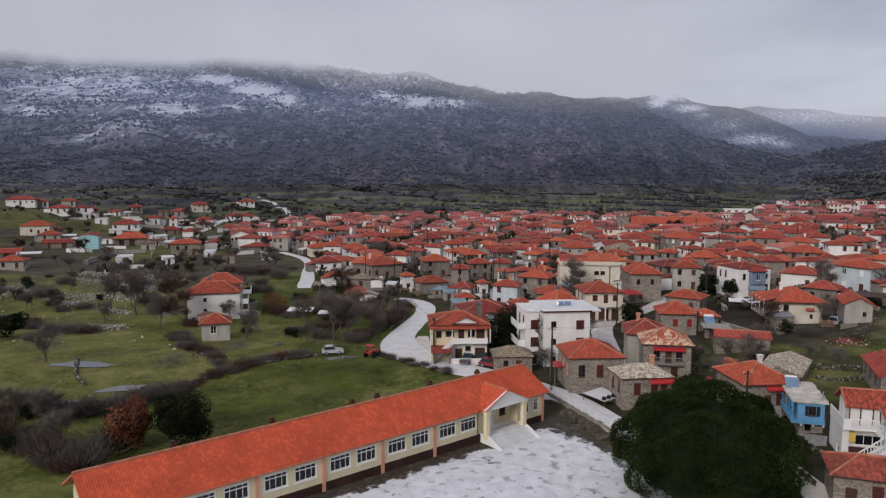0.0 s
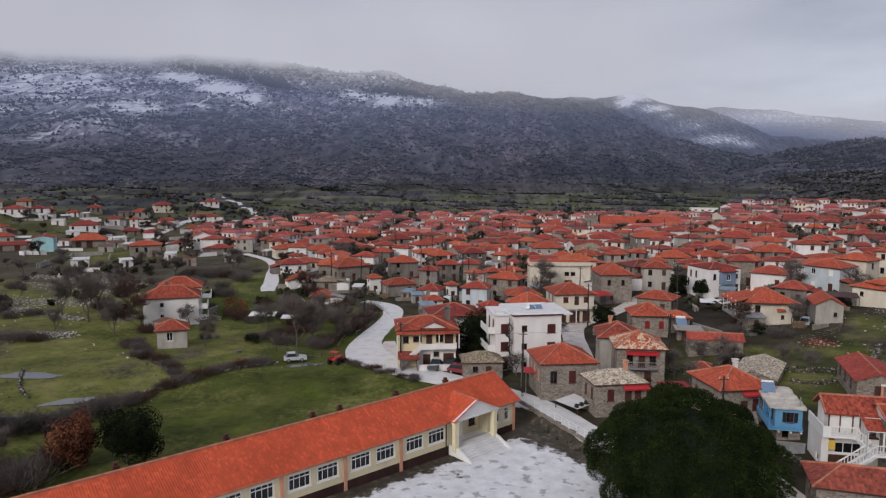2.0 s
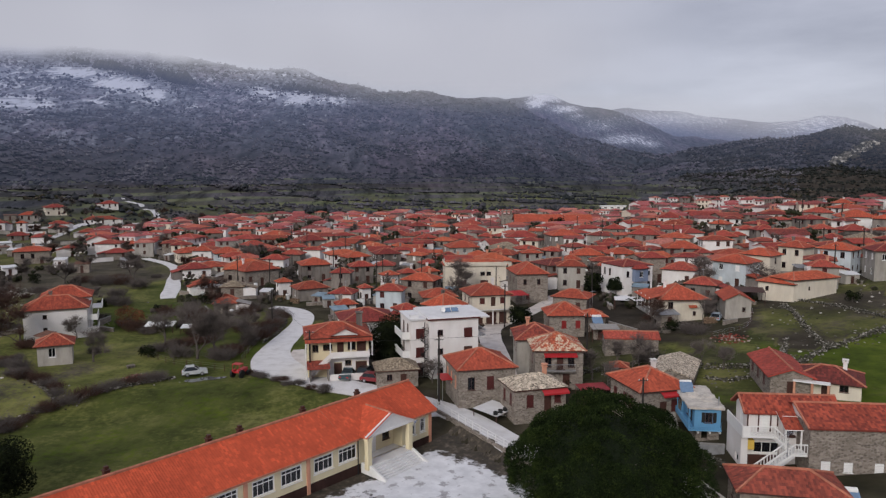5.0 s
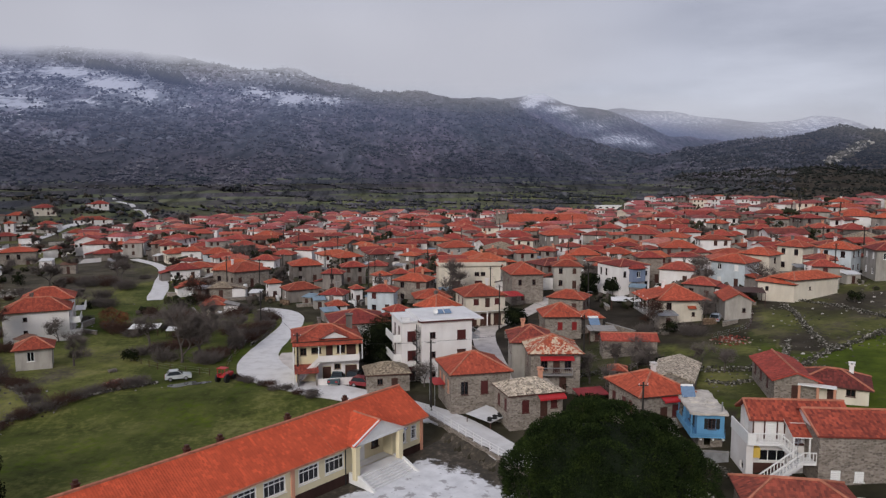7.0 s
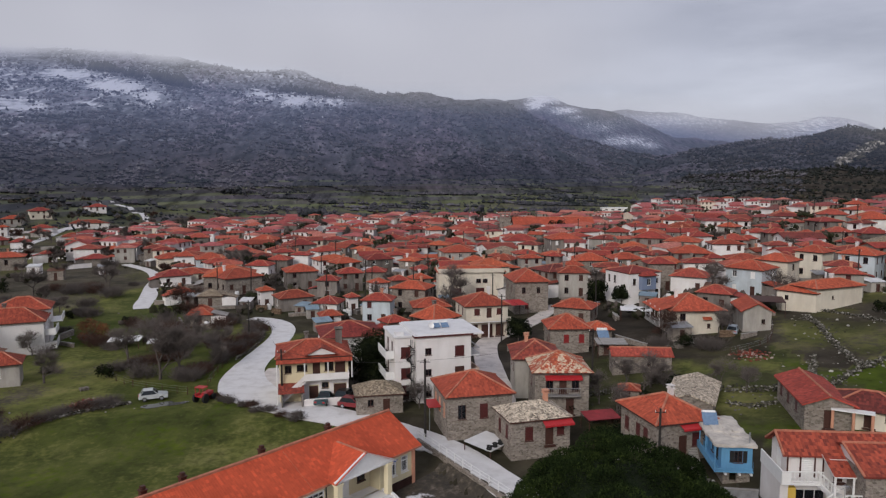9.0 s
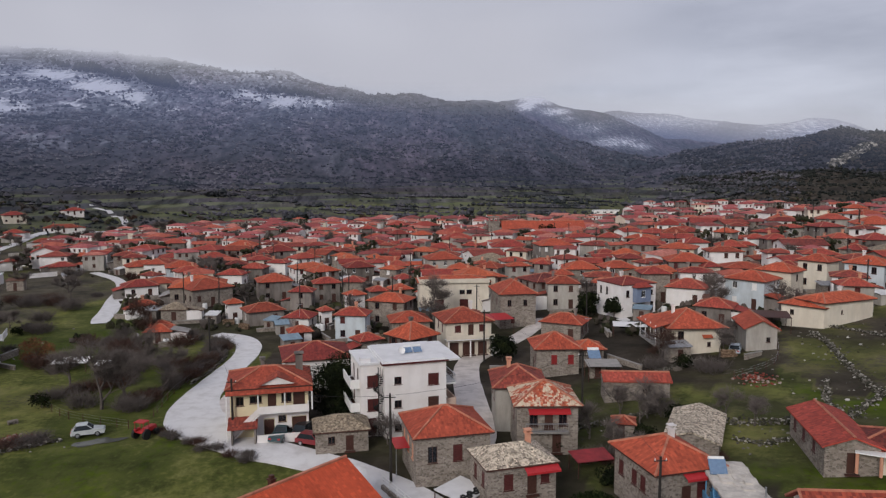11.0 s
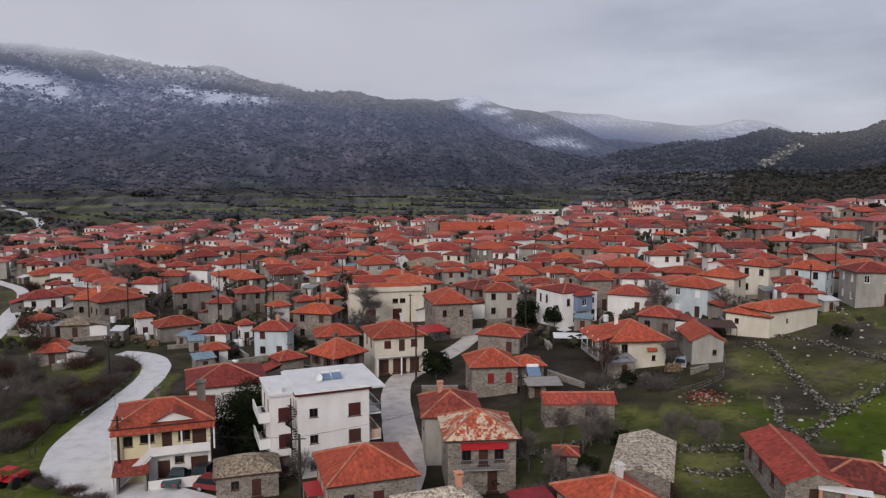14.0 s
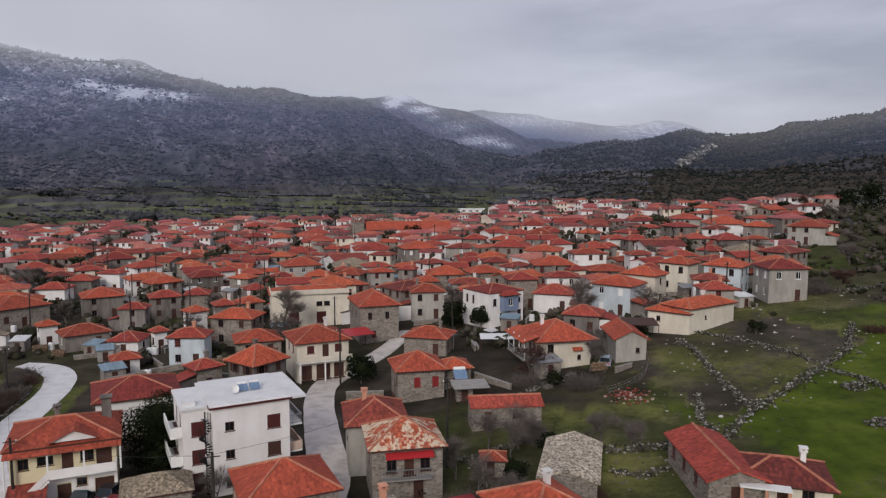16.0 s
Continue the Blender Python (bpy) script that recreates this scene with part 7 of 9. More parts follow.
def slope_scrub():
    """Leafless oak and thorn over the slopes, thick along the terrace edges, thin on the snow fields."""
    rng = random.Random(8)
    spots = []
    while len(spots) < 38000:
        turn = rng.uniform(-44, 30)
        far = 400 * (1500 / 400) ** (rng.random() ** 0.9)
        x, y = CENTRE[0] + far * math.sin(radians(turn)), CENTRE[1] + far * math.cos(radians(turn))
        if inside(VILLAGE, x, y):
            continue
        z = relief(x, y)
        if noise.noise(Vector((x, y * 0.3, z * 2)) * 0.02) + 0.5 * noise.noise(Vector((x, y * 0.3, z * 2)) * 0.07) < rng.uniform(-0.75, 0.35):
            continue
        low = smooth(26, 12, z)
        if rng.random() < low * (0.97 if (z / 4.5) % 1.0 < 0.33 else 0.55):
            continue
        if z > 45 and snow_at(turn, (z - 32) / far, far) > rng.uniform(0.6, 1.5):
            continue
        w = rng.uniform(1.2, 3.0) * (0.75 + far / 1500) * (1 - 0.35 * low)
        for _ in range(1 + (rng.random() < 0.4) * 2):
            spots.append((x + rng.uniform(-w, w) * 0.7, y + rng.uniform(-w, w) * 0.7, z - 0.3 + rng.uniform(0, 0.3) * w, w, w * rng.uniform(0.6, 1.0)))
    for _ in range(110):
        turn, far, a = rng.uniform(-36, 24), rng.uniform(470, 760), rng.gauss(0, 5)
        big = rng.uniform(0.7, 1.5)
        for k in range(rng.randrange(12, 46)):
            x = CENTRE[0] + far * math.sin(radians(turn)) + 2.2 * k * math.cos(radians(a)) + rng.gauss(0, 0.5)
            y = CENTRE[1] + far * math.cos(radians(turn)) + 2.2 * k * math.sin(radians(a)) + rng.gauss(0, 0.5)
            if not inside(VILLAGE, x, y) and rng.random() < 0.85:
                w = big * rng.uniform(1.2, 3.2)
                spots.append((x, y, relief(x, y) - 0.2, w * 1.4, w))
    for px, py, n in ((-138, 600, 40), (-60, 520, 26), (12, 500, 22), (-200, 560, 16), (60, 560, 20)):
        for _ in range(n):
            x, y, w = px + rng.gauss(0, 6), py + rng.gauss(0, 3), rng.uniform(2.5, 5)
            spots.append((x, y, relief(x, y) + rng.uniform(0, 3.5), w, w))
    blob_stuff("hillside_scrub", "dark leafless scrub and oaks over the mountain slopes", spots, WINTER_WOOD, coarse=True)


def village_green():
    """Small winter bushes and garden trees between the houses and on the east hillside."""
    rng = random.Random(21)
    spots = []
    while len(spots) < 9000:
        turn, far = rng.uniform(-40, 52), math.sqrt(rng.uniform(140 ** 2, 520 ** 2))
        x, y = CENTRE[0] + far * math.sin(radians(turn)), CENTRE[1] + far * math.cos(radians(turn))
        if any(abs(x - a) < 0.56 * c + 0.6 and abs(y - b) < 0.56 * c + 0.6 for a, b, c in HOUSES) or any(math.hypot(x - a, y - b) < 0.5 * c + 1.5 for a, b, c in ROADS):
            continue
        if not inside(VILLAGE, x, y) and noise.noise(Vector((x, y, 2)) * 0.03) < (rng.uniform(0.2, 0.8) if turn < -14 and far > 240 else rng.uniform(0.1, 0.75)):
            continue
        w = rng.uniform(0.7, 2.9)
        for _ in range(6):
            spots.append((x + rng.uniform(-w, w) * 0.5, y + rng.uniform(-w, w) * 0.5, relief(x, y) + rng.uniform(0, w * 0.5), w * 0.7, w * 0.7))
    for _ in range(700):
        turn, far = rng.uniform(-36, 46), math.sqrt(rng.uniform(190 ** 2, 500 ** 2))
        x, y = CENTRE[0] + far * math.sin(radians(turn)), CENTRE[1] + far * math.cos(radians(turn))
        if any(abs(x - a) < 0.5 * c + 1 and abs(y - b) < 0.5 * c + 1 for a, b, c in HOUSES) or any(math.hypot(x - a, y - b) < 0.5 * c + 2 for a, b, c in ROADS) or not inside(VILLAGE, x, y):
            continue
        w = rng.uniform(1.5, 3.0)
        for _ in range(30):
            spots.append((x + rng.gauss(0, w * 0.55), y + rng.gauss(0, w * 0.55), relief(x, y) + rng.uniform(0.5, w * 1.9), w * 0.5, w * 0.5))
    blob_stuff("garden_bushes", "dark winter bushes between the houses", spots, GARDEN, "bushes")


def dark_woods():
    """Evergreen oak over the eastern hill, and clumps of fir on the ridge."""
    rng = random.Random(17)
    spots = []
    for _ in range(15000):
        turn, far = rng.uniform(21, 60), rng.uniform(430, 1000)
        x, y = CENTRE[0] + far * math.sin(radians(turn)), CENTRE[1] + far * math.cos(radians(turn))
        if inside(VILLAGE, x, y) or rng.random() > smooth(20, 30, turn) or noise.noise(Vector((x, y, 5)) * 0.013) > rng.uniform(-0.1, 0.5):
            continue
        w = rng.uniform(1.2, 3.2)
        spots.append((x, y, relief(x, y) - 0.3, w, w * 0.8))
    for turn, rise, spread, n, big in ((-17.0, 0.110, 10, 60, 12), (-16.4, 0.109, 7, 24, 9), (-21.5, 0.124, 11, 34, 10), (-19.8, 0.118, 8, 20, 9), (-6.8, 0.105, 22, 70, 7), (-9.5, 0.107, 14, 30, 6), (-23.5, 0.129, 16, 22, 8)):
        far = 520
        while far < 1480:
            x, y = CENTRE[0] + far * math.sin(radians(turn)), CENTRE[1] + far * math.cos(radians(turn))
            if (relief(x, y) - 32) / far > rise:
                break
            far += 6
        for _ in range(n):
            a, b = x + rng.gauss(0, spread), y + rng.gauss(0, spread * 0.5)
            w = big * rng.uniform(0.6, 1.2)
            spots.append((a, b, relief(a, b) - 0.5 + rng.uniform(0, big * 0.5), w, w * 1.3))
    for _ in range(9000):
        turn, far = rng.uniform(22, 50), rng.uniform(600, 960)
        x, y = CENTRE[0] + far * math.sin(radians(turn)), CENTRE[1] + far * math.cos(radians(turn))
        w = rng.uniform(1.5, 4.2)
        spots.append((x, y, relief(x, y) - 0.4, w, w * rng.uniform(0.6, 1.0)))
    blob_stuff("evergreen_woods", "dark evergreen woods on the hills", spots, EVERGREEN, coarse=True)


slope_scrub()
dark_woods()
village_green()

TWIG = plain("grey_brown_twigs", (0.125, 0.105, 0.095), 0.95, 0, 0.4, 1.5)
TREE_TWIG = plain("pale_grey_twigs", (0.165, 0.138, 0.125), 0.95, 0, 0.4, 1.5)
TWIG_WARM = plain("russet_twigs", (0.085, 0.046, 0.034), 0.95, 0, 0.4, 1.5)


def leaf_material(name, dark, light):
    m, t, b = material(name, 0.9, 0.05)
    r = t.nodes.new("ShaderNodeNewGeometry").outputs["Random Per Island"]
    # Noise darkens and brightens clumps, painting lobe shading into the leaf colour.
    t.links.new(mixed(t, 1.0, ramp_of(t, r, [(0, dark), (1, light)]), ramp_of(t, noise_of(t, position(t), 0.5, 4), [(0.34, (0.4, 0.42, 0.45)), (0.5, (0.9, 0.9, 0.9)), (0.64, (1.5, 1.4, 1.1))]), "MULTIPLY"), b.inputs["Base Color"])
    return m


NEEDLE = leaf_material("dark_pine_needles", (0.006, 0.011, 0.004), (0.036, 0.056, 0.017))
DARK_LEAF = leaf_material("dark_evergreen_leaves", (0.006, 0.009, 0.005), (0.020, 0.026, 0.012))
RUSSET_LEAF = leaf_material("russet_dead_leaves", (0.09, 0.035, 0.022), (0.19, 0.075, 0.045))


def sprout(s, tips, rng, start, way, length, r, depth):
    """Grow one limb and its smaller limbs."""
    end = start + way * length
    mid = start + way * length * 0.55 + Vector((rng.uniform(-1, 1), rng.uniform(-1, 1), rng.uniform(-0.3, 0.6))) * length * 0.08
    s.beam(start, mid, r, 5 if depth > 2 else 3, 0, r * 0.8)
    s.beam(mid, end, r * 0.8, 5 if depth > 2 else 3, 0, r * 0.55)
    if depth == 0:
        tips.append((mid, way))
        tips.append((end, way))
        return
    for k in range(3 if depth > 1 else 4):
        turn = Vector((rng.uniform(-1, 1), rng.uniform(-1, 1), rng.uniform(-0.15, 0.75)))
        sprout(s, tips, rng, (mid if k == 0 else end), (way * 0.75 + turn * 0.9).normalized(), length * rng.uniform(0.62, 0.88), r * 0.55, depth - 1)


def bare_tree_meshes(seed, high, mat, depth=4):
    rng = random.Random(seed)
    s, tips = Shape(), []
    sprout(s, tips, rng, Vector((0, 0, -0.3)), Vector((0.05, 0.03, 1)).normalized(), high * 0.32, high * 0.028, depth)
    q = Shape()
    for p, way in tips:
        for _ in range(20 if depth > 3 else 40):
            d = (way + Vector((rng.uniform(-1, 1), rng.uniform(-1, 1), rng.uniform(-0.6, 1)))).normalized() * rng.uniform(0.05, 0.25) * high
            side = d.cross(Vector((rng.uniform(-1, 1), rng.uniform(-1, 1), rng.uniform(-1, 1)))).normalized() * (0.010 if depth > 3 else 0.024)
            q.face([p - side, p + side, p + d])
    return s.mesh("trunk", BARK), q.mesh("crown", mat)


def bush_mesh(seed, mat, leaf, wide, tall, n, name="crown", lobes=15):
    """Leaf clumps gathered in uneven lobes."""
    rng = random.Random(seed)
    s = Shape()
    centres = []
    for _ in range(lobes):
        a, u = rng.uniform(0, 6.28), rng.random() ** 0.5
        centres.append((Vector((math.cos(a) * u * wide * 0.36, math.sin(a) * u * wide * 0.36, tall * rng.uniform(0.15, 0.78))), rng.uniform(0.17, 0.33)))
    for _ in range(n):
        c, k = rng.choice(centres)
        d = Vector((rng.gauss(0, 1), rng.gauss(0, 1), rng.gauss(0, 1))).normalized()
        p = c + Vector((d.x * wide, d.y * wide, d.z * tall)) * k * rng.uniform(0.7, 1.0)
        if p.z < 0.05:
            continue
        u = (d.orthogonal().normalized() + Vector((rng.uniform(-.7, .7), rng.uniform(-.7, .7), rng.uniform(-.7, .7)))).normalized() * leaf * rng.uniform(0.6, 1.2)
        w = (d + Vector((rng.uniform(-.8, .8), rng.uniform(-.8, .8), rng.uniform(-.8, .8)))).cross(u).normalized() * leaf * rng.uniform(0.5, 0.9)
        s.face([p - u, p - w * 0.7, p + u, p + w * 0.7])
    return s.mesh(name, mat)


TREES = {}


def bare_tree(x, y, high, warm=False, seed=0):
    away = math.hypot(x - CENTRE[0], y - CENTRE[1]) > 165
    key = (warm, seed % 4, away)
    if key not in TREES:
        TREES[key] = bare_tree_meshes(40 + key[1] * 3 + warm, 6.0, TWIG_WARM if warm else TREE_TWIG, 3 if away else 4)
    rng = random.Random(int(x * 11 + y * 5))
    k = high / 6.0
    tree = thing("bare_tree", "leafless grey-brown winter tree" if not warm else "leafless russet-brown winter tree", "tree", pose(x, y, relief(x, y), 0, 0, rng.uniform(0, 360)) @ Matrix.Diagonal((k * rng.uniform(0.95, 1.2), k * rng.uniform(0.95, 1.2), k, 1)), "trees")
    part("trunk", TREES[key][0], tree)
    part("crown", TREES[key][1], tree)


def leafy(name, label, x, y, wide, tall, mat, leaf=0.22, n=2500, trunk=0.0, seed=1, category="bush"):
    tree = thing(name, label, category, pose(x, y, relief(x, y)), "trees")
    part("crown", bush_mesh(seed, mat, leaf, wide, tall - trunk, n), tree, pose(0, 0, trunk * 0.8))
    s = Shape()
    top = max(0.4, trunk) + tall * 0.3
    s.beam((0, 0, -0.3), (0.05, 0, top), 0.05 * wide * 0.5 + 0.04, 6, 0, 0.05)
    for k in range(4):
        a = 1.57 * k + seed
        s.beam((0, 0, top * 0.6), (math.cos(a) * wide * 0.25, math.sin(a) * wide * 0.25, top + tall * 0.15), 0.05, 4, 0, 0.02)
    part("trunk", s.mesh("trunk", BARK), tree)


def twiggy(x, y, wide, tall, warm=False, seed=0):
    """A leafless shrub of many thin stems."""
    key = ("twiggy", warm, seed % 3)
    if key not in TREES:
        rng = random.Random(70 + seed % 3)
        s = Shape()
        for _ in range(420):
            a, u = rng.uniform(0, 6.28), rng.random() ** 0.6 * 0.5
            p = Vector((math.cos(a) * u, math.sin(a) * u, rng.uniform(0, 0.35)))
            d = Vector((p.x * rng.uniform(-0.2, 0.9) + rng.uniform(-.22, .22), p.y * rng.uniform(-0.2, 0.9) + rng.uniform(-.22, .22), rng.uniform(0.12, 0.62)))
            for k in range(5):
                q = p if k == 0 else p + d * rng.uniform(0.35, 0.95)
                e = d if k == 0 else (d * 0.5 + Vector((rng.uniform(-1, 1), rng.uniform(-1, 1), rng.uniform(-0.3, 0.8))) * 0.22) * rng.uniform(0.4, 0.8)
                side = e.cross(Vector((rng.uniform(-1, 1), rng.uniform(-1, 1), 0.3))).normalized() * (0.011 if k == 0 else 0.007)
                s.face([q - side, q + side, q + e])
        TREES[key] = s.mesh("brushwood", TWIG_WARM if warm else TWIG)
    rng = random.Random(int(x * 3 + y * 17))
    shrub = thing("bare_shrub", "leafless brown winter shrub in the grass", "shrub", pose(x, y, relief(x, y) - 0.1, 0, 0, rng.uniform(0, 360)) @ Matrix.Diagonal((wide, wide * rng.uniform(0.8, 1.2), tall, 1)), "shrubs")
    part("brushwood", TREES[key], shrub)


# Near-black green that paints the shade inside the pine crown.
PINE_SHADE = plain("inner_pine_shade", (0.012, 0.020, 0.007), 1.0, 0, 0.5, 1.0)


# great round pine beside the yard
def build_pine():
    rng = random.Random(5)
    x, y = 18.5, 67.2
    pine = thing("pine_tree", "great round dark green pine beside the school yard", "tree", pose(x, y, relief(x, y)))
    s = Shape()
    s.beam((0, 0, -0.5), (0.2, 0, 3.2), 0.42, 9, 0, 0.34)
    for k in range(9):
        a = 0.7 * k
        s.beam((0.1, 0, 2.4 + 0.12 * k), (math.cos(a) * 5.6, math.sin(a) * 5.6, 6.2 + 0.2 * (k % 3)), 0.16, 6, 0, 0.05)
    part("trunk", s.mesh("trunk", BARK), pine)
    q = Shape()
    lobes = []
    for k in range(96):
        z = 1.0 - 1.42 * (k + 0.5) / 96
        a, flat = 2.39996 * k + rng.uniform(-0.2, 0.2), math.sqrt(1 - z * z)
        d = Vector((math.cos(a) * flat, math.sin(a) * flat, z))
        k = rng.uniform(0.80, 0.93)
        lobes.append((Vector((d.x * 8.7 * k, d.y * 8.5 * k, 3.2 + d.z * 6.8 * k)), rng.uniform(1.3, 2.4), d))
    for c, r, out in lobes:
        for _ in range(int(820 * r)):
            d = (Vector((rng.gauss(0, 1), rng.gauss(0, 1), rng.gauss(0, 1))).normalized() + out * 0.45 + Vector((0, 0, 0.25))).normalized()
            p = c + Vector((d.x * r, d.y * r, d.z * r * 0.75)) * rng.uniform(0.8, 1.04)
            u = (d + Vector((rng.uniform(-.6, .6), rng.uniform(-.6, .6), rng.uniform(-.3, .8)))).normalized() * rng.uniform(0.09, 0.19)
            w = u.cross(Vector((rng.uniform(-1, 1), rng.uniform(-1, 1), rng.uniform(-1, 1)))).normalized() * rng.uniform(0.03, 0.06)
            q.face([p - w, p + w, p + u + w * 0.4, p + u - w * 0.4])
    part("crown", q.mesh("crown", NEEDLE), pine)
    # Closed dark shell standing in for shade in the gaps between lobes.
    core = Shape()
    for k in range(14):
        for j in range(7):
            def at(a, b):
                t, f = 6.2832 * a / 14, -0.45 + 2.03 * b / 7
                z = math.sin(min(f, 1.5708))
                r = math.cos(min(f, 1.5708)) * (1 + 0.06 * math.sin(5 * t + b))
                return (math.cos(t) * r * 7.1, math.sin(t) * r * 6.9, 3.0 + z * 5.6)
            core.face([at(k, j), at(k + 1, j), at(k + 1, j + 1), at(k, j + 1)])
    part("inner_shade_shell", core.mesh("inner_shade_shell", PINE_SHADE), pine)


build_pine()
leafy("round_bush", "russet round tree behind the school", -46.8, 71.8, 5.2, 6.6, RUSSET_LEAF, 0.2, 5200, 0.1, 3, "tree")
leafy("evergreen_tree", "dark evergreen tree behind the school", -41.6, 72.6, 7.6, 6.6, DARK_LEAF, 0.14, 20000, 0.1, 4, "tree")
leafy("evergreen_tree", "dense dark evergreen between the houses", -2.9, 118.0, 9.5, 7.6, DARK_LEAF, 0.15, 26000, 0.8, 5, "tree")
leafy("evergreen_tree", "dark evergreen beside the street", 22.6, 143.0, 4.6, 4.6, DARK_LEAF, 0.25, 2600, 0.6, 6, "tree")
leafy("evergreen_tree", "dark evergreen near the blue-bayed house", 44.0, 167.0, 4.8, 6.2, DARK_LEAF, 0.28, 2600, 1.0, 7, "tree")
leafy("evergreen_tree", "round dark evergreen near the blue-bayed house", 48.6, 164.5, 4.0, 4.8, DARK_LEAF, 0.25, 2200, 1.5, 8, "tree")
leafy("evergreen_tree", "tall dark evergreen on the hillside", 165, 215, 8, 7, DARK_LEAF, 0.5, 1500, 1.0, 9, "tree")
for k, (x, y, w) in enumerate([(33.4, 104.0, 2.0), (22.5, 103, 2.2), (26, 93.5, 2.0), (-0.5, 112, 3.0), (3.8, 112.5, 2.8), (20.5, 112, 2.2)]):
    leafy("evergreen_bush", "dark ivy-grown evergreen bush in a yard", x, y, w * 1.3, w, DARK_LEAF, 0.16, 1300, 0.0, 50 + k % 4)
leafy("evergreen_tree", "dark evergreen bush in the meadow", -96, 116, 6, 5, DARK_LEAF, 0.3, 2200, 0.4, 10, "tree")
leafy("evergreen_tree", "dark evergreen by the far houses", 70, 330, 7, 8, DARK_LEAF, 0.5, 1200, 1, 11, "tree")
for k, (x, y, high) in enumerate([(-35.5, 122, 7.5), (-33, 124, 6), (-84, 139, 7), (-79, 146, 6.5), (-88, 150, 7), (-73, 150, 6), (-92, 143, 6), (-79.3, 102, 5), (-52, 121, 4.5), (-69, 131, 5.5), (-72.5, 128, 5), (-59, 74, 4.5), (-55, 70, 4), (-64, 74, 4.5), (12.3, 178, 7), (36, 110, 3.6), (33, 112, 3.4), (44.5, 128.5, 4.5), (55, 131, 3.5), (-62, 137.5, 3.4), (-44, 132, 5), (-30, 134, 4.5), (-36, 140, 5), (-29, 127, 4), (3.5, 106.5, 3), (-100, 165, 6), (-110, 180, 6), (-95, 175, 5), (28.5, 101, 3.2), (30.8, 98, 2.8), (27.5, 106, 3.4), (34.5, 108.5, 3.0), (44.5, 106.5, 3.2), (46.2, 103, 2.8), (25, 111, 2.6), (58, 136, 3.0), (60.5, 139, 3.2)]):
    bare_tree(x, y, high * 1.35, k in (3, 9, 17), k)
leafy("round_bush", "brown leafless round tree on the lawn", -55.8, 146.5, 6.0, 5.0, RUSSET_LEAF, 0.12, 2600, 0.8, 12, "tree")


def thicket(knots, step, wide, tall, seed):
    rng = random.Random(seed)
    for x, y, _ in curve_points([(a, b, 1) for a, b in knots], step):
        twiggy(x + rng.uniform(-1, 1), y + rng.uniform(-1, 1), wide * rng.uniform(0.7, 1.3), tall * rng.uniform(0.7, 1.2), rng.random() < 0.3, rng.randrange(3))


thicket([(-75, 78), (-63, 79.5), (-56.4, 84), (-52.8, 91)], 1.6, 3.2, 2.4, 1)
thicket([(-52, 92), (-49, 100), (-43, 106), (-38, 109)], 1.7, 2.4, 1.5, 2)
thicket([(-66, 70), (-57, 68), (-50, 66)], 1.6, 3.6, 3.0, 3)
thicket([(-66, 122), (-62, 115), (-56, 110), (-50, 104)], 1.8, 2.4, 1.8, 4)
thicket([(-31, 121), (-29, 132), (-27, 145), (-28, 158)], 1.8, 2.8, 2.0, 5)
thicket([(-26, 112), (-18, 106.5), (-12, 103.6)], 1.5, 1.6, 0.9, 6)
thicket([(-44, 128), (-38, 134), (-40, 150), (-52, 160)], 2.4, 3.2, 2.4, 7)
thicket([(-110, 130), (-96, 125), (-84, 122)], 2.4, 3.0, 2.0, 10)
thicket([(28, 100), (30, 94), (38, 96)], 1.8, 2.0, 1.5, 11)


def wild_shrubs():
    """Rough cover: shrubs over the western pasture, the gardens and the slope below the cream house."""
    rng = random.Random(77)
    for x0, x1, y0, y1, n in ((-140, -70, 140, 215, 44), (-72, -30, 122, 175, 34), (24, 58, 94, 131, 9), (-100, -48, 62, 88, 22), (84, 130, 120, 165, 6), (22, 36, 84, 100, 8)):
        made = 0
        while made < n:
            x, y = rng.uniform(x0, x1), rng.uniform(y0, y1)
            made += 1
            if any(abs(x - a) < 0.6 * c + 0.6 and abs(y - b) < 0.6 * c + 0.6 for a, b, c in HOUSES) or any(math.hypot(x - a, y - b) < 0.5 * c + 2 for a, b, c in ROADS):
                continue
            w = rng.uniform(1.2, 3.4)
            if rng.random() < 0.12:
                leafy("evergreen_bush", "dark evergreen bush in rough grass", x, y, w * 1.2, w, DARK_LEAF, 0.16, 900, 0.0, rng.randrange(4))
            else:
                twiggy(x, y, w * 1.3, w * 0.9, rng.random() < 0.35, rng.randrange(3))
    for k in range(16):
        x, y = rng.uniform(-135, -72), rng.uniform(128, 215)
        bare_tree(x, y, rng.uniform(3, 5.5), False, k)
    for k in range(75):
        x, y = rng.uniform(-260, -58), rng.uniform(195, 420)
        if not any(abs(x - a) < 0.5 * c + 0.5 and abs(y - b) < 0.5 * c + 0.5 for a, b, c in HOUSES) and not any(math.hypot(x - a, y - b) < 0.5 * c + 1 for a, b, c in ROADS):
            bare_tree(x, y, rng.uniform(4, 7.5), k % 4 == 0, k)
    for k in range(260):
        turn, far = rng.uniform(-28, 42), math.sqrt(rng.uniform(150 ** 2, 480 ** 2))
        x, y = CENTRE[0] + far * math.sin(radians(turn)), CENTRE[1] + far * math.cos(radians(turn))
        if not any(abs(x - a) < 0.5 * c + 0.5 and abs(y - b) < 0.5 * c + 0.5 for a, b, c in HOUSES):
            bare_tree(x, y, rng.uniform(5, 8.5), k % 5 == 0, k)


wild_shrubs()


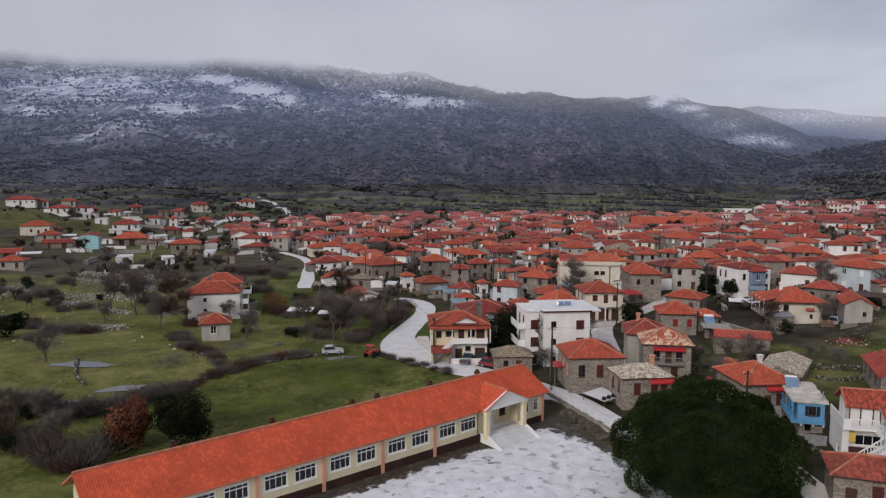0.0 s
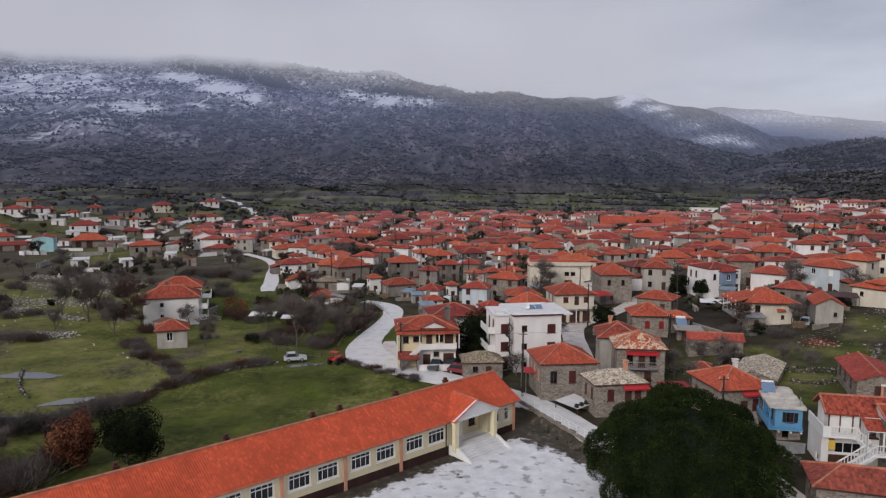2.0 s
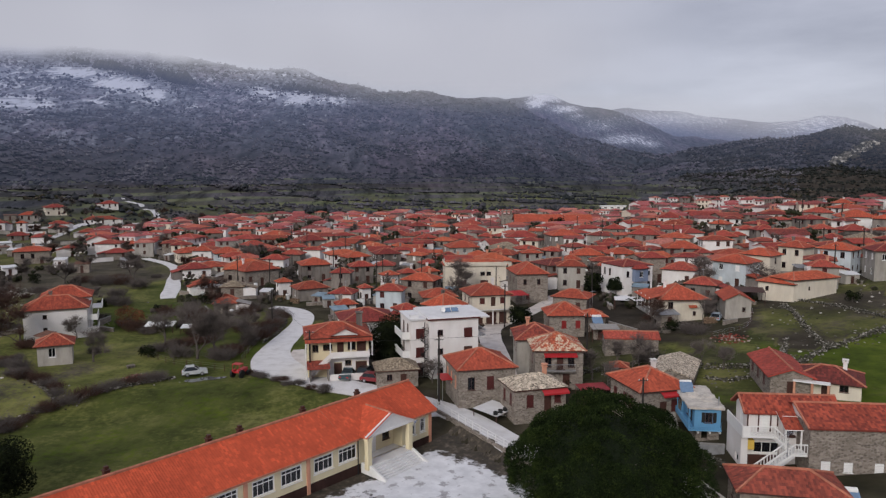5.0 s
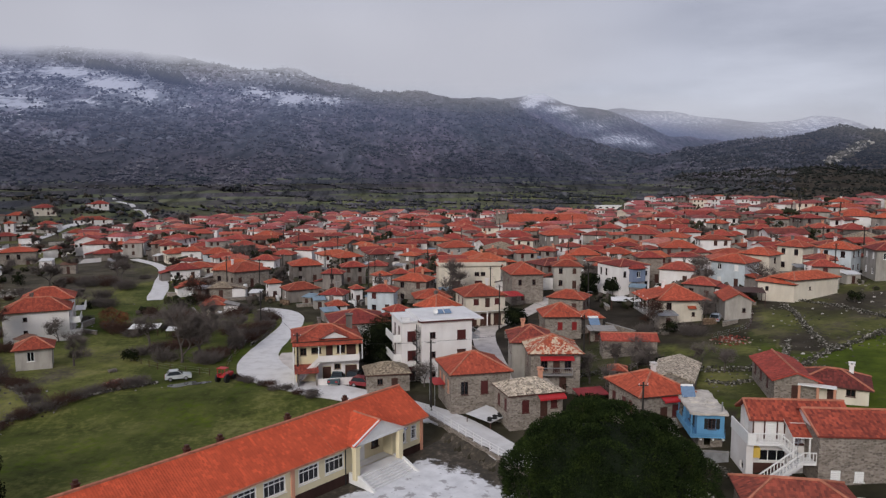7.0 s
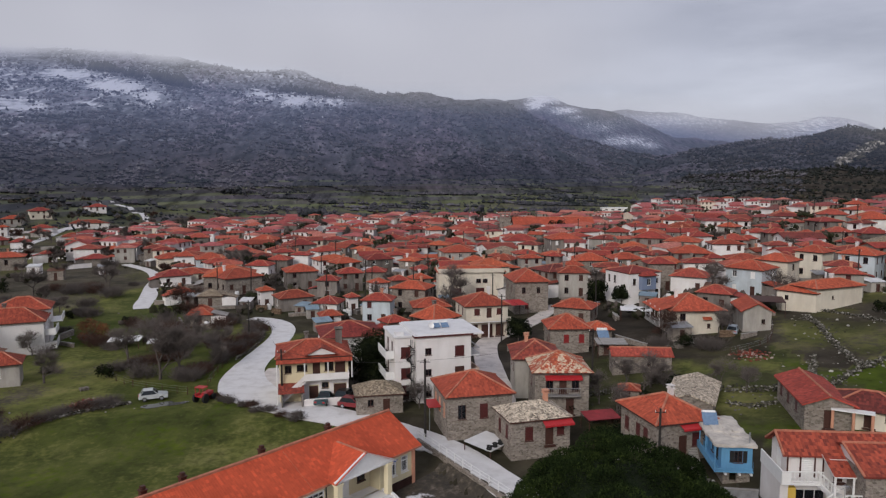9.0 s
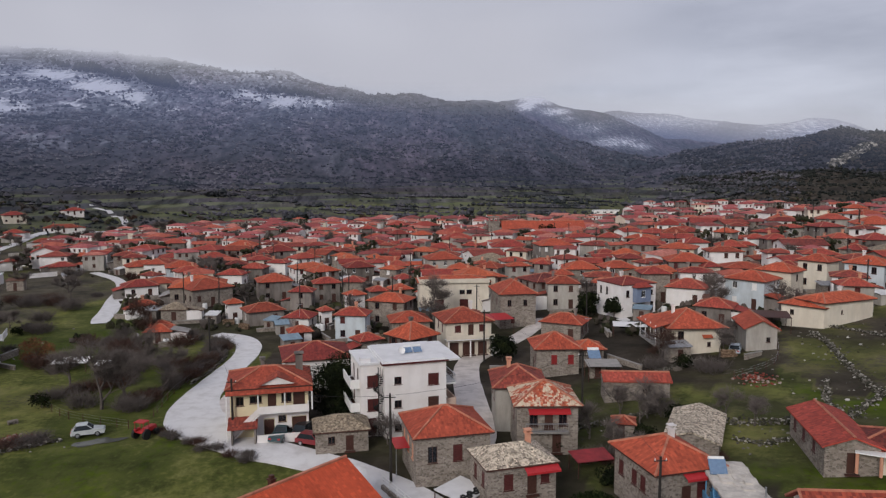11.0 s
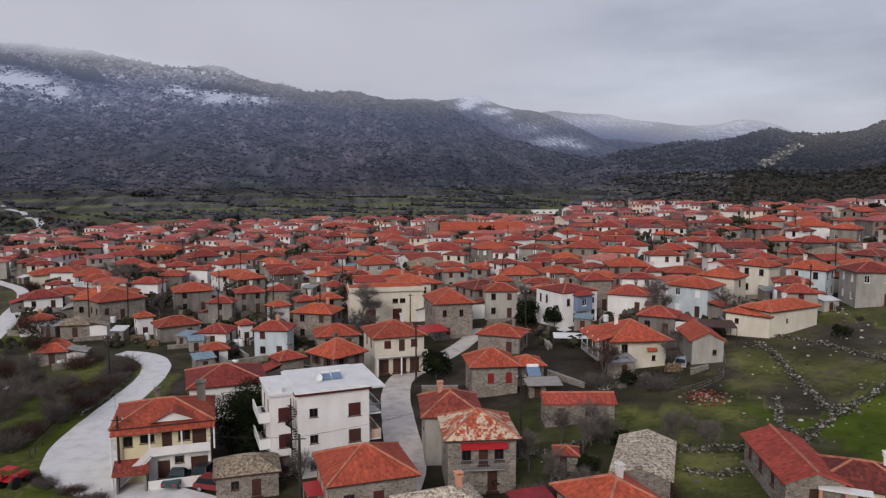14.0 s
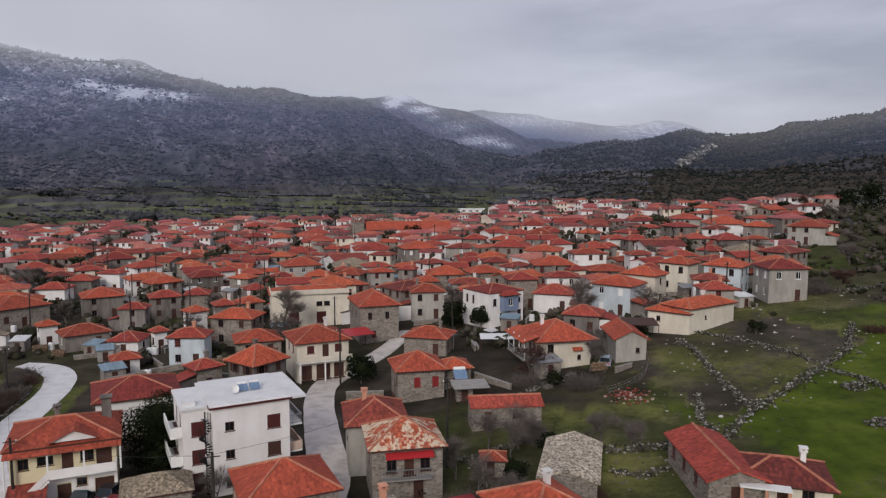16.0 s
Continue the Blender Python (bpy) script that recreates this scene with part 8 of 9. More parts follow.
# ---- dry-stone walls ----
STONE = islands("grey_field_stones", [(0.0, (0.035, 0.036, 0.024)), (0.5, (0.085, 0.082, 0.066)), (0.8, (0.20, 0.19, 0.17)), (1.0, (0.42, 0.41, 0.38))])


STONE_PALE = islands("pale_lichened_stones", [(0.0, (0.12, 0.115, 0.10)), (0.5, (0.30, 0.285, 0.265)), (1.0, (0.62, 0.60, 0.57))])


def stone_wall(label, knots, high=0.9, wide=0.8, loose=0.4, seed=1):
    rng = random.Random(seed)
    spots = []
    for x, y, _ in curve_points([(a, b, 1) for a, b in knots], 0.35):
        for _ in range(9):
            w = rng.uniform(0.14, 0.40)
            spread = wide * (0.16 + 0.16 * abs(noise.noise(Vector((x, y, seed)) * 0.3)) * 3)
            spots.append((x + rng.gauss(0, spread), y + rng.gauss(0, spread), relief(x, y) + rng.uniform(-0.1, high * 0.55), w, w * 0.7))
    n = len(spots) // 9
    for _ in range(int(n * loose * 2.0)):
        x, y, z, w, h = rng.choice(spots)
        x, y = x + rng.gauss(0, 1.5), y + rng.gauss(0, 1.5)
        spots.append((x, y, relief(x, y) - 0.05, w * 1.1, h))
    ob = blob_stuff("stone_wall", label, spots, STONE_PALE if wide > 1.1 else STONE, "wall")
    ob["kind"] = "stuff"


stone_wall("tumbled dry-stone wall across the meadow", [(73.5, 137), (72, 130), (68.5, 120), (66, 112), (65.3, 108.5)], 0.9, 1.0, 0.8, 1)
stone_wall("dry-stone wall round the upper paddock", [(100.7, 130), (90.5, 120.5), (81.2, 115.3), (73, 111), (65.3, 107.5), (60, 104), (57.1, 101.5)], 1.0, 1.0, 0.8, 2)
stone_wall("dry-stone wall along the bright meadow", [(81.2, 115.3), (82.5, 110), (82.1, 105), (82, 96)], 0.8, 0.9, 0.5, 3)
stone_wall("dry-stone wall of the small upper paddock", [(77.5, 142), (81, 133), (83, 124), (82.9, 119)], 0.7, 0.6, 0.4, 11)
stone_wall("tumbled stone ring in the rough corner", [(62.3, 114.8), (60, 111), (58.2, 108.2), (57, 104)], 0.7, 0.9, 0.6, 12)
stone_wall("dry-stone wall below the upper houses", [(104, 152), (112, 151), (125, 148)], 0.8, 0.5, 0.3, 13)
stone_wall("low field wall behind the school", [(-66, 124), (-60, 114), (-52, 105), (-49, 101.5)], 0.5, 0.4, 0.2, 4)
stone_wall("low field wall beside the meadow", [(-54, 93), (-48, 101), (-42, 106), (-35.5, 110)], 0.6, 0.6, 0.4, 5)
stone_wall("ruined stone heaps in the pasture", [(-112, 152), (-98, 146), (-86, 140)], 0.8, 2.2, 1.0, 6)
stone_wall("ruined stone heaps among rough grass", [(-128, 185), (-108, 178), (-92, 170)], 0.9, 3.0, 1.2, 7)
stone_wall("rubble of fallen field walls in the pasture", [(-140, 170), (-120, 160), (-104, 160), (-90, 158)], 0.6, 9.0, 5.0, 31)
stone_wall("rubble of a fallen wall in rough grass", [(-135, 200), (-112, 195), (-96, 186)], 0.6, 8.0, 5.0, 32)
stone_wall("ruined reddish stone enclosure in the pasture", [(-140, 214), (-125, 211), (-112, 200), (-98, 188.5)], 1.7, 0.5, 0.2, 33)
stone_wall("pale yard wall along the hamlet", [(-205, 322), (-186, 318), (-168, 312), (-150, 310)], 1.3, 0.4, 0.1, 34)
stone_wall("stone heap in the pasture", [(-88, 128), (-83, 127)], 0.9, 1.2, 0.6, 8)
stone_wall("low field wall at the pasture", [(-75, 104), (-70, 96), (-66, 92)], 0.4, 0.3, 0.2, 9)


def scattered_stones():
    rng = random.Random(31)
    spots = []
    for _ in range(800):
        x, y = (rng.uniform(56, 120), rng.uniform(88, 165)) if rng.random() < 0.7 else (rng.uniform(-130, -60), rng.uniform(85, 190))
        if noise.noise(Vector((x, y, 9)) * 0.06) < rng.uniform(-0.4, 0.4):
            continue
        w = rng.uniform(0.18, 0.62)
        spots.append((x, y, relief(x, y) - 0.06, w, w * 0.6))
    blob_stuff("field_stones", "pale stones scattered over the meadows", spots, STONE_PALE, "stones")


scattered_stones()

# ---- walls, rails and small things ----
def build_yard_rail():
    """Retaining wall of the yard with a white railing along the lane."""
    wall = thing("retaining_wall", "dark stained retaining wall with white railing along the lane", "wall", pose(0, 0, 0))
    a, b = Vector((3.0, 95.0, 0)), Vector((15.5, 71.8, 0))
    way = (b - a).normalized()
    n = Vector((-way.y, way.x, 0)) * 0.15
    s = Shape()
    lo, hi = Vector((0, 0, -2.6)), Vector((0, 0, 0.05))
    for p, q in ((a, a + (b - a) * 0.5), (a + (b - a) * 0.5, b)):
        zp, zq = Vector((0, 0, relief(p.x + 1.5, p.y + 0.8) + 0.3)), Vector((0, 0, relief(q.x + 1.5, q.y + 0.8) + 0.3))
        s.face([p + n + lo, q + n + lo, q + n + zq, p + n + zp][::-1])
        s.face([p - n + lo, q - n + lo, q - n + zq, p - n + zp])
        s.face([p - n + zp, q - n + zq, q + n + zq, p + n + zp])
    part("wall", s.mesh("wall", WALL["stone"]), wall)
    far = (b - a).length
    k, step = 0, 1.6
    pts = []
    while k * step < far:
        p = a + way * k * step
        pts.append(Vector((p.x, p.y, relief(p.x + 1.5, p.y + 0.8) + 0.3)))
        k += 1
    q = Shape()
    q.beam((0, 0, 0), (0, 0, 1.05), 0.045, 6)
    me = q.mesh("post", PAINT_WHITE)
    for p in pts:
        part("post", me, wall, pose(p.x, p.y, p.z))
    for high in (0.35, 0.7, 1.05):
        s = Shape()
        for p, r in zip(pts, pts[1:]):
            s.beam(p + Vector((0, 0, high)), r + Vector((0, 0, high)), 0.028, 5)
        part("bar", s.mesh("bar", PAINT_WHITE), wall)


build_yard_rail()


def utility_pole(x, y, high, lean=0.0):
    p = thing("utility_pole", "dark weathered timber utility pole", "pole", pose(x, y, relief(x, y), 0, lean, 0), "utility poles")
    s = Shape()
    s.beam((0, 0, -0.5), (0, 0, high), 0.16, 8, 0, 0.11)
    part("shaft", s.mesh("shaft", POLE_WOOD), p)
    s = Shape()
    s.beam((-0.6, 0, high - 0.4), (0.6, 0, high - 0.4), 0.06, 4)
    part("cross_arm", s.mesh("cross_arm", POLE_WOOD), p)
    for k in (-0.5, 0, 0.5):
        s = Shape()
        s.beam((k, 0, high - 0.35), (k, 0, high - 0.15), 0.05, 6, 0, 0.03)
        part("insulator", s.mesh("insulator", PAINT_WHITE), p)
    return Vector((x, y, relief(x, y) + high - 0.2))


POLES = [utility_pole(3.9, 96.0, 9.5), utility_pole(-14.9, 108.6, 7.5), utility_pole(27.4, 83.2, 7.2, 0), utility_pole(19.4, 142.4, 9.0), utility_pole(-4.3, 163, 8.5), utility_pole(28.6, 113.6, 8.5), utility_pole(106, 178, 9), utility_pole(-28, 150, 7), utility_pole(93, 152, 8.5), utility_pole(-17, 186, 8), utility_pole(22, 176, 8), utility_pole(48, 205, 9), utility_pole(9, 230, 9)]


def cable(a, b):
    s = Shape()
    pts = [a.lerp(b, k / 10) - Vector((0, 0, 0.8 * (1 - (k / 5 - 1) ** 2))) for k in range(11)]
    for p, q in zip(pts, pts[1:]):
        s.beam(p, q, 0.018, 3)
    tagged(new("cable", s.mesh("cable", TAR)), "thin black overhead cable between poles", "cable", "cables")


for i, j in ((0, 1), (0, 5), (2, 5), (5, 3), (3, 4), (3, 10), (1, 7)):
    cable(POLES[i], POLES[j])

CAR_GLASS = plain("dark_car_glass", (0.02, 0.025, 0.03), 0.1, 0, 0.1)
HEADLIGHT = plain("clear_lamp_glass", (0.7, 0.7, 0.68), 0.15, 0, 0.1)


def car_paint(name, colour):
    m, t, b = material(name, 0.35, 0.5)
    t.links.new(ramp_of(t, noise_of(t, position(t), 2, 4), [(0.3, tuple(c * 0.75 for c in colour)), (0.7, colour)]), b.inputs["Base Color"])
    b.inputs["Coat Weight"].default_value = 0.4
    return m


def car(label, x, y, rot, paint, length=4.1, pickup=False):
    """A car: shaped body, cabin, windows, lamps and wheels."""
    c = thing("car", label, "car", pose(x, y, relief(x, y) + 0.10, 0, 0, rot), "parked cars")
    L, hw = length / 2, 0.82
    prof = [(-L, 0.35), (-L, 0.72), (-L + 0.25, 0.86), (L - 1.25, 0.92), (L - 0.15, 0.78), (L, 0.62), (L, 0.32)]
    s = Shape()
    for (a, z0), (b, z1) in zip(prof, prof[1:] + prof[:1]):
        s.face([(a, -hw, z0), (a, hw, z0), (b, hw, z1), (b, -hw, z1)][::-1])
    s.face([(a, -hw, z) for a, z in prof][::-1])
    s.face([(a, hw, z) for a, z in prof])
    body = part("body", s.mesh("body", paint), c)
    r0, r1 = (-L + 0.25, L - 1.2) if not pickup else (-0.35, L - 1.2)
    s = Shape()
    low = [(r0, -hw + 0.03, 0.88), (r1, -hw + 0.03, 0.9), (r1, hw - 0.03, 0.9), (r0, hw - 0.03, 0.88)]
    top = [(r0 + 0.35, -hw + 0.16, 1.42), (r1 - 0.65, -hw + 0.16, 1.44), (r1 - 0.65, hw - 0.16, 1.44), (r0 + 0.35, hw - 0.16, 1.42)]
    for k in range(4):
        j = (k + 1) % 4
        s.face([low[k], low[j], top[j], top[k]])
    part("windows", s.mesh("cabin_glass", CAR_GLASS), c).name = "cabin_glass"
    s = Shape()
    up = [(a, b, z + 0.05) for a, b, z in top]
    for k in range(4):
        j = (k + 1) % 4
        s.face([top[k], top[j], up[j], up[k]])
        s.beam(low[k], top[k], 0.045, 4)
    s.face(up)
    part("roof", s.mesh("roof", paint), c)
    tyre, rim = Shape(), Shape()
    for k in range(14):
        a, b = 6.2832 * k / 14, 6.2832 * (k + 1) / 14
        for shape, r in ((tyre, 0.31), (rim, 0.19)):
            w = 0.1 if r > 0.2 else 0.11
            pa, pb = (r * math.cos(a), r * math.sin(a)), (r * math.cos(b), r * math.sin(b))
            shape.face([(pa[0], -w, pa[1]), (pb[0], -w, pb[1]), (pb[0], w, pb[1]), (pa[0], w, pa[1])])
            shape.face([(0, -w, 0), (pb[0], -w, pb[1]), (pa[0], -w, pa[1])])
            shape.face([(0, w, 0), (pa[0], w, pa[1]), (pb[0], w, pb[1])])
    tm, rm = tyre.mesh("tyre", TAR), rim.mesh("rim", METAL)
    for sx in (-L + 0.75, L - 0.8):
        for sy in (-hw + 0.08, hw - 0.08):
            wheel = part("tyre", tm, c, pose(sx, sy, 0.31))
            part("rim", rm, wheel)
    for sy in (-0.55, 0.55):
        s = Shape()
        s.box(L - 0.02, sy - 0.18, 0.55, L + 0.03, sy + 0.18, 0.7)
        part("headlight", s.mesh("headlight", HEADLIGHT), c)
        s = Shape()
        s.box(-L - 0.03, sy - 0.16, 0.58, -L + 0.02, sy + 0.16, 0.76)
        part("tail_light", s.mesh("tail_light", RED_PAINT), c)
    s = Shape()
    s.box(L - 0.05, -0.3, 0.4, L + 0.035, 0.3, 0.5)
    part("number_plate", s.mesh("number_plate", PAINT_WHITE), c)


car("dark teal pickup parked by the balcony house", -9.3, 108.9, 78, car_paint("dark_teal_paint", (0.03, 0.07, 0.08)), 4.4, True)
car("dark red car parked beside the lane", -5.2, 106.6, -24, car_paint("dark_red_paint", (0.22, 0.015, 0.02)))
car("white old saloon car rusting in the field", -32.9, 111.6, 18, car_paint("faded_white_paint", (0.55, 0.58, 0.58)), 3.7)
car("silver car parked on the hillside street", 78.5, 156.0, 24, car_paint("silver_paint", (0.55, 0.57, 0.6)))
car("pale van beside the grey house", 58.2, 132.4, 60, car_paint("pale_blue_paint", (0.45, 0.52, 0.6)))
car("dark car at the lane", -6.6, 110.6, 70, car_paint("charcoal_paint", (0.03, 0.03, 0.035)))


def tractor(x, y, rot):
    c = thing("tractor", "small red tractor standing at the field corner", "tractor", pose(x, y, relief(x, y), 0, 0, rot))
    s = Shape()
    s.box(-0.2, -0.35, 0.6, 1.5, 0.35, 1.15)
    s.box(1.5, -0.32, 0.65, 1.6, 0.32, 1.1)
    part("bonnet", s.mesh("bonnet", RED_PAINT), c)
    s = Shape()
    s.box(-1.2, -0.75, 0.9, -0.3, -0.45, 1.25)
    s.box(-1.2, 0.45, 0.9, -0.3, 0.75, 1.25)
    s.box(-1.1, -0.45, 0.8, -0.2, 0.45, 1.0)
    part("mudguard", s.mesh("mudguard", RED_PAINT), c)
    s = Shape()
    for px in (-1.1, -0.2):
        for py in (-0.6, 0.6):
            s.beam((px, py, 1.1), (px, py, 2.1), 0.04, 4)
    s.box(-1.2, -0.7, 2.1, -0.1, 0.7, 2.18)
    part("cab_frame", s.mesh("cab_frame", RED_PAINT), c)
    for px, py, r in ((-0.8, -0.75, 0.65), (-0.8, 0.75, 0.65), (1.2, -0.6, 0.38), (1.2, 0.6, 0.38)):
        s = Shape()
        for k in range(14):
            a, b = 6.2832 * k / 14, 6.2832 * (k + 1) / 14
            pa, pb = (r * math.cos(a), r * math.sin(a)), (r * math.cos(b), r * math.sin(b))
            s.face([(pa[0], -0.15, pa[1]), (pb[0], -0.15, pb[1]), (pb[0], 0.15, pb[1]), (pa[0], 0.15, pa[1])])
            s.face([(0, -0.12, 0), (pb[0], -0.15, pb[1]), (pa[0], -0.15, pa[1])])
            s.face([(0, 0.12, 0), (pa[0], 0.15, pa[1]), (pb[0], 0.15, pb[1])])
        part("tyre", s.mesh("tyre", TAR), c, pose(px, py, r))


tractor(-25.8, 110.8, 70)


def puddle(label, x, y, a, b, turn, seed):
    """Standing water with an uneven shore."""
    rng = random.Random(seed)
    s = Shape()
    pts = []
    for k in range(28):
        t = 6.2832 * k / 28
        r = 1 + 0.7 * noise.noise(Vector((math.cos(t) * 1.5, math.sin(t) * 1.5, seed)))
        px, py = a * r * math.cos(t), b * r * math.sin(t)
        c, q = math.cos(radians(turn)), math.sin(radians(turn))
        pts.append((x + c * px - q * py, y + q * px + c * py))
    z = sorted(relief(px, py) for px, py in pts)[14] + 0.06
    s.face([(px, py, z) for px, py in pts])
    tagged(new("water", s.mesh("water", WATER)), label, "puddle", "", "structure")


def water():
    m, t, b = material("standing_water", 0.04, 0.6)
    b.inputs["Base Color"].default_value = (0.10, 0.10, 0.09, 1)
    bump(t, b, noise_of(t, position(t), 2, 3), 0.03, 0.01)
    return m


WATER = water()
puddle("shallow rainwater pool in the pasture", -71.4, 101.2, 5.5, 1.8, 4, 1)
puddle("shallow rainwater pool beside the hedge", -67.5, 83.5, 4.8, 1.5, 8, 2)
puddle("long rainwater pool under the hedge", -61.0, 91.8, 4.6, 1.2, 25, 3)
puddle("muddy rainwater pool by the track", -31.3, 109.2, 2.6, 1.2, 20, 4)


def solar_heater(x, y, z, rot, tilt=35, k=1.0):
    c = thing("solar_heater", "solar water heater with blue-grey panel and white tank", "solar heater", pose(x, y, z, 0, 0, rot) @ Matrix.Diagonal((k, k, k, 1)), "solar heaters")
    s = Shape()
    s.box(-0.95, -0.9, -0.05, 0.95, 0.9, 0.05)
    part("panel", s.mesh("panel", CAR_GLASS_BLUE), c, pose(0, 0, 0.75, tilt, 0, 0))
    s = Shape()
    s.beam((-0.85, 0.85, 1.35), (0.85, 0.85, 1.35), 0.27, 12)
    part("tank", s.mesh("tank", PAINT_WHITE), c)
    s = Shape()
    for k in (-0.8, 0.8):
        s.beam((k, -0.7, 0), (k, -0.7, 0.35), 0.03, 4)
        s.beam((k, 0.85, 0), (k, 0.85, 1.1), 0.03, 4)
    part("stand", s.mesh("stand", METAL), c)


CAR_GLASS_BLUE = plain("blue_grey_collector", (0.16, 0.24, 0.36), 0.15, 0, 0.2)
solar_heater(6.0, 112.4, 9.38, 13, 30, 0.55)
solar_heater(7.2, 112.7, 9.38, 13, 30, 0.55)
solar_heater(33.2, 84.6, 4.9, -9, 45, 0.8)
solar_heater(35.2, 131.5, 3.0, -2)
solar_heater(38.9, 61.4, relief(38.9, 61.4), -14)


def lean_to(label, x, y, rot, w, d, h, mat):
    c = thing("shelter", label, "shelter", pose(x, y, relief(x, y), 0, 0, rot))
    s = Shape()
    s.face([(-w / 2, -d / 2, h - 0.3), (w / 2, -d / 2, h - 0.3), (w / 2, d / 2, h), (-w / 2, d / 2, h)])
    s.face([(-w / 2, d / 2, h - 0.06), (w / 2, d / 2, h - 0.06), (w / 2, -d / 2, h - 0.36), (-w / 2, -d / 2, h - 0.36)])
    part("roof", s.mesh("roof", mat), c)
    for px in (-w / 2 + 0.1, w / 2 - 0.1):
        for py in (-d / 2 + 0.1, d / 2 - 0.1):
            post(c, px, py, -0.3, h - 0.3, WOOD_DARK, 0.06)


RED_FADED = plain("faded_red_sheet", (0.30, 0.03, 0.035), 0.6, 0, 0.5, 0.9)
lean_to("white sheet roof beside the red barn", -175.5, 230.5, 30, 8.0, 5.0, 2.2, SLAB_WHITE)
lean_to("white sheet roof in the hamlet", -203.0, 290.0, 26, 12.0, 6.0, 2.6, SLAB_WHITE)
lean_to("red sheet shelter roof between stone walls", 25.2, 97.0, 10, 4.2, 2.6, 2.0, RED_FADED)
lean_to("white sheet shelter on the lawn", -48.2, 142.5, 4, 5.4, 3.2, 1.8, PAINT_WHITE)
lean_to("white sheet shelter by the fence", -41.5, 141.0, 4, 4.4, 2.4, 1.6, SLAB_WHITE)
lean_to("rusty pergola beside the cream house", 69.0, 141.5, -20, 5.5, 5.0, 3.2, WOOD_DARK)
lean_to("red canopy over blue-grey shop front", 24.6, 163.5, 12, 5.5, 5.0, 3.6, RED_PAINT)
lean_to("white canopy over the terrace", 47.0, 150.0, -14, 6.0, 3.0, 2.2, SLAB_WHITE)
lean_to("concrete terrace shelter beside the stone house", 35.6, 128.2, -4, 5.0, 3.4, 2.4, CONCRETE)
lean_to("dirty white sheet roof over a low heap beside the lane", 10.9, 92.0, 46, 4.2, 3.8, 1.2, SLAB_WHITE)


def tyre(x, y, z, tilt, rot):
    if "tyre" not in SHARED:
        s = Shape()
        for k in range(12):
            a, b = 6.2832 * k / 12, 6.2832 * (k + 1) / 12
            for j in range(6):
                p, q = 6.2832 * j / 6, 6.2832 * (j + 1) / 6

                def at(t, u):
                    r = 0.24 + 0.09 * math.cos(u)
                    return (r * math.cos(t), r * math.sin(t), 0.09 + 0.09 * math.sin(u))
                s.face([at(a, p), at(b, p), at(b, q), at(a, q)])
        SHARED["tyre"] = s.mesh("tyre", TAR)
    thing("tyre", "worn black tyre weighing down the sheet roof", "tyre", pose(x, y, z, tilt, 0, rot), "tyres", data=SHARED["tyre"])


for k in range(8):
    u, v = -1.8 + 0.52 * k, -1.5 + 0.35 * (k % 2)
    c, n = math.cos(radians(46)), math.sin(radians(46))
    tyre(10.9 + u * c - v * n, 92.0 + u * n + v * c, relief(10.9, 92.0) + 0.93 + (v + 1.9) * 0.079, 4.5, 46)
stone_wall("ruined pale stone yard walls beside the slate barn", [(42.6, 105.2), (45.2, 103.8), (47.6, 103.0), (50.4, 102.2)], 1.3, 0.9, 0.8, 26)
stone_wall("tumbled stones in the yard below the barn", [(42.4, 99.5), (44.5, 97.6), (47.5, 98.0)], 0.6, 1.0, 0.6, 27)
stone_wall("garden wall below the cream house", [(38, 124), (46, 127), (52, 129.5)], 1.2, 0.3, 0.1, 21)
stone_wall("garden wall beside the shed", [(26, 109), (31, 110), (40, 112)], 1.1, 0.3, 0.1, 22)
stone_wall("lane wall below the pine", [(29.6, 84), (29.2, 78), (28.6, 72), (29, 66)], 0.9, 0.3, 0.1, 23)
stone_wall("yard wall below the blue house", [(30.8, 82), (31.6, 75.5), (33.0, 70)], 1.4, 0.3, 0.1, 24)
stone_wall("curving roadside wall at the bend", [(-26.4, 133), (-25.2, 140), (-25.2, 150), (-27.5, 158)], 0.6, 0.3, 0.1, 25)


# ---- flag, aerials, dishes and garden clutter ----
FLAG_BLUE = plain("flag_blue_cloth", (0.06, 0.14, 0.42), 0.8)
m = SCHOOL @ pose(23.7, -4.7, 3.2, 0, 0, 0)
flag = thing("flag", "blue and white striped flag on a slanting staff", "flag", m)
s = Shape()
s.beam((0, 0, 0), (0, -1.1, 1.1), 0.03, 6)
part("staff", s.mesh("staff", PAINT_WHITE), flag)
for k in range(7):
    s = Shape()
    for j in range(6):
        def at(u, v):
            return (0.12 * math.sin(u * 4 + v), -0.35 - 0.13 * v, 0.95 - 0.18 * u + 0.02 * v - 0.5 * (1 - v / 7))
        s.face([at(j * 0.2, k), at(j * 0.2 + 0.2, k), at(j * 0.2 + 0.2, k + 1), at(j * 0.2, k + 1)])
    part("stripe", s.mesh("stripe", PAINT_WHITE if k % 2 else FLAG_BLUE), flag)


def aerial(x, y, z):
    a = thing("aerial", "thin metal television aerial on a roof", "aerial", pose(x, y, z, 0, 0, 30), "aerials")
    s = Shape()
    s.beam((0, 0, -0.6), (0, 0, 1.9), 0.025, 5)
    s.beam((-0.6, 0, 1.7), (0.6, 0, 1.7), 0.02, 4)
    for k in range(6):
        s.beam((-0.5 + 0.2 * k, -0.35, 1.7), (-0.5 + 0.2 * k, 0.35, 1.7), 0.012, 3)
    part("mast", s.mesh("mast", METAL), a)


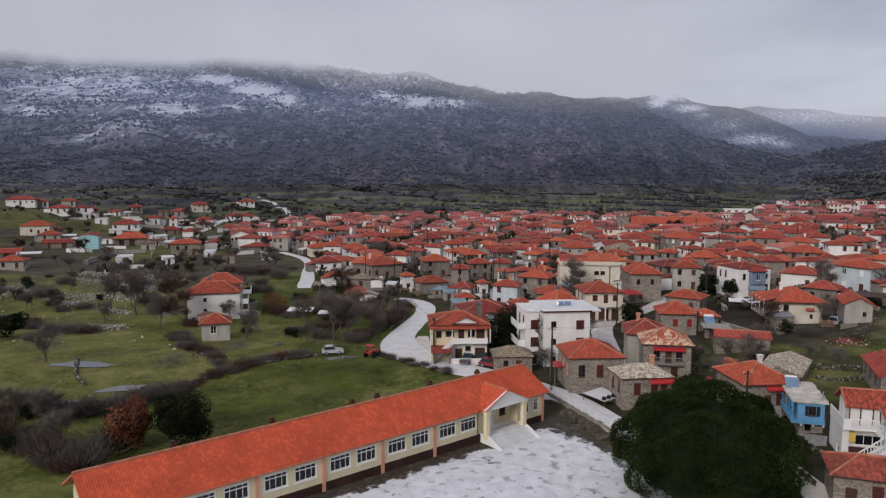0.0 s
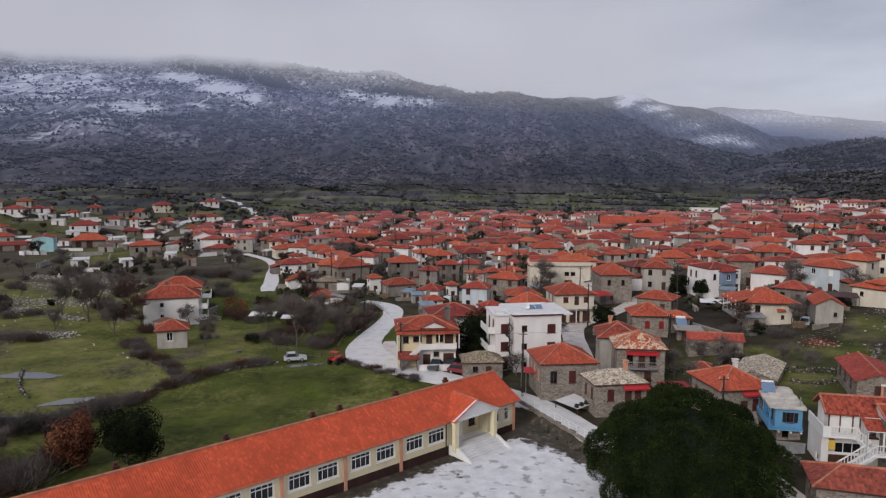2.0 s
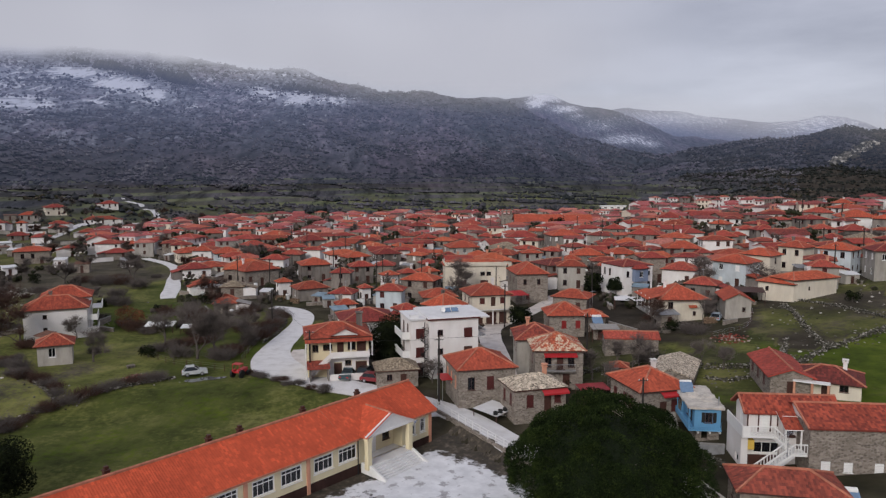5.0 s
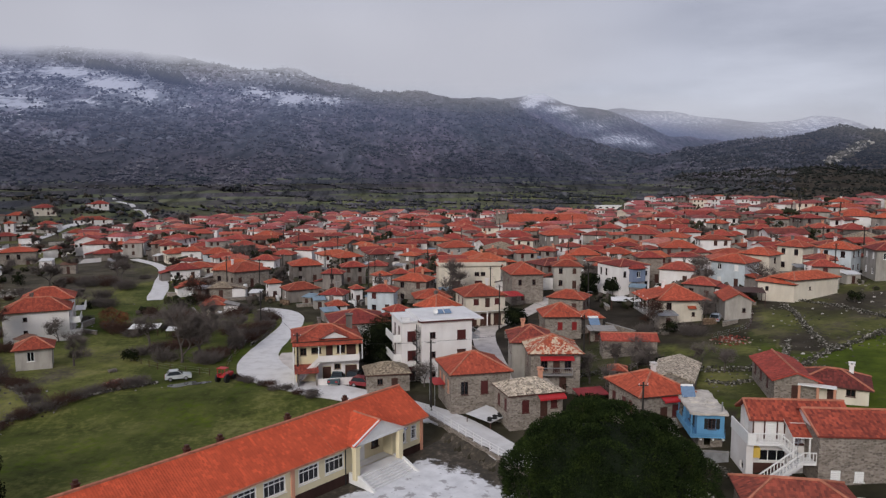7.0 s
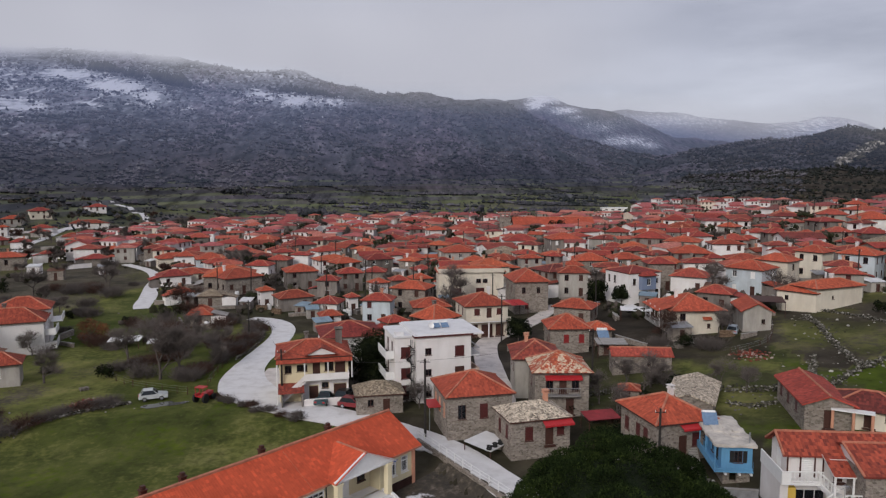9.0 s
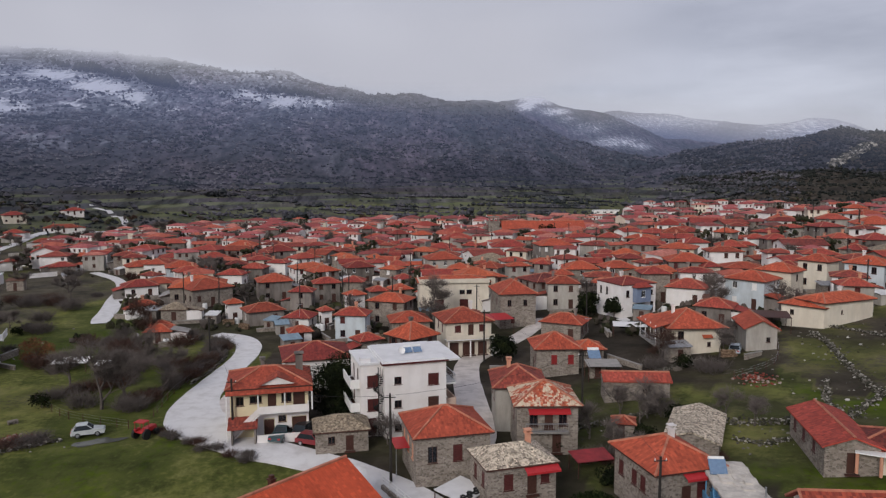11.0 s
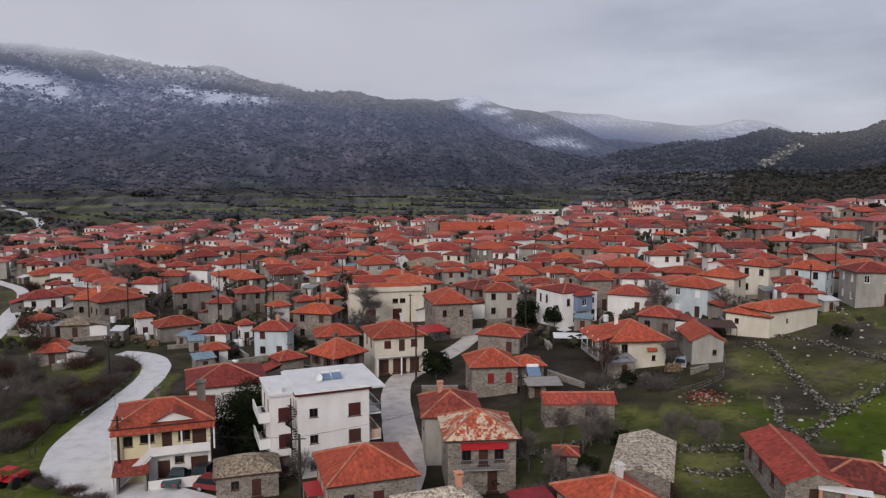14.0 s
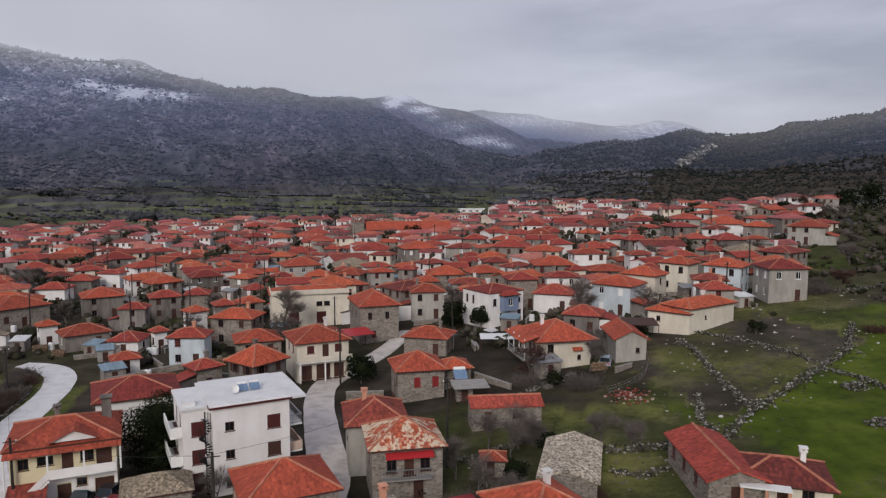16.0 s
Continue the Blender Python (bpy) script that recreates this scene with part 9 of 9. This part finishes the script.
def dish(x, y, z, rot):
    d = thing("satellite_dish", "white satellite dish on a bracket", "satellite dish", pose(x, y, z, 0, 0, rot), "dishes")
    s = Shape()
    for k in range(12):
        a, b = 6.2832 * k / 12, 6.2832 * (k + 1) / 12
        for r0, r1 in ((0, 0.25), (0.25, 0.45)):
            def at(r, t):
                return (r * math.cos(t), -0.5 * r * r * 2, r * math.sin(t))
            s.face([at(r0, a), at(r1, a), at(r1, b), at(r0, b)] if r0 else [at(0, a), at(r1, a), at(r1, b)])
    part("reflector", s.mesh("reflector", PAINT_WHITE), d, pose(0, 0, 0.4, -30, 0, 0))
    s = Shape()
    s.beam((0, 0.1, -0.5), (0, 0.05, 0.4), 0.03, 5)
    part("bracket", s.mesh("bracket", METAL), d)


for k, (x, y, _) in enumerate(HOUSES[:150:4]):
    if k % 2 == 0 and math.hypot(x, y) < 230 and abs(x - 6.5) > 6:
        hit = relief(x, y)
        aerial(x, y, hit + 5.6 if k % 4 else hit + 4.6)
dish(5.2, 111.5, 9.5, 20)


def fence(label, knots, high=1.1):
    """Wire fence with timber posts."""
    f = thing("fence", label, "fence", pose(0, 0, 0), "fences")
    pts = [Vector((x, y, relief(x, y))) for x, y, _ in curve_points([(a, b, 1) for a, b in knots], 2.2)]
    q = Shape()
    q.beam((0, 0, -0.3), (0, 0, high), 0.06, 6, 0, 0.05)
    me = q.mesh("post", WOOD_DARK)
    for p in pts:
        part("post", me, f, pose(p.x, p.y, p.z))
    for k in (0.35, 0.7, 1.0):
        s = Shape()
        for a, b in zip(pts, pts[1:]):
            s.beam(a + Vector((0, 0, k * high)), b + Vector((0, 0, k * high)), 0.012, 3)
        part("wire", s.mesh("wire", METAL), f)


fence("timber post and wire fence along the lane", [(-27.4, 118.5), (-27.6, 128), (-26.4, 140)])
fence("timber post and wire fence beside the paddock", [(66, 134), (60, 124), (52, 120)])
fence("timber post fence behind the white car", [(-46, 126), (-38, 118), (-29, 114)])


def pallet_stack(x, y, rot, n):
    for k in range(n):
        p = thing("pallet", "grey weathered timber pallet lying on the ground", "pallet", pose(x, y, relief(x, y) + 0.15 * k, 0, 0, rot + 7 * k), "pallets")
        for j in range(5):
            s = Shape()
            s.box(-0.6, -0.4 + 0.18 * j, 0.10, 0.6, -0.28 + 0.18 * j, 0.13)
            part("board", s.mesh("board", WOOD_GREY), p)
        for j in (-0.55, 0, 0.45):
            s = Shape()
            s.box(j, -0.4, 0, j + 0.1, 0.44, 0.10)
            part("bearer", s.mesh("bearer", WOOD_GREY), p)


WOOD_GREY = plain("weathered_grey_timber", (0.22, 0.19, 0.16), 0.9, 0, 0.4, 4)
pallet_stack(46.5, 126.5, 20, 3)
pallet_stack(58.5, 129.0, 50, 2)
pallet_stack(36.0, 125.0, 0, 3)
pallet_stack(-44.5, 117.0, 30, 3)


def rubble_heap(label, x, y, r, mat, seed):
    rng = random.Random(seed)
    spots = []
    for _ in range(160):
        a, u = rng.uniform(0, 6.28), rng.random()
        w = rng.uniform(0.15, 0.5)
        px, py = x + math.cos(a) * u * r, y + math.sin(a) * u * r
        spots.append((px, py, relief(px, py) + 0.5 * (1 - u) * rng.random(), w, w * 0.6))
    blob_stuff("rubble", label, spots, mat, "rubble")


BRICKY = islands("broken_tiles_and_bricks", [(0.0, (0.25, 0.06, 0.04)), (0.6, (0.16, 0.06, 0.05)), (1.0, (0.42, 0.38, 0.34))])
rubble_heap("heap of broken tiles and bricks in the grass", 54.5, 118.5, 3.2, BRICKY, 3)
rubble_heap("pale stone heap in the pasture", -82.0, 127.0, 3.0, STONE_PALE, 4)
rubble_heap("pale stone heap in rough grass", -106.0, 150.0, 4.0, STONE_PALE, 5)
rubble_heap("mossy stone heap in the bright meadow", 74.0, 98.0, 1.8, STONE, 6)
rubble_heap("mossy stone heap in the meadow", 80.0, 108.0, 1.6, STONE, 7)
rubble_heap("earth and stone heap by the field wall", -41.0, 110.5, 2.4, BRICKY, 8)

# ---- yards: garden walls, sheds, tanks, woodpiles and hillside scrub ----
SHEETS = [plain("rusted_roof_sheet", (0.20, 0.10, 0.07), 0.7, 0.2, 0.5, 1.2), plain("grey_roof_sheet", (0.36, 0.36, 0.37), 0.6, 0.2, 0.4, 1.0), plain("white_roof_sheet", (0.66, 0.66, 0.66), 0.6, 0, 0.2, 0.8), plain("blue_grey_sheet", (0.22, 0.30, 0.36), 0.6, 0, 0.3, 0.8)]
TANK_WHITE = plain("white_plastic", (0.72, 0.72, 0.71), 0.5, 0, 0.1)
LOG = islands("cut_firewood", [(0.0, (0.10, 0.065, 0.045)), (0.6, (0.22, 0.15, 0.10)), (1.0, (0.36, 0.27, 0.19))])


def free(x, y, r):
    return not any(math.hypot(x - a, y - b) < 0.56 * c + r for a, b, c in HOUSES) and not any(math.hypot(x - a, y - b) < 0.5 * c + r + 0.3 for a, b, c in ROADS)


def garden_wall(x, y, rot, length, high, mat, label):
    home = thing("garden_wall", label, "wall", pose(x, y, relief(x, y), 0, 0, rot), "garden walls")
    s = Shape()
    s.box(-length / 2, -0.14, -0.9, length / 2, 0.14, high)
    part("wall", s.mesh("wall", mat), home)
    s = Shape()
    s.box(-length / 2 - 0.05, -0.19, high, length / 2 + 0.05, 0.19, high + 0.08)
    part("coping", s.mesh("coping", CONCRETE), home)


def shed(x, y, rot, w, d, h, wall, sheet, label):
    home = thing("shed", label, "shed", pose(x, y, relief(x, y), 0, 0, rot), "sheds")
    s = Shape()
    for k, (a, b) in enumerate((((-w / 2, -d / 2), (w / 2, -d / 2)), ((w / 2, -d / 2), (w / 2, d / 2)), ((w / 2, d / 2), (-w / 2, d / 2)), ((-w / 2, d / 2), (-w / 2, -d / 2)))):
        wall_side(s, a, b, h, [(w / 2 - 0.45, 0.05, 0.9, h * 0.8)] if k == 0 else [], 0.12, -1.0)
    part("wall", s.mesh("wall", wall), home)
    part("door", door_mesh(0.9, h * 0.8, WOOD_DARK), home, pose(0, -d / 2, 0.05))
    s = Shape()
    n = max(6, int(w / 0.3))
    for k in range(n):
        x0, x1 = -w / 2 - 0.25 + (w + 0.5) * k / n, -w / 2 - 0.25 + (w + 0.5) * (k + 1) / n
        z0, z1 = 0.06 * (k % 2), 0.06 * ((k + 1) % 2)
        s.face([(x0, -d / 2 - 0.3, h + 0.02 + z0), (x1, -d / 2 - 0.3, h + 0.02 + z1), (x1, d / 2 + 0.2, h + 0.5 + z1), (x0, d / 2 + 0.2, h + 0.5 + z0)])
        s.face([(x1, -d / 2 - 0.3, h - 0.03 + z1), (x0, -d / 2 - 0.3, h - 0.03 + z0), (x0, d / 2 + 0.2, h + 0.45 + z0), (x1, d / 2 + 0.2, h + 0.45 + z1)])
    part("roof", s.mesh("roof", sheet), home)


def water_tank(x, y, mat, label):
    home = thing("water_tank", label, "tank", pose(x, y, relief(x, y)), "water tanks")
    key = ("tank", mat.name)
    if key not in SHARED:
        s, t = Shape(), Shape()
        s.beam((0, 0, 0), (0, 0, 1.15), 0.55, 14)
        s.beam((0, 0, 1.15), (0, 0, 1.35), 0.55, 14, 0, 0.3)
        t.beam((0, 0, 1.35), (0, 0, 1.42), 0.24, 10)
        SHARED[key] = (s.mesh("tank", mat), t.mesh("lid", TAR))
    part("tank", SHARED[key][0], home)
    part("lid", SHARED[key][1], home)


def woodpile(x, y, rot):
    home = thing("woodpile", "stacked firewood drying beside a house", "woodpile", pose(x, y, relief(x, y), 0, 0, rot), "woodpiles")
    if "woodpile" not in SHARED:
        rng = random.Random(3)
        s = Shape()
        for k in range(11):
            for j in range(6):
                r = rng.uniform(0.08, 0.12)
                px = -1.2 + 0.23 * k + 0.11 * (j % 2)
                s.beam((px, -0.3 + rng.uniform(-.06, .06), 0.1 + 0.19 * j), (px, 0.35 + rng.uniform(-.06, .06), 0.1 + 0.19 * j), r, 6)
        SHARED["woodpile"] = s.mesh("log", LOG)
    part("log", SHARED["woodpile"], home)


def fill_yards():
    rng = random.Random(52)
    near = [h for h in HOUSES if math.hypot(h[0] - CENTRE[0], h[1] - CENTRE[1]) < 265 and h[1] > 126]
    for a, b, c in near:
        turn = rng.choice([-30, -18, -8, 5, 14, 24])
        for kind in ("wall", "wall", "shed", "tank", "wood"):
            if rng.random() < {"wall": 0.2, "shed": 0.5, "tank": 0.55, "wood": 0.7}[kind]:
                continue
            for _ in range(6):
                way, reach = rng.uniform(-2.6, -0.4) if kind != "wall" else rng.uniform(0, 6.28), 0.56 * c + rng.uniform(1.2, 4.0)
                x, y = a + reach * math.cos(way), b + reach * math.sin(way)
                length = rng.uniform(3.5, 8)
                room = {"wall": 0.6, "shed": 1.9, "tank": 0.7, "wood": 1.0}[kind]
                if not free(x, y, room):
                    continue
                if x > 60 and not inside(VILLAGE, x, y):
                    continue
                if kind == "wall":
                    r = turn + rng.choice([0, 90])
                    dx, dy = math.cos(radians(r)) * length / 2, math.sin(radians(r)) * length / 2
                    if not (free(x + dx, y + dy, 0.2) and free(x - dx, y - dy, 0.2)):
                        continue
                    m = rng.choice(["stone", "stone", "stone", "grey"])
                    garden_wall(x, y, r, length, rng.uniform(0.6, 1.1), WALL[m], "low rubble stone garden wall with concrete coping" if m == "stone" else "low grey cement garden wall with coping")
                elif kind == "shed":
                    k = rng.randrange(4)
                    shed(x, y, turn, rng.uniform(2.2, 3.6), rng.uniform(1.8, 2.8), rng.uniform(1.8, 2.3), WALL[rng.choice(["stone", "grey", "pale"])], SHEETS[k], "small yard shed under a %s corrugated roof" % ("rusted", "grey", "white", "blue-grey")[k])
                    HOUSES.append((x, y, 3.2))
                elif kind == "tank":
                    white = rng.random() < 0.9
                    water_tank(x, y, TANK_WHITE if white else WALL["blue"], "white plastic water tank in a yard" if white else "blue plastic water tank in a yard")
                else:
                    woodpile(x, y, turn)
                break


fill_yards()


def hamlet_clutter():
    """Whitewashed yard walls and pale sheds among the western houses."""
    rng = random.Random(58)
    for k in range(150):
        turn, far = rng.uniform(-37, -15), math.sqrt(rng.uniform(225 ** 2, 430 ** 2))
        x, y = CENTRE[0] + far * math.sin(radians(turn)), CENTRE[1] + far * math.cos(radians(turn))
        if not free(x, y, 3.0):
            continue
        if k % 3:
            garden_wall(x, y, rng.choice([10, 25, 40, 100, 115]), rng.uniform(6, 15), rng.uniform(0.9, 1.5), WALL[rng.choice(["white", "white", "white", "pale"])], "long yard wall with a flat coping in the hamlet")
        else:
            j = rng.choice([0, 1, 2, 2, 2])
            shed(x, y, rng.choice([10, 25, 40]), rng.uniform(3.5, 7), rng.uniform(2.5, 4), rng.uniform(2.2, 2.8), WALL[rng.choice(["white", "white", "pale", "stone"])], SHEETS[j], "small hamlet shed under a %s corrugated roof" % ("rusted", "grey", "white")[j])
            HOUSES.append((x, y, 5))


hamlet_clutter()
garden_wall(32.2, 76.0, -12, 3.6, 1.2, SHEETS[1], "low wall of pale corrugated sheet below the blue house")


def east_knoll():
    """Rocks, thorn scrub and dark trees on the rise beyond the upper houses."""
    rng = random.Random(63)
    bushes, rocks, outcrop = [], [], []
    while len(bushes) < 2600:
        turn, far = rng.uniform(33, 52), rng.uniform(215, 430)
        x, y = CENTRE[0] + far * math.sin(radians(turn)), CENTRE[1] + far * math.cos(radians(turn))
        if noise.noise(Vector((x, y, 7)) * 0.03) < rng.uniform(-0.25, 0.35) or not free(x, y, 0.6):
            continue
        w = rng.uniform(0.9, 3.2)
        for _ in range(4):
            bushes.append((x + rng.uniform(-w, w) * 0.6, y + rng.uniform(-w, w) * 0.6, relief(x, y) + rng.uniform(-0.1, w * 0.3), w * 0.75, w * 0.65))
    for _ in range(330):
        x, y, w = rng.uniform(94, 165), rng.uniform(138, 205), rng.uniform(0.5, 1.9)
        if noise.noise(Vector((x, y, 3)) * 0.05) < rng.uniform(-0.2, 0.3) or not free(x, y, 0.5):
            continue
        for _ in range(4):
            bushes.append((x + rng.uniform(-w, w) * 0.6, y + rng.uniform(-w, w) * 0.6, relief(x, y) + rng.uniform(-0.1, w * 0.3), w * 0.75, w * 0.65))
    for k in range(90):
        x, y, w = 112 + 0.5 * k + rng.gauss(0, 0.6), 167 - 0.16 * k + rng.gauss(0, 0.6), rng.uniform(0.8, 1.8)
        bushes.append((x, y, relief(x, y) + 0.1, w, w))
    for px, py in ((200, 245), (206, 252), (212, 240), (190, 262), (185, 250), (220, 232)):
        for _ in range(24):
            x, y, w = px + rng.gauss(0, 5), py + rng.gauss(0, 5), rng.uniform(0.6, 2.6)
            rocks.append((x, y, relief(x, y) - 0.2, w, w * 0.8))
    for _ in range(520):
        u = rng.random()
        turn, rise = 32.2 + 2.1 * u + rng.gauss(0, 0.25), 0.008 + 0.023 * u + rng.gauss(0, 0.0015)
        far = next((k for k in range(420, 960, 6) if (relief(CENTRE[0] + k * math.sin(radians(turn)), CENTRE[1] + k * math.cos(radians(turn))) - 32) / k > rise), 0)
        if far:
            x, y, w = CENTRE[0] + far * math.sin(radians(turn)), CENTRE[1] + far * math.cos(radians(turn)), rng.uniform(1.2, 4.5)
            outcrop.append((x, y, relief(x, y) - 0.2, w, w * 0.9))
    blob_stuff("rocks", "grey rock outcrop on the dark wooded hill", outcrop, STONE, "rocks")
    blob_stuff("thorn_scrub", "dark thorn scrub on the eastern rise", bushes, GARDEN, "bushes")
    blob_stuff("rocks", "pale grey rocks cropping out of the rise", rocks, STONE, "rocks")
    for k, (x, y, w, h) in enumerate(((210, 246, 9, 9), (216, 241, 10, 11), (204, 250, 6, 5), (223, 236, 9, 8), (194, 258, 5, 5), (180, 268, 7, 5))):
        leafy("evergreen_tree", "dark evergreen tree on the eastern rise", x, y, w, h, DARK_LEAF, 0.5, 1500, 1.0, 20 + k, "tree")


east_knoll()


def village_poles():
    """Timber poles standing among the houses."""
    rng = random.Random(91)
    made = 0
    while made < 34:
        turn, far = rng.uniform(-24, 42), rng.uniform(150, 330)
        x, y = CENTRE[0] + far * math.sin(radians(turn)), CENTRE[1] + far * math.cos(radians(turn))
        if inside(VILLAGE, x, y) and free(x, y, 0.2):
            utility_pole(x, y, rng.uniform(7.5, 9.5), rng.uniform(-2, 2))
            made += 1


village_poles()
